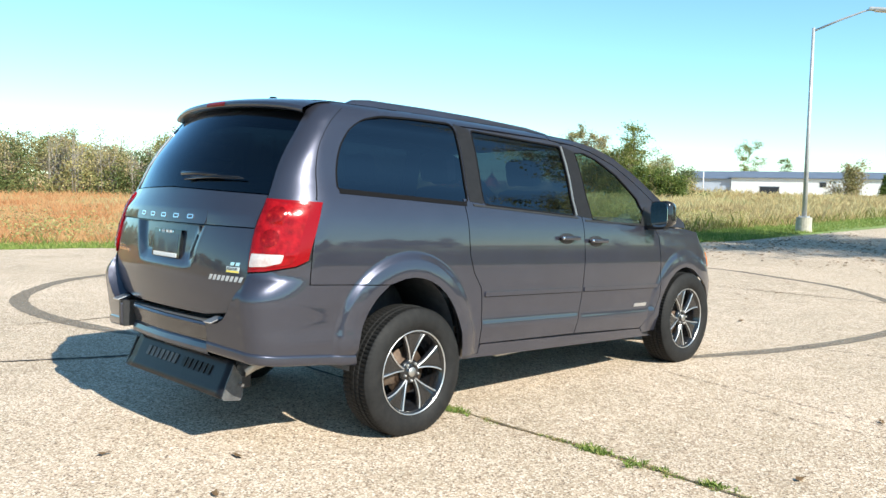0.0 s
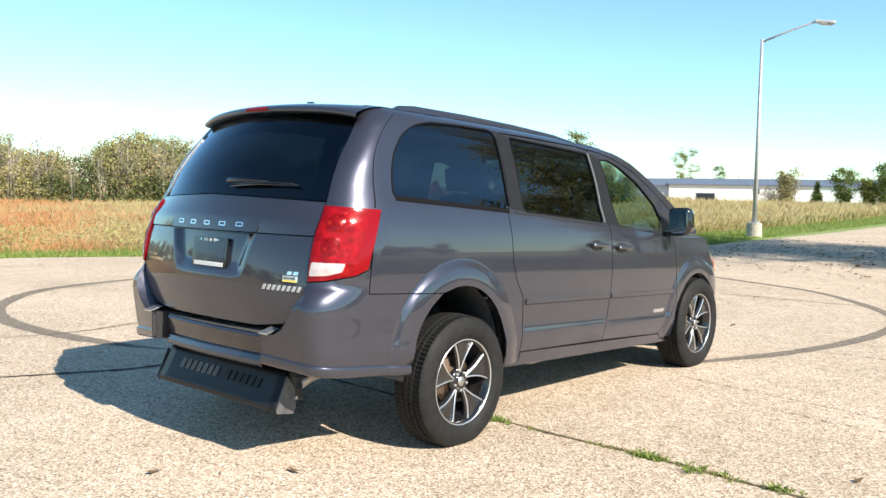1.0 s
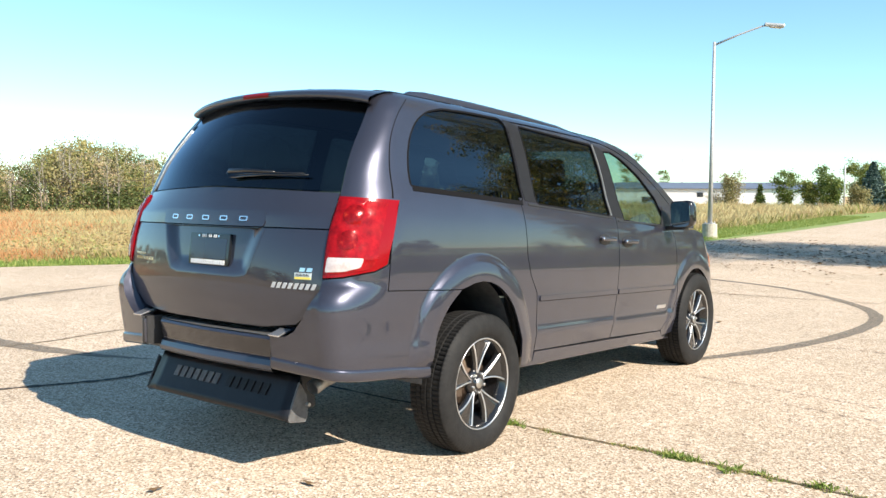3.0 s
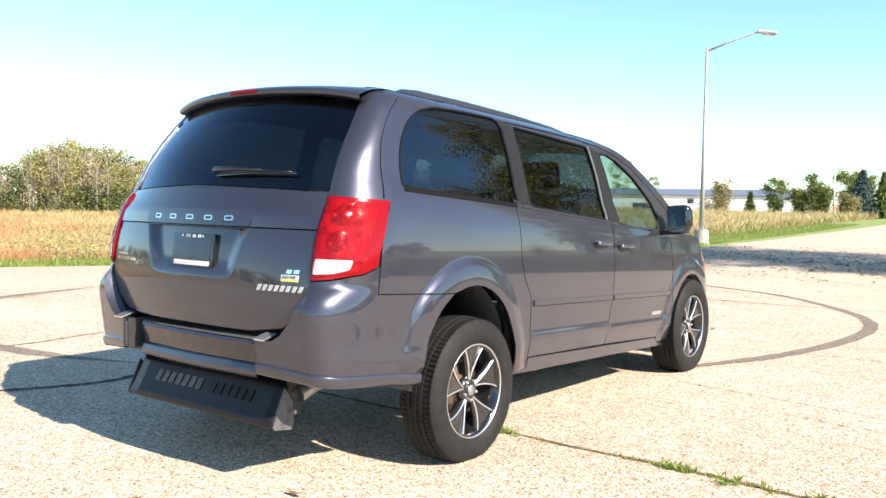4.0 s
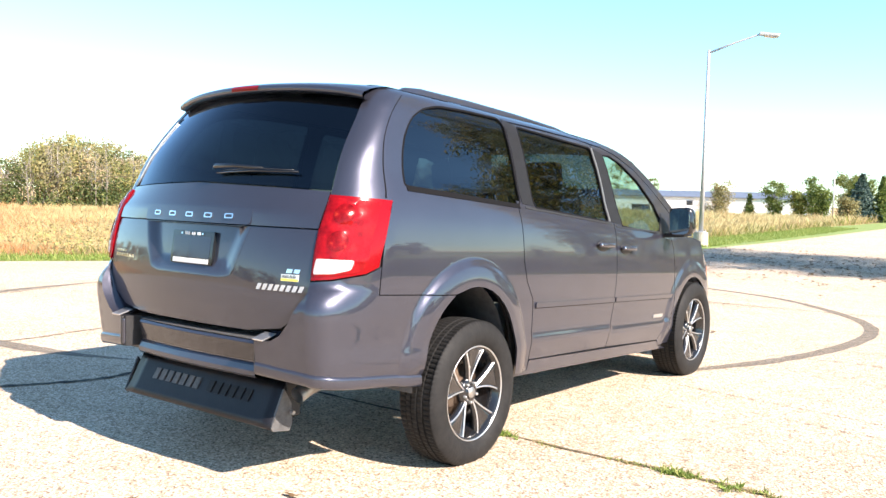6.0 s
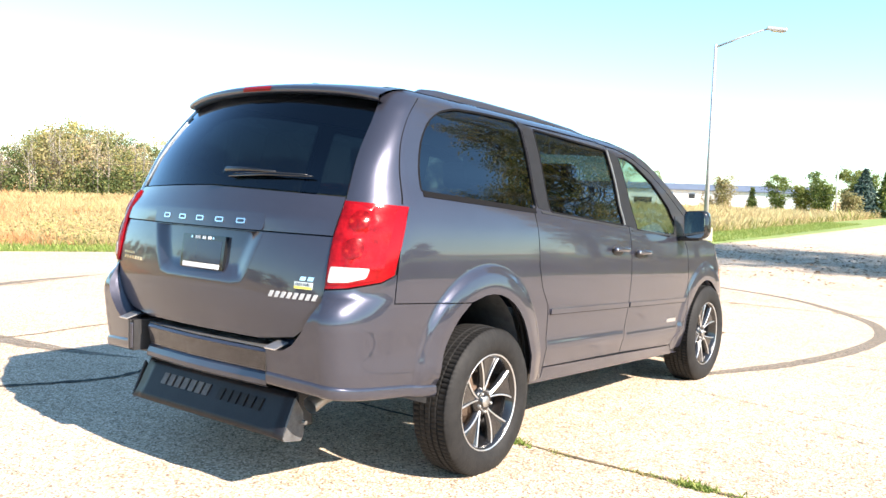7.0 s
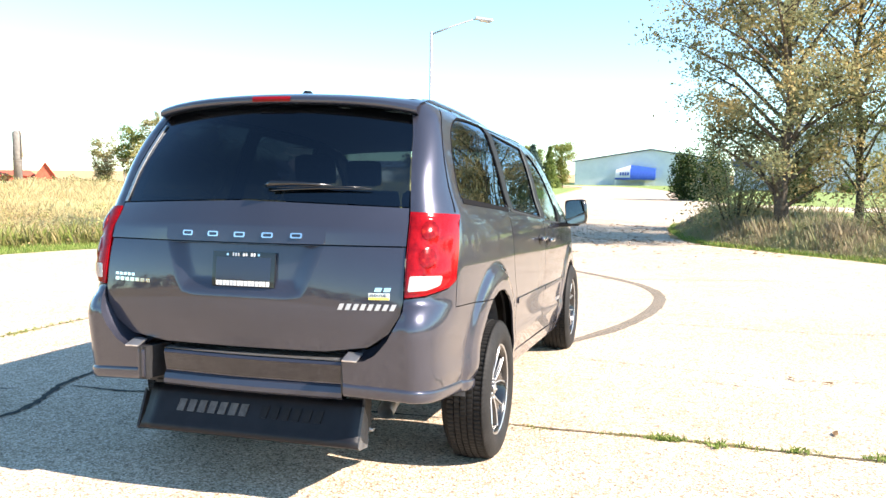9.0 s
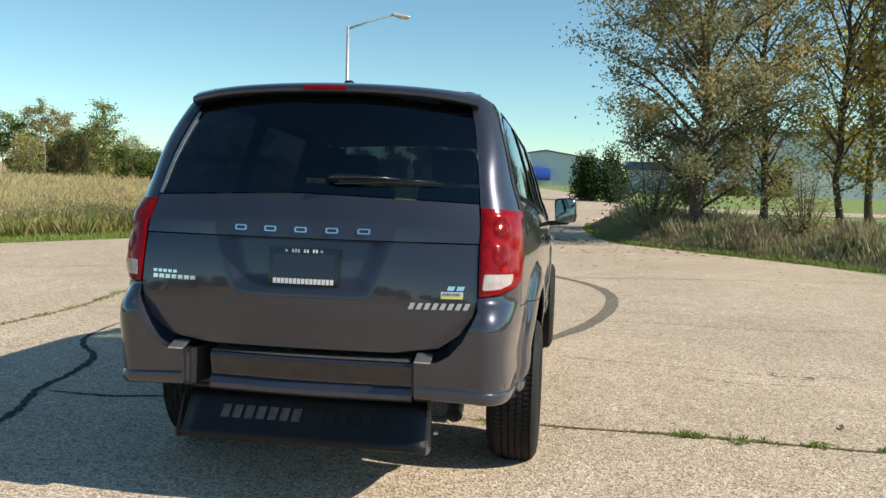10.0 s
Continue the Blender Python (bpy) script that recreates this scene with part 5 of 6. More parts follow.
def conifer(name, at, height, spread, count, material, seed, label):
    """A spruce: whorls of drooping boughs with short needle sprays."""
    rng = random.Random(seed)
    t = thing(name, (at[0], at[1], -0.06), label, "tree", "far evergreens")
    v, f = [], []
    tube(v, f, [(0, 0, 0), (0, 0, height)], [0.12, 0.01], 7)
    part("trunk", mesh_of("trunk", v, f, BARK, True), None, t)
    lv, lf = [], []
    for _ in range(count):
        h = rng.random() ** 1.4
        a, r = rng.uniform(0, math.tau), spread * (1 - h) * rng.uniform(0.25, 1.0) * (1 + 0.18 * math.sin(h * 40)) + 0.05
        leaf_card(lv, lf, Vector((math.cos(a) * r, math.sin(a) * r, 0.12 + h * height * 0.97 - 0.12 * r)), rng.uniform(0.25, 0.5) * (0.6 + 0.5 * (1 - h)), rng, 0.5, 0.45)
    part("crown", mesh_of("crown", lv, lf, material), None, t)


def bush(name, at, w, h, count, material, seed, label, size=0.16, group="roadside shrubs"):
    """A shrub: stems from the ground and leaves in uneven clumps."""
    rng = random.Random(seed)
    t = thing(name, (at[0], at[1], -0.06), label, "shrub", group)
    v, f, ends = [], [], []
    for _ in range(16):
        a, r = rng.uniform(0, math.tau), rng.uniform(0.2, 1) * w / 2
        e = Vector((math.cos(a) * r, math.sin(a) * r, h * rng.uniform(0.45, 0.95) * (1 - 0.4 * (2 * r / w) ** 2)))
        tube(v, f, [(0.1 * e.x, 0.1 * e.y, 0), (e.x * 0.55, e.y * 0.55, e.z * 0.6), tuple(e)], [0.03, 0.018, 0.005], 4, False)
        ends += [e, e * 0.75, Vector((e.x, e.y, e.z * 0.5)), Vector((e.x * 0.9, e.y * 0.9, e.z * 0.25))]
    part("woody_base", mesh_of("woody_base", v, f, BARK, True), None, t)
    lv, lf = [], []
    for _ in range(count):
        p = rng.choice(ends) + Vector((rng.gauss(0, w * 0.09), rng.gauss(0, w * 0.09), rng.gauss(0, h * 0.08)))
        if p.z > 0.05:
            leaf_card(lv, lf, p, size * rng.uniform(0.6, 1.3), rng)
    part("foliage", mesh_of("foliage", lv, lf, material), None, t)


# The row of cottonwoods beside the road.
tree("cottonwood_tree", (3.95, 16.4), 11.0, 3.7, 0.15, 80000, AUTUMN, 3, "tall cottonwood with thinning green and bronze leaves", 0.07, 0.085, 0.30, 84, steep=0.5)
tree("cottonwood_tree", (6.0, 19.5), 9.5, 2.3, 0.10, 17000, BRONZE, 8, "slender cottonwood turning bronze beside the road", 0.10, 0.095, 0.36, 56, steep=0.6)
tree("young_tree", (7.3, 17.4), 8.2, 1.8, 0.085, 9500, GOLDEN, 11, "slim young tree with yellow autumn leaves", 0.16, 0.09, 0.32, 44, steep=0.7)
tree("young_tree", (8.9, 20.0), 10.5, 2.0, 0.10, 9000, GOLDEN, 14, "yellowing young tree beside the road", 0.15, 0.13, 0.5, 40, steep=0.7)
tree("cottonwood_tree", (8.5, 16.8), 13.0, 1.25, 0.15, 15000, AUTUMN, 23, "tall narrow cottonwood at the edge of the turning circle", 0.14, 0.14, 0.42, 54)
bush("sapling_shrub", (2.9, 17.6), 3.0, 3.0, 6500, AUTUMN, 4, "leggy green sapling shrub at the road's edge", 0.07)
bush("sapling_shrub", (6.0, 15.0), 1.7, 2.2, 3600, AUTUMN, 6, "leggy olive sapling shrub at the road's edge", 0.06)
bush("sapling_shrub", (9.2, 15.5), 2.2, 1.9, 2400, BRAMBLE, 9, "leggy olive sapling shrub at the road's edge", 0.06)
for n, (x, y, w, h) in enumerate(((1.3, 51.0, 1.7, 3.5), (2.9, 50.0, 2.6, 3.7), (7.6, 50.0, 2.4, 3.6))):
    bush("dark_shrub", (x, y), w, h, 7000, DARKLEAF, 30 + n, "dense dark green shrub beside the drive", 0.17, "dark shrubs by the drive")
# Garden trees before the far buildings.
conifer("blue_spruce", (-16.2, 92.1), 5.0, 2.3, 6500, SPRUCE, 41, "dense blue spruce on the far lawn")
conifer("evergreen", (-14.3, 92.5), 4.8, 1.25, 3600, GREENERY, 42, "narrow dark evergreen on the far lawn")
tree("far_tree", (-23.4, 87.3), 3.3, 1.1, 0.07, 5200, GREENERY, 43, "broad low green tree beyond the field", 0.05, 0.17, 0.3, 30, "trees beyond the field")
bush("far_shrub", (-29.4, 85.4), 3.6, 2.3, 3000, BRAMBLE, 47, "grey-brown half-bare shrub beyond the field", 0.14, "shrubs beyond the field")
for n, (x, y, h, w) in enumerate(((-34.6, 57.5, 2.6, 0.75), (-33.2, 58.0, 2.2, 0.65), (-32.0, 58.4, 1.8, 0.6))):
    tree("far_tree", (x, y), h, w, 0.06, 3600, GREENERY, 90 + n, "dark green young tree at the field's far edge", 0.05, 0.15, 0.28, 24, "trees beyond the field")
conifer("evergreen", (-25.8, 86.6), 2.6, 0.65, 1200, GREENERY, 44, "small evergreen before the white building")
for n, (x, y, h, s, leaves, mat, lab) in enumerate((
        (-28.4, 85.6, 3.3, 0.9, 2200, WOODS, "bare-twigged bronze tree beyond the field"), (-21.2, 87.9, 2.5, 0.65, 2600, MEADOW, "pale green tree beyond the field"), (-21.5, 93.0, 4.6, 0.5, 1500, GREENERY, "thin green tree beyond the field"),
        (-19.2, 88.4, 2.8, 0.95, 4200, GREENERY, "broad green tree beyond the field"), (-19.4, 101.7, 4.7, 1.3, 5200, MEADOW, "olive green tree on the far lawn"), (-13.6, 97.6, 4.8, 1.1, 4600, MEADOW, "light green tree on the far lawn"),
        (-15.7, 84.1, 1.8, 0.65, 2600, WOODS, "low orange-leaved tree beyond the field"), (-17.4, 100.0, 3.9, 1.2, 4200, GREENERY, "dark green tree on the far lawn"), (-80.2, 166.7, 8.9, 2.7, 5200, MEADOW, "round green tree behind the white building"),
        (-73.5, 169.9, 6.3, 1.1, 2600, GREENERY, "small green tree behind the white building"), (-41.5, 66.0, 6.3, 0.95, 3000, MEADOW, "airy tall tree at the field's far edge"), (-48.0, 67.6, 5.8, 1.7, 6000, WOODS, "bronze tree at the field's far edge"),
        (-52.0, 68.5, 5.2, 1.6, 5200, MEADOW, "yellow-green tree at the field's far edge"), (-45.0, 68.0, 4.0, 1.3, 4600, MEADOW, "light green tree at the field's far edge"), (-57.0, 70.0, 3.8, 1.4, 3600, WOODS, "orange-leaved tree at the field's far edge"))):
    tree("far_tree", (x, y), h, s, 0.06, int(leaves * 1.4), mat, 60 + n, lab, 0.12, 0.19, 0.36, 26, "trees beyond the field")

# The woods along the field, too many to count.
rng = random.Random(5)
wv, wf, tv, tf, dv, df, yv, yf = [], [], [], [], [], [], [], []
for n in range(300):
    deg = rng.uniform(47.2, 96) if n > 34 else rng.uniform(29, 37.5)
    az, r = radians(deg), rng.uniform(61, 82) if n > 34 else rng.uniform(82, 104)
    tall = float(np.interp(deg, [28, 30.5, 32.5, 34, 38, 47, 50, 56, 60, 63, 67, 73, 96], [1.6, 3.0, 4.6, 4.2, 3.4, 3.0, 3.7, 4.4, 5.0, 5.2, 4.3, 4.5, 4.8])) * rng.uniform(0.55, 1.16) * r / 74
    x, y = 3.5 - r * math.sin(az), -3.5 + r * math.cos(az)
    kind = rng.choices("gtyb", np.select([deg < 38, deg < 52, deg < 66, deg < 70.5], [(2, 4, 3, 1), (2, 3, 6, 1), (2, 4, 3, 5), (0.6, 6, 2, 4)], (4, 5, 1, 0.5)))[0]
    mesh = {"g": (dv, df), "y": (yv, yf)}.get(kind, (wv, wf))
    bare, wide = kind == "b", rng.uniform(0.8, 1.5) * (0.6 + tall * 0.1)
    for _ in range(3 if bare else 1):
        dx = rng.gauss(0, 0.5)
        tube(tv, tf, [(x + dx, y, -0.06), (x + dx + rng.gauss(0, 0.1), y, tall * 0.5), (x + dx + rng.gauss(0, 0.25), y, tall * 0.95)], [0.075, 0.05, 0.012], 5)
    foot = 0.12 if kind == "g" or deg < 52 else 0.4
    for c in range(16):
        h = foot + (0.92 - foot) * (c + rng.random()) / 16
        a, out = rng.uniform(0, math.tau), wide * rng.uniform(0.55, 1.0) * math.sqrt(max(0.08, 1 - ((h - 0.5 - foot * 0.3) / 0.5) ** 2))
        mid, puff = Vector((x + math.cos(a) * out, y + math.sin(a) * out, tall * h)), rng.uniform(0.35, 0.75)
        tube(tv, tf, [(x, y, tall * h * 0.6), tuple(mid)], [0.025, 0.008], 4, False)
        for k in range(6 if bare else 0):
            twig = mid + Vector((rng.gauss(0, 0.3), rng.gauss(0, 0.3), rng.uniform(0.2, 0.8)))
            tube(tv, tf, [tuple(mid), tuple(twig)], [0.014, 0.005], 3, False)
        for _ in range(14 if bare else 92):
            q = Vector((rng.gauss(0, 0.62), rng.gauss(0, 0.62), rng.gauss(0.1, 0.45))) * puff
            leaf_card(*mesh, mid + q, rng.uniform(0.09, 0.19), rng, 0.1, 0.8)
# Thin half-bare trees along the front of the woods.
for n in range(18):
    az, r, tall = radians(rng.uniform(55, 70.5)), rng.uniform(59, 62), rng.uniform(2.2, 4.4)
    x, y = 3.5 - r * math.sin(az), -3.5 + r * math.cos(az)
    lean = rng.gauss(0, 0.2)
    tube(tv, tf, [(x, y, -0.06), (x + lean * 0.4, y, tall * 0.5), (x + lean, y, tall)], [0.05, 0.036, 0.01], 5)
    for k in range(14):
        h = rng.uniform(0.35, 0.95)
        a, out = rng.uniform(0, math.tau), rng.uniform(0.3, 0.9) * (1.2 - h)
        root, tip = Vector((x + lean * h, y, tall * h)), Vector((x + lean * h + math.cos(a) * out, y + math.sin(a) * out, tall * h + rng.uniform(0.3, 0.8)))
        tube(tv, tf, [tuple(root), tuple(tip)], [0.022, 0.006], 4, False)
        for _ in range(rng.choice((4, 10, 22))):
            leaf_card(*((yv, yf) if n % 2 else (wv, wf)), tip + Vector((rng.gauss(0, 0.2), rng.gauss(0, 0.2), rng.gauss(0, 0.2))), rng.uniform(0.08, 0.16), rng, 0.1, 0.8)
# Unseen trees added round the back to darken the hatch's reflection; from 120 on, the flank's.
for n in range(230):
    az, r, tall = radians(rng.uniform(97, 212)), rng.uniform(88, 110), rng.uniform(4.5, 7.5)
    if n >= 120:
        az, r, tall = radians(rng.uniform(212, 318)), rng.uniform(62, 84), rng.uniform(3.0, 5.5)
    x, y = 3.5 - r * math.sin(az), -3.5 + r * math.cos(az)
    tube(tv, tf, [(x, y, -0.06), (x, y, tall * 0.9)], [0.16, 0.03], 5)
    for c in range(8):
        a, out, h = rng.uniform(0, math.tau), rng.uniform(0.3, 2.2), rng.uniform(0.2, 0.92)
        mid = Vector((x + math.cos(a) * out, y + math.sin(a) * out, tall * h))
        for _ in range(65):
            q = Vector((rng.gauss(0, 1), rng.gauss(0, 1), rng.gauss(0, 0.8))).normalized() * rng.uniform(0.5, 1.5)
            leaf_card(wv, wf, mid + q, rng.uniform(0.3, 0.6), rng, 0.1, 0.8)
for n in range(34000):
    az, r = radians(rng.uniform(48, 96) if n % 6 else rng.uniform(28, 47.5)), rng.uniform(59, 63.5) if n % 6 else rng.uniform(78, 88)
    lump = 0.7 + 0.6 * noise.noise((math.degrees(az) * 1.1, 7, 0))
    leaf_card(*((dv, df) if (n // 6) % 9 else (yv, yf)), Vector((3.5 - r * math.sin(az), -3.5 + r * math.cos(az), rng.random() ** 1.3 * lump * (2.5 if n % 6 else 1.2))), rng.uniform(0.09, 0.2), rng, 0.1, 0.8)
woods = tagged(part("far_woods", mesh_of("far_woods", wv, wf, WOODS)), "mixed autumn woods along the far edge of the field, with unseen trees added behind", "woods", kind="stuff")
part("trunks", mesh_of("trunks", tv, tf, PALE_BARK, True), None, woods)
tagged(part("green_woods", mesh_of("green_woods", dv, df, COPSE)), "dark green trees and undergrowth among the far woods", "woods", kind="stuff")
tagged(part("yellow_woods", mesh_of("yellow_woods", yv, yf, POPLAR)), "yellowing poplars among the far woods", "woods", kind="stuff")


# ---- grasses ----
def tufts(v, f, x, y, z, h, w, blades, rng, splay=0.35):
    """A tuft of narrow blades, each bent once."""
    for _ in range(blades):
        a = rng.uniform(0, math.tau)
        c, s, k = math.cos(a), math.sin(a), rng.uniform(0.55, 1.0)
        bx, by = x + rng.gauss(0, w * 1.2), y + rng.gauss(0, w * 1.2)
        lean = rng.uniform(0.1, 1.0) * splay * h * k
        i = len(v)
        v += [(bx - s * w * 0.5, by + c * w * 0.5, z), (bx + s * w * 0.5, by - c * w * 0.5, z), (bx + c * lean * 0.35 + s * w * 0.4, by + s * lean * 0.35 - c * w * 0.4, z + h * k * 0.6), (bx + c * lean, by + s * lean, z + h * k)]
        f += [(i, i + 1, i + 2), (i, i + 2, i + 3)]


def west_edge(y):
    """The x at which the prairie begins, beyond the mown verge."""
    return float(np.interp(y, [-30, -7, 1.4, 3.8, 6.4, 9.9, 12.2, 15.2, 18, 22, 30, 45, 60, 93, 130], [-11, -14.2, -14.4, -13.7, -12.2, -10.6, -9.1, -8.0, -8.0, -8.8, -9.2, -10.3, -11.8, -14, -34]))


rng = random.Random(21)
gv, gf, ev, ef, rv, rf = [], [], [], [], [], []
count = 0
while count < 135000:
    az, r = radians(rng.uniform(8, 100)), 10 * 9.5 ** rng.random()
    x, y = 2.5 - r * math.sin(az), -4 + r * math.cos(az)
    d = west_edge(y) - x
    if d < 0:
        continue
    count += 1
    patchy = noise.noise((x * 0.09, y * 0.09, 0))
    h = (0.30 + 0.16 * patchy + 0.10 * noise.noise((x * 0.6, y * 0.6, 4))) * float(np.interp(r, [12, 34], [0.46, 1.1])) * (1 + 0.55 * (d < 2.2) * (8.5 < y < 14)) * (1 + max(0, r - 25) / 75 * (1.4 if math.degrees(az) < 44 else 0.25)) * rng.uniform(0.6, 1.35)
    if d < 0.8 and rng.random() < 0.6:
        h *= 0.5
    edge = d < 0.7 and rng.random() > 0.3 or d < 2.2 and 8.5 < y < 14 and rng.random() < 0.4
    rusty = math.degrees(az) + 9 * patchy + rng.gauss(0, 3) > 63.5
    tufts(*((ev, ef) if edge else (rv, rf) if rusty else (gv, gf)), x, y, -0.06, h, 0.0035 * (0.5 + r / 20), 3, rng, 0.6)
tagged(part("prairie_grass", mesh_of("prairie_grass", gv, gf, STRAW)), "dry tan and olive prairie grass covering the field", "grass", kind="stuff")
tagged(part("rusty_grass", mesh_of("rusty_grass", rv, rf, RUSTY)), "dry orange-brown prairie grass before the woods", "grass", kind="stuff")
fv, ff = [], []
for _ in range(900):
    y = rng.uniform(-4, 30)
    x, w, h = west_edge(y) - 0.4 - rng.expovariate(0.22), rng.uniform(0.1, 0.3), rng.uniform(0.18, 0.5)
    for _ in range(26):
        leaf_card(fv, ff, Vector((x + rng.gauss(0, w), y + rng.gauss(0, w), h * rng.random() ** 0.7)), rng.uniform(0.04, 0.1), rng, 0.0, 0.5)
tagged(part("field_forbs", mesh_of("field_forbs", fv, ff, FORBS)), "low yellow-green and brown forbs among the dry grass", "weeds", kind="stuff")
# Weeds by the field's near edge and under the roadside trees.
for _ in range(2600):
    y = rng.choice((rng.uniform(8, 14), rng.uniform(8, 24)))
    x = west_edge(y) - abs(rng.gauss(0, 1.0)) - 0.1
    tufts(ev, ef, x, y, -0.06, rng.uniform(0.2, 0.55) * (1.2 if rng.random() < 0.2 else 0.8), 0.012, 5, rng, 0.45)
EDGE = [(1.4, 23.5), (1.35, 20.5), (1.75, 17.4), (2.4, 15.7), (4.2, 13.9), (5.8, 12.3), (6.6, 11.2), (9.2, 8.2), (13, 3.4)]
lengths = [math.dist(a, b) for a, b in zip(EDGE, EDGE[1:])]
hv, hf = [], []
for _ in range(26000):
    k = rng.choices(range(len(lengths)), lengths)[0]
    (x0, y0), (x1, y1), t = EDGE[k], EDGE[k + 1], rng.random()
    back = abs(rng.gauss(0, 1)) * 1.9
    nx, ny = (y0 - y1) / lengths[k], (x1 - x0) / lengths[k]
    x, y = x0 + (x1 - x0) * t + nx * back, y0 + (y1 - y0) * t + ny * back
    lump = 0.5 + 0.5 * noise.noise((x * 0.8, y * 0.8, 2))
    tufts(hv, hf, x, y, -0.03, (0.07 + min(back, 1.0) * 0.62 * (0.55 + lump)) * rng.uniform(0.6, 1.1), 0.007, 5, rng, 0.42)
tagged(part("bramble_weeds", mesh_of("bramble_weeds", hv, hf, BRAMBLE)), "tangled dry brown weeds under the roadside trees", "weeds", kind="stuff")
tagged(part("roadside_weeds", mesh_of("roadside_weeds", ev, ef, WEEDS)), "tall pale and green weeds along the field's near edge", "weeds", kind="stuff")
bv, bf = [], []
for _ in range(26000):
    if rng.random() < 0.65:
        y = rng.choice((rng.uniform(0, 26), rng.uniform(0, 60)))
        x = west_edge(y) + rng.uniform(-0.3, 2.2)
        if inside(x, y, PAVED):
            continue
    else:
        k = rng.choices(range(len(lengths)), lengths)[0]
        (x0, y0), (x1, y1), t, back = EDGE[k], EDGE[k + 1], rng.random(), abs(rng.gauss(0, 0.8)) - 0.12
        x, y = x0 + (x1 - x0) * t + (y0 - y1) / lengths[k] * back, y0 + (y1 - y0) * t + (x1 - x0) / lengths[k] * back
    tufts(bv, bf, x, y, -0.03, rng.uniform(0.05, 0.13), 0.014, 4, rng, 0.6)
tagged(part("verge_blades", mesh_of("verge_blades", bv, bf, BLADES)), "short green grass blades along the pavement", "grass", kind="stuff")


# ---- pavement joints, cracks, marks ----
def ribbon(name, points, width, z, material, seed, ragged=0.3, steps=10, taper=True):
    """A narrow strip that follows points smoothly over the pavement, its edges uneven."""
    rng = random.Random(seed)
    t = np.arange(len(points))
    fx, fy = curve(list(zip(t, [p[0] for p in points]))), curve(list(zip(t, [p[1] for p in points])))
    v, f = [], []
    n = steps * (len(points) - 1)
    for k in range(n + 1):
        s = k / steps
        p, q = Vector((fx(s), fy(s), 0)), Vector((fx(s + 0.02) - fx(s - 0.02), fy(s + 0.02) - fy(s - 0.02), 0)).normalized()
        w = width / 2 * (min(1, 6 * k / n, 6 * (n - k) / n) * 0.9 + 0.1 if taper else 1)
        nx, ny = -q.y, q.x
        a, b = w * (1 + rng.uniform(-ragged, ragged)), w * (1 + rng.uniform(-ragged, ragged))
        v += [(p.x + nx * a, p.y + ny * a, z), (p.x - nx * b, p.y - ny * b, z)]
    f = [(2 * k + 1, 2 * k + 3, 2 * k + 2, 2 * k) for k in range(n)]
    return part(name, mesh_of(name, v, f, material), None)


def worn(m, scale, low, high, soft):
    """Lets the pavement show through m in broken patches."""
    out = m.node_tree.nodes["Material Output"]
    b = m.node_tree.nodes["Principled BSDF"]
    at = node(m, "TexCoord").outputs["Object"]
    n = node(m, "TexNoise", Scale=scale, Detail=8.0, Roughness=0.7)
    link(m, at, n.inputs["Vector"])
    r = ramp(m, n.outputs[0], [(low, (soft, soft, soft)), (high, (1, 1, 1))])
    t, x = node(m, "BsdfTransparent"), node(m, "MixShader")
    link(m, r, x.inputs[0])
    link(m, t.outputs[0], x.inputs[1])
    link(m, b.outputs[0], x.inputs[2])
    link(m, x.outputs[0], out.inputs[0])


worn(SKID, 30.0, 0.34, 0.66, 0.28)
for name, pts, w in (("tyre_mark", [(0.7, 2.9), (0.98, 3.4), (1.38, 4.5), (1.6, 5.9), (1.5, 7.1), (0.98, 8.15), (-0.1, 9.35), (-1.3, 9.95), (-2.7, 10.4), (-4.6, 10.2)], 0.15),
                     ("tyre_mark", [(-8.1, 3.2), (-7.95, 2.3), (-7.75, 1.6), (-7.4, 1.0), (-6.7, 0.4), (-6.0, 0.02), (-5.3, -0.14), (-4.6, -0.17), (-3.9, -0.1), (-3.2, 0.05), (-2.6, 0.28)], 0.2)):
    tagged(ribbon(name, pts, w, 0.004, SKID, 3, 0.12), "dark curved tyre mark on the concrete", "tyre mark", "tyre marks", kind="structure")
CRACKS = [([(-2.75, -1.6), (-2.4, -0.9), (-2.14, -0.2), (-2.36, 0.48), (-2.42, 0.95), (-2.58, 1.5), (-3.04, 2.1), (-3.2, 3.2)], 0.05), ([(-2.36, 0.48), (-1.82, 0.47), (-1.4, 0.56), (-0.4, 0.52), (0.7, 0.55)], 0.03),
          ([(0.6, 0.56), (1.24, 0.53), (1.9, 0.55), (2.56, 0.51), (4.0, 0.48), (8.0, 0.42), (11.5, 0.4)], 0.022),
          ([(-8.6, 5.4), (-5.8, 7.0), (-2, 8.0), (0.96, 8.3), (3.5, 8.93), (6.4, 9.6)], 0.022), ([(-7.4, 1.2), (-8.05, 3.03), (-8.4, 5.0)], 0.02),
          ([(-4.3, -0.9), (-4.1, 0.1), (-4.2, 0.9), (-4.13, 2.2), (-4.08, 2.9), (-4.06, 3.7), (-4.3, 5.4)], 0.022), ([(-11.6, 1.46), (-10.4, 2.87), (-9.0, 4.6)], 0.015)]
JOINT = textured("silted_joint", [(0.3, (0.06, 0.045, 0.03)), (0.5, (0.13, 0.10, 0.06)), (0.7, (0.22, 0.17, 0.11))], 14, 0.95, 8)
for n, (pts, w) in enumerate(CRACKS):
    open_crack = n < 2
    tagged(ribbon("pavement_crack", pts, w, 0.005, TAR if open_crack else JOINT, 40 + n, 0.55, 16), "dark open crack across the concrete slabs" if open_crack else "narrow joint between slabs, filled with brown silt", "crack", "pavement cracks", kind="structure")
rng = random.Random(77)
wv, wf, mv, mf = [], [], [], []
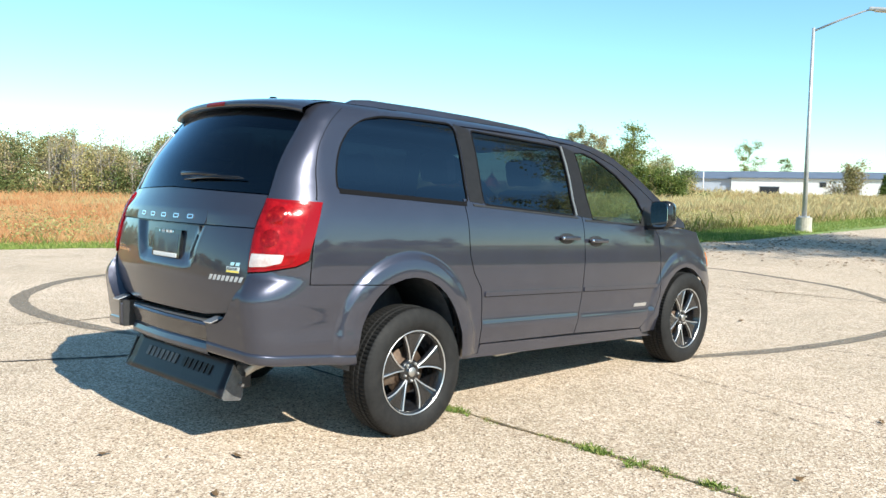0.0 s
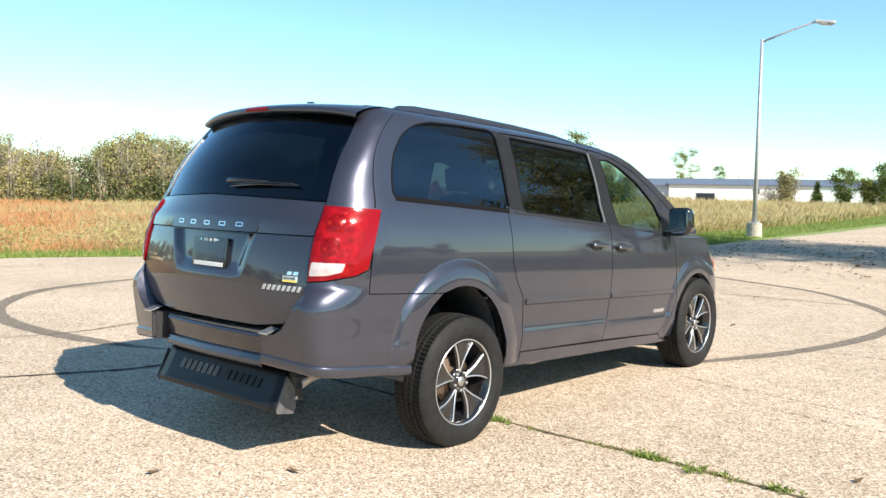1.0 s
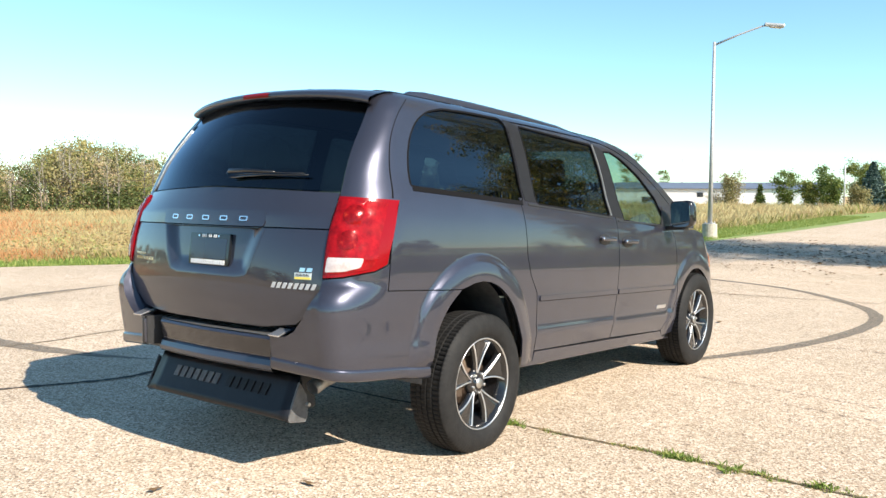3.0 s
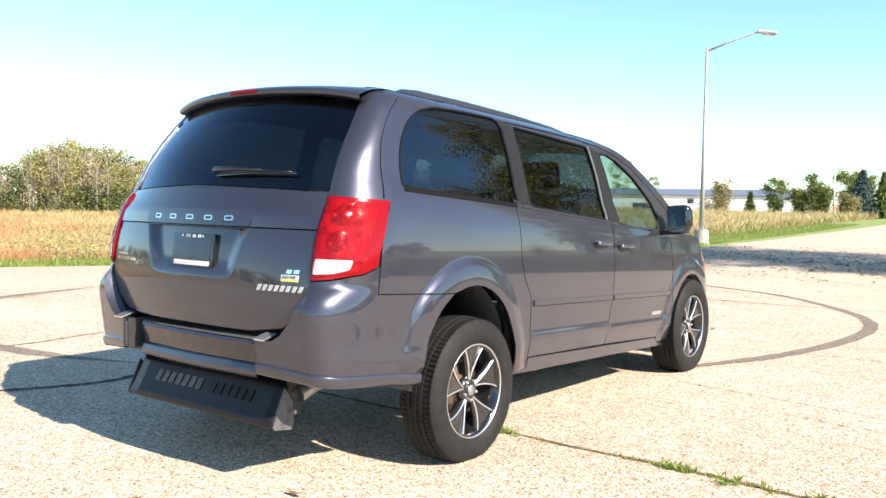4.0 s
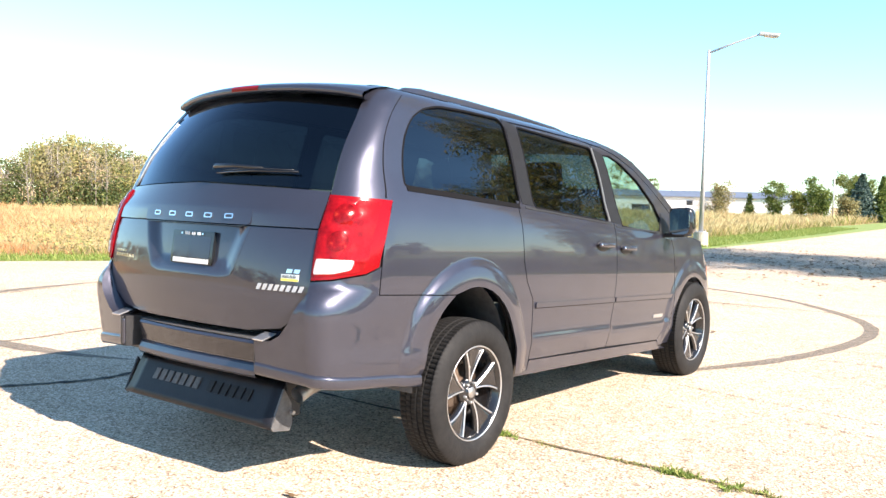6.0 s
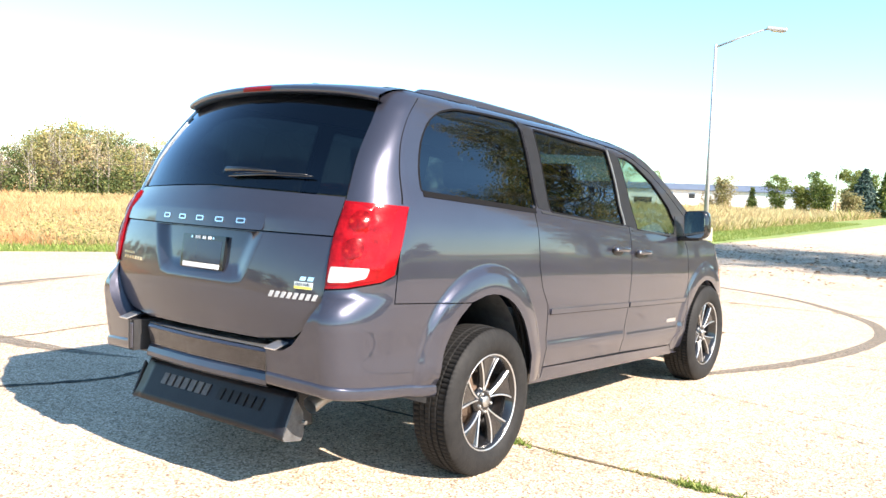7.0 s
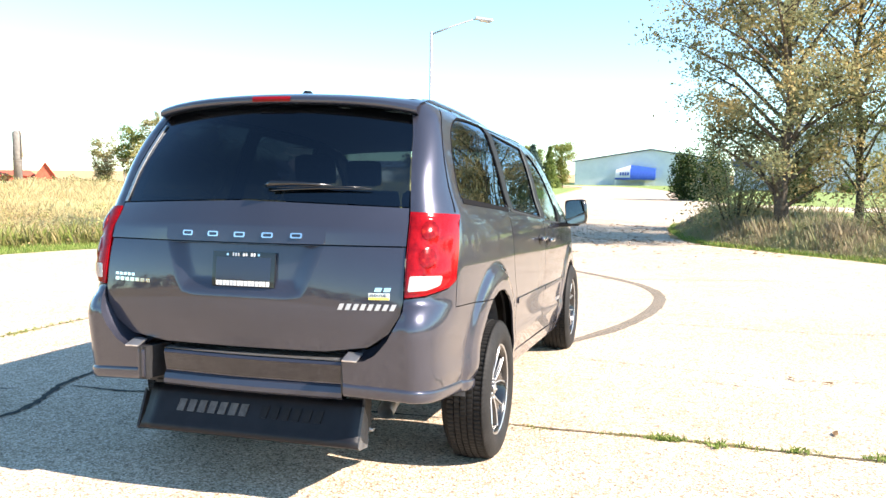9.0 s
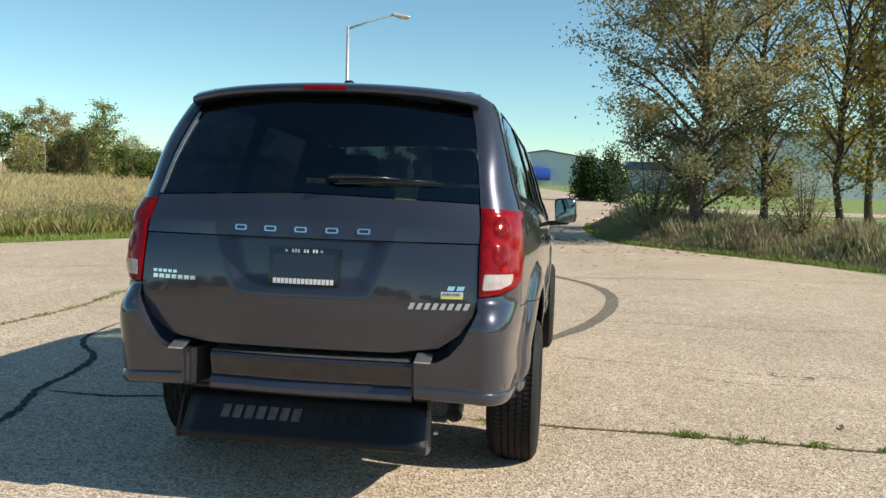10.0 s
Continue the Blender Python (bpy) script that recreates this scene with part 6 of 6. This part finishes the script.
for _ in range(900):
    x = rng.uniform(0.55, 5.0)
    y = float(np.interp(x, [0.6, 1.24, 1.9, 2.56, 4.0, 8.0], [0.56, 0.53, 0.55, 0.51, 0.48, 0.42])) + rng.gauss(0, 0.014)
    if noise.noise((x * 3.1, 0.3, 0)) > rng.uniform(-0.15, 0.4):
        tufts(*((wv, wf) if rng.random() < 0.55 else (mv, mf)), x, y, 0.0, rng.uniform(0.006, 0.02), 0.005, 5, rng, 1.5)
for _ in range(420):
    y = rng.uniform(1.2, 5.2)
    x = float(np.interp(y, [0.9, 2.2, 2.9, 3.7, 5.4], [-4.2, -4.13, -4.08, -4.06, -4.3])) + rng.gauss(0, 0.03)
    if noise.noise((y * 2.3, 5.1, 0)) + 0.1 > rng.uniform(-0.3, 0.5):
        tufts(*((wv, wf) if rng.random() < 0.6 else (mv, mf)), x, y, 0.0, rng.uniform(0.01, 0.04), 0.007, 5, rng, 1.2)
for _ in range(700):
    x = rng.uniform(0.62, 4.6)
    tufts(mv, mf, x, float(np.interp(x, [0.6, 1.24, 1.9, 2.56, 4.0, 8.0], [0.56, 0.53, 0.55, 0.51, 0.48, 0.42])) + rng.gauss(0, 0.011), 0.0, rng.uniform(0.003, 0.010), 0.005, 4, rng, 1.8)
for cx, r, n in ((1.89, 0.045, 60), (2.62, 0.05, 24), (0.80, 0.07, 36), (2.2, 0.1, 24), (3.05, 0.07, 24)):
    for _ in range(n):
        tufts(wv, wf, cx + rng.gauss(0, r), 0.53 + rng.gauss(0, r * 0.4), 0.0, rng.uniform(0.012, 0.045), 0.007, 6, rng, 1.3)
tagged(part("joint_weeds", mesh_of("joint_weeds", wv, wf, BLADES)), "green weeds growing in the slab joints", "weeds", kind="stuff")
tagged(part("joint_moss", mesh_of("joint_moss", mv, mf, FORBS)), "dry brown and olive growth in the slab joints", "weeds", kind="stuff")
SCUFF = textured("brown_scuff", [(0.35, (0.13, 0.095, 0.065)), (0.65, (0.26, 0.20, 0.15))], 18, 0.9, 8)
worn(SCUFF, 26.0, 0.46, 0.72, 0.0)
for n, (pts, w) in enumerate((([(1.0, 2.62), (1.3, 2.55), (1.7, 2.49), (2.1, 2.45), (2.45, 2.37), (2.8, 2.33), (3.2, 2.4), (3.6, 2.42)], 0.05), ([(1.9, 2.1), (2.5, 2.02), (3.1, 2.08)], 0.04), ([(0.9, 4.4), (1.9, 4.55), (3.1, 4.5), (4.2, 4.7)], 0.06))):
    tagged(ribbon("scuff_mark", pts, w, 0.0035, SCUFF, 60 + n, 0.5, 14), "faint brown scuff line on the concrete", "scuff mark", "scuff marks", kind="structure")
DRY = textured("dry_leaf", [(0.3, (0.10, 0.055, 0.025)), (0.7, (0.24, 0.15, 0.07))], 30, 0.9)


def fallen(at, size, turn, seed):
    rng = random.Random(seed)
    v = [(0, 0, 0.012)]
    n = 9
    for k in range(n):
        a = k * math.tau / n
        r = size * (0.5 + 0.5 * abs(math.cos(a))) * rng.uniform(0.7, 1.15)
        v.append((r * math.cos(a), 0.55 * r * math.sin(a), 0.004 + rng.uniform(0, 0.016)))
    ob = part("fallen_leaf", mesh_of("fallen_leaf", v, [(0, 1 + k, 1 + (k + 1) % n) for k in range(n)], DRY, True))
    ob.location, ob.rotation_euler = (*at, 0.002), (0, 0, turn)
    tagged(ob, "curled dry brown leaf lying on the concrete", "leaf", "fallen leaves")


for n, (x, y) in enumerate(((0.69, -0.99), (2.86, 0.95), (-2.13, 12.33), (-0.3, 9.89), (-0.53, 7.14), (-0.51, 8.06), (0.2, -1.5), (1.1, -1.35))):
    fallen((x, y), 0.048, n * 1.3, n)
for n in range(46):
    fallen((rng.uniform(-7, 5.5), rng.uniform(2, 15) if n % 3 else rng.uniform(8, 13.5)), rng.uniform(0.03, 0.06), rng.uniform(0, 6), 100 + n)


lv, lf = [], []
for _ in range(2600):
    x, y = rng.uniform(-6.5, 4.0), rng.choice((rng.gauss(16.5, 1.6), rng.gauss(19.5, 1.6), rng.uniform(12, 24)))
    if inside(x, y, PAVED) and noise.noise((x * 0.5, y * 0.8, 7)) > rng.uniform(-0.5, 0.4):
        a, r = rng.uniform(0, math.tau), rng.uniform(0.03, 0.075)
        i = len(lv)
        lv += [(x + r * math.cos(a + k * math.pi / 2) * (1 if k % 2 else 0.55), y + r * math.sin(a + k * math.pi / 2) * (1 if k % 2 else 0.55), 0.006 + rng.uniform(0, 0.03)) for k in range(4)]
        lf += [(i, i + 1, i + 2), (i, i + 2, i + 3)]
tagged(part("leaf_litter", mesh_of("leaf_litter", lv, lf, DRY)), "dry brown leaf litter strewn over the shaded road", "leaves", kind="stuff")

# ---- lamps, poles, buildings ----
def street_lamp(at, height, arm, way, label, group, base=True):
    """A tapered steel pole on a concrete plinth, with one arm and a flat lamp head."""
    t = thing("street_lamp", (at[0], at[1], -0.05), label, "street lamp", group)
    v, f = [], []
    if base:
        tube(v, f, [(0, 0, 0), (0, 0, 0.50)], [0.25, 0.24], 20)
        part("plinth", mesh_of("plinth", v, f, PLINTH), None, t, "round concrete plinth")
        part("base_plate", boxes((-0.14, 0.14, -0.14, 0.14, 0.5, 0.53), bevel=0.006), GALV, t)
        for x in (-0.11, 0.11):
            for y in (-0.11, 0.11):
                bar("anchor_bolt", [(x, y, 0.53), (x, y, 0.58)], 0.014, GALV, t, 6)
    bar("pole", [(0, 0, 0.5 if base else 0), (0, 0, height * 0.5), (0, 0, height)], [0.078, 0.062, 0.044], GALV, t, 14)
    c, s = math.cos(way), math.sin(way)
    bar("arm", [(0, 0, height - 0.1), (c * arm * 0.45, s * arm * 0.45, height + 0.21), (c * arm * 0.88, s * arm * 0.88, height + 0.46), (c * arm, s * arm, height + 0.5)], [0.036, 0.032, 0.028, 0.026], GALV, t, 8)
    bm = boxes((-0.12, 0.50, -0.13, 0.13, -0.05, 0.06), bevel=0.045)
    for q in bm.verts:
        q.co.y *= 1 - 0.35 * (q.co.x < 0)
    bmesh.ops.transform(bm, matrix=pose(c * arm, s * arm, height + 0.5, 0, 7, math.degrees(way)), verts=bm.verts[:])
    head = part("lamp_head", bm, GALV, t, "grey cobra-head lantern")
    bm = boxes((0.05, 0.42, -0.10, 0.10, -0.075, -0.045), bevel=0.02)
    bmesh.ops.transform(bm, matrix=pose(c * arm, s * arm, height + 0.5, 0, 7, math.degrees(way)), verts=bm.verts[:])
    part("lens", bm, LENS, head)
    return t


street_lamp((-6.98, 23.95), 6.47, 1.66, math.atan2(0.9, 1.75), "tall galvanised street lamp on a round concrete plinth", "street lamps")
street_lamp((-56.0, 72.0), 2.6, 1.6, 0.0, "pale street lamp standing far off beyond the field", "street lamps", False)


def post(name, at, h, r, material, label, category):
    v, f = [], []
    tube(v, f, [(0, 0, -0.06), (0, 0, h)], [r, r * 0.8], 8)
    ob = part(name, mesh_of(name, v, f, material, True))
    ob.location = (*at, 0)
    return tagged(ob, label, category)


def utility_pole(at, h, label):
    t = thing("utility_pole", (*at, -0.06), label, "utility pole", "utility poles")
    bar("pole", [(0, 0, 0), (0, 0, h)], [0.13, 0.09], BARK, t, 8)
    part("crossarm", boxes((-0.9, 0.9, -0.06, 0.06, h - 0.5, h - 0.36)), BARK, t)
    for x in (-0.8, -0.3, 0.3, 0.8):
        bar("insulator", [(x, 0, h - 0.36), (x, 0, h - 0.22)], 0.04, PLINTH, t, 6)


post("marker_pole", (-17.4, 85.8), 4.6, 0.08, GALV, "pale slender pole beyond the field", "pole")
utility_pole((-60.0, 92.0), 4.6, "weathered wooden utility pole before the woods")


utility_pole((-46.0, 30.5), 2.7, "slim wooden utility pole at the edge of the woods")
line = thing("power_line", (-46.0, 30.5, 2.3), "thin dark power lines along the edge of the woods", "power line")
for dx, dz in ((-0.5, 0.0), (0.0, 0.12), (0.5, 0.0), (0.2, -0.35)):
    bar("wire", [(dx - 9.5 * k, -17.5 * k, dz - 0.25 * (1 - (abs(k) * 2 - 1) ** 2)) for k in (-1, -0.75, -0.5, -0.25, 0, 0.25, 0.5, 0.75, 1)], 0.012, BARK, line, 4)


def shed(name, centre, turn, length, depth, eave, ridge, wall, roof, label, openings=(), group="far buildings"):
    """A low building with a pitched roof, siding ribs, and doors or windows set into its long front."""
    t = thing(name, (*centre, -0.06), label, "building", group)
    t.rotation_euler = (0, 0, radians(turn))
    l, d = length / 2, depth / 2
    bm = bmesh.new()
    prof = [(-d, 0), (-d, eave), (0, ridge), (d, eave), (d, 0)]
    a, b = [bm.verts.new((-l, y, z)) for y, z in prof], [bm.verts.new((l, y, z)) for y, z in prof]
    bm.faces.new(a[::-1]), bm.faces.new(b)
    for i in (0, 3):
        bm.faces.new((a[i], a[i + 1], b[i + 1], b[i]))
    bmesh.ops.recalc_face_normals(bm, faces=bm.faces[:])
    part("wall", bm, wall, t)
    bm = bmesh.new()
    for s in (-1, 1):
        o = 0.35
        k = (ridge - eave) / d
        q = [(-l - o, s * (d + o), eave - k * o + 0.06), (l + o, s * (d + o), eave - k * o + 0.06), (l + o, 0, ridge + 0.06), (-l - o, 0, ridge + 0.06)]
        lo = [bm.verts.new(p) for p in q]
        hi = [bm.verts.new((p[0], p[1], p[2] + 0.14)) for p in q]
        for f in (hi, lo[::-1], *[(lo[i], lo[(i + 1) % 4], hi[(i + 1) % 4], hi[i]) for i in range(4)]):
            bm.faces.new(f)
    bmesh.ops.recalc_face_normals(bm, faces=bm.faces[:])
    part("roof", bm, roof, t)
    for x, w, z0, z1, mat, nm in openings:
        op = part(nm, boxes((x - w / 2, x + w / 2, -d - 0.05, -d + 0.02, z0, z1)), mat, t)
        part("frame", boxes((x - w / 2 - 0.08, x + w / 2 + 0.08, -d - 0.08, -d - 0.052, z1, z1 + 0.1)), ROOFING, op)
    ribs = []
    for k in range(int(length / 2.4)):
        x = -l + 1.2 + k * 2.4
        box_me = boxes((x - 0.03, x + 0.03, -d - 0.03, -d, 0.1, eave - 0.1))
        part("siding_rib", box_me, wall, t)
    return t


DARK_GLASS = shader("dark_window", (0.03, 0.035, 0.045), 0.15)
shed("long_building", (-50.8, 144.0), 22, 36, 16, 2.5, 3.55, WHITE_WALL, ROOFING, "long low white building with a blue-grey roof", [(-12, 3.0, 0.0, 1.1, DARK_GLASS, "door"), (-4, 1.0, 1.2, 1.9, DARK_GLASS, "window")])
shed("gabled_building", (-71.0, 136.3), 22, 9.0, 16, 2.3, 3.5, BLUE_WALL, ROOFING, "grey gabled end building beside the long one")
shed("white_shop_building", (-4.8, 138.6), 90, 26, 22.4, 3.5, 5.3, SHOP_WALL, ROOFING, "pale metal building with a low gable")
shed("metal_warehouse", (29.0, 98.0), 0, 34, 18, 6.6, 7.4, SHOP_WALL, ROOFING, "tall pale blue-grey metal warehouse behind the trees", [(8.0, 1.6, 0.0, 4.4, WHITE_WALL, "door"), (-8, 3, 0.0, 2.6, DARK_GLASS, "door")])
shed("white_outbuilding", (8.3, 97.0), 0, 4.6, 4, 2.6, 3.3, WHITE_WALL, ROOFING, "small sunlit white outbuilding behind the trees")
BLUE_PAINT = textured("blue_awning", [(0.3, (0.01, 0.05, 0.28)), (0.7, (0.02, 0.08, 0.38))], 3, 0.5)


def awning(at):
    """An entrance awning on a gable wall: a bowed blue cover with a white end panel and a blue valance, on two posts."""
    t = thing("entrance_awning", (*at, 0.6), "blue and white entrance awning on the pale building", "awning")
    for name, x0, x1, mat in (("cover", -0.7, 2.9, BLUE_PAINT), ("end_panel", -2.9, -0.7, WHITE_WALL)):
        v = []
        for x in (x0, x1):
            for k in range(9):
                a = math.pi / 2 * k / 8
                s = 0.75 if x == 2.9 else 0.62 if x == -2.9 else 1
                v.append((x, -2.0 * s * math.cos(a), 0.5 + 1.9 * s * math.sin(a)))
        v += [(x0, 0, 0.5), (x1, 0, 0.5)]
        f = [(k, 9 + k, 10 + k, k + 1) for k in range(8)] + [(18, *range(8, -1, -1)), (19, *range(9, 18))]
        part(name, mesh_of(name, v, f, mat), None, t)
    part("valance", boxes((-2.9, 2.9, -2.03, -1.97, 0.22, 0.5)), BLUE_PAINT, t)
    for k in range(4):
        part("print_bar", boxes((-2.2 + k * 0.36, -1.95 + k * 0.36, -1.98, -1.9, 0.85, 1.3)), BLUE_PAINT, t)
    for x in (-2.8, 2.8):
        part("post", boxes((x - 0.06, x + 0.06, -1.98, -1.86, -0.66, 0.22)), WHITE_WALL, t)


awning((-6.9, 125.5))
for x, w, h in ((12.5, 3.2, 1.5), (16.5, 3.4, 1.6), (20.5, 3.0, 1.4)):
    bush("dark_shrub", (x, 87.5), w, h, 2600, GREENERY, int(x * 3), "clipped dark green shrub at the warehouse wall", 0.16, "shrubs at the warehouse")
post("mast", (-70.0, 171.4), 9.2, 0.14, GALV, "slim grey mast behind the long building", "mast")
post("flagpole", (-63.0, 118.0), 3.3, 0.09, WHITE_WALL, "short white flagpole before the grey building", "flagpole")

RED_BARN = textured("red_barn_paint", [(0.3, (0.38, 0.07, 0.04)), (0.7, (0.5, 0.12, 0.07))], 2, 0.8)
shed("red_barn", (-93.0, 94.0), 60, 6.5, 5, 0.7, 1.3, RED_BARN, RED_BARN, "low faded red barn at the far farm", group="farm buildings")
shed("red_barn", (-87.0, 95.5), 130, 2.2, 2.4, 0.7, 2.5, RED_BARN, RED_BARN, "small steep-roofed red barn at the far farm", group="farm buildings")
v, f = [], []
tube(v, f, [(0, 0, -0.06), (0, 0, 6.6), (0, 0, 6.9)], [0.6, 0.6, 0.42], 20)
silo = tagged(part("silo", mesh_of("silo", v, f, textured("weathered_silo", [(0.3, (0.15, 0.14, 0.13)), (0.7, (0.26, 0.245, 0.225))], 3, 0.9), True)), "weathered grey concrete farm silo", "silo")
silo.location = (-88.5, 92.0, 0)
bar("silo_chute", [(0.82, 0, 3.2), (0.8, 0, 6.4), (0.35, 0, 7.3)], 0.13, PLINTH, silo, 8)
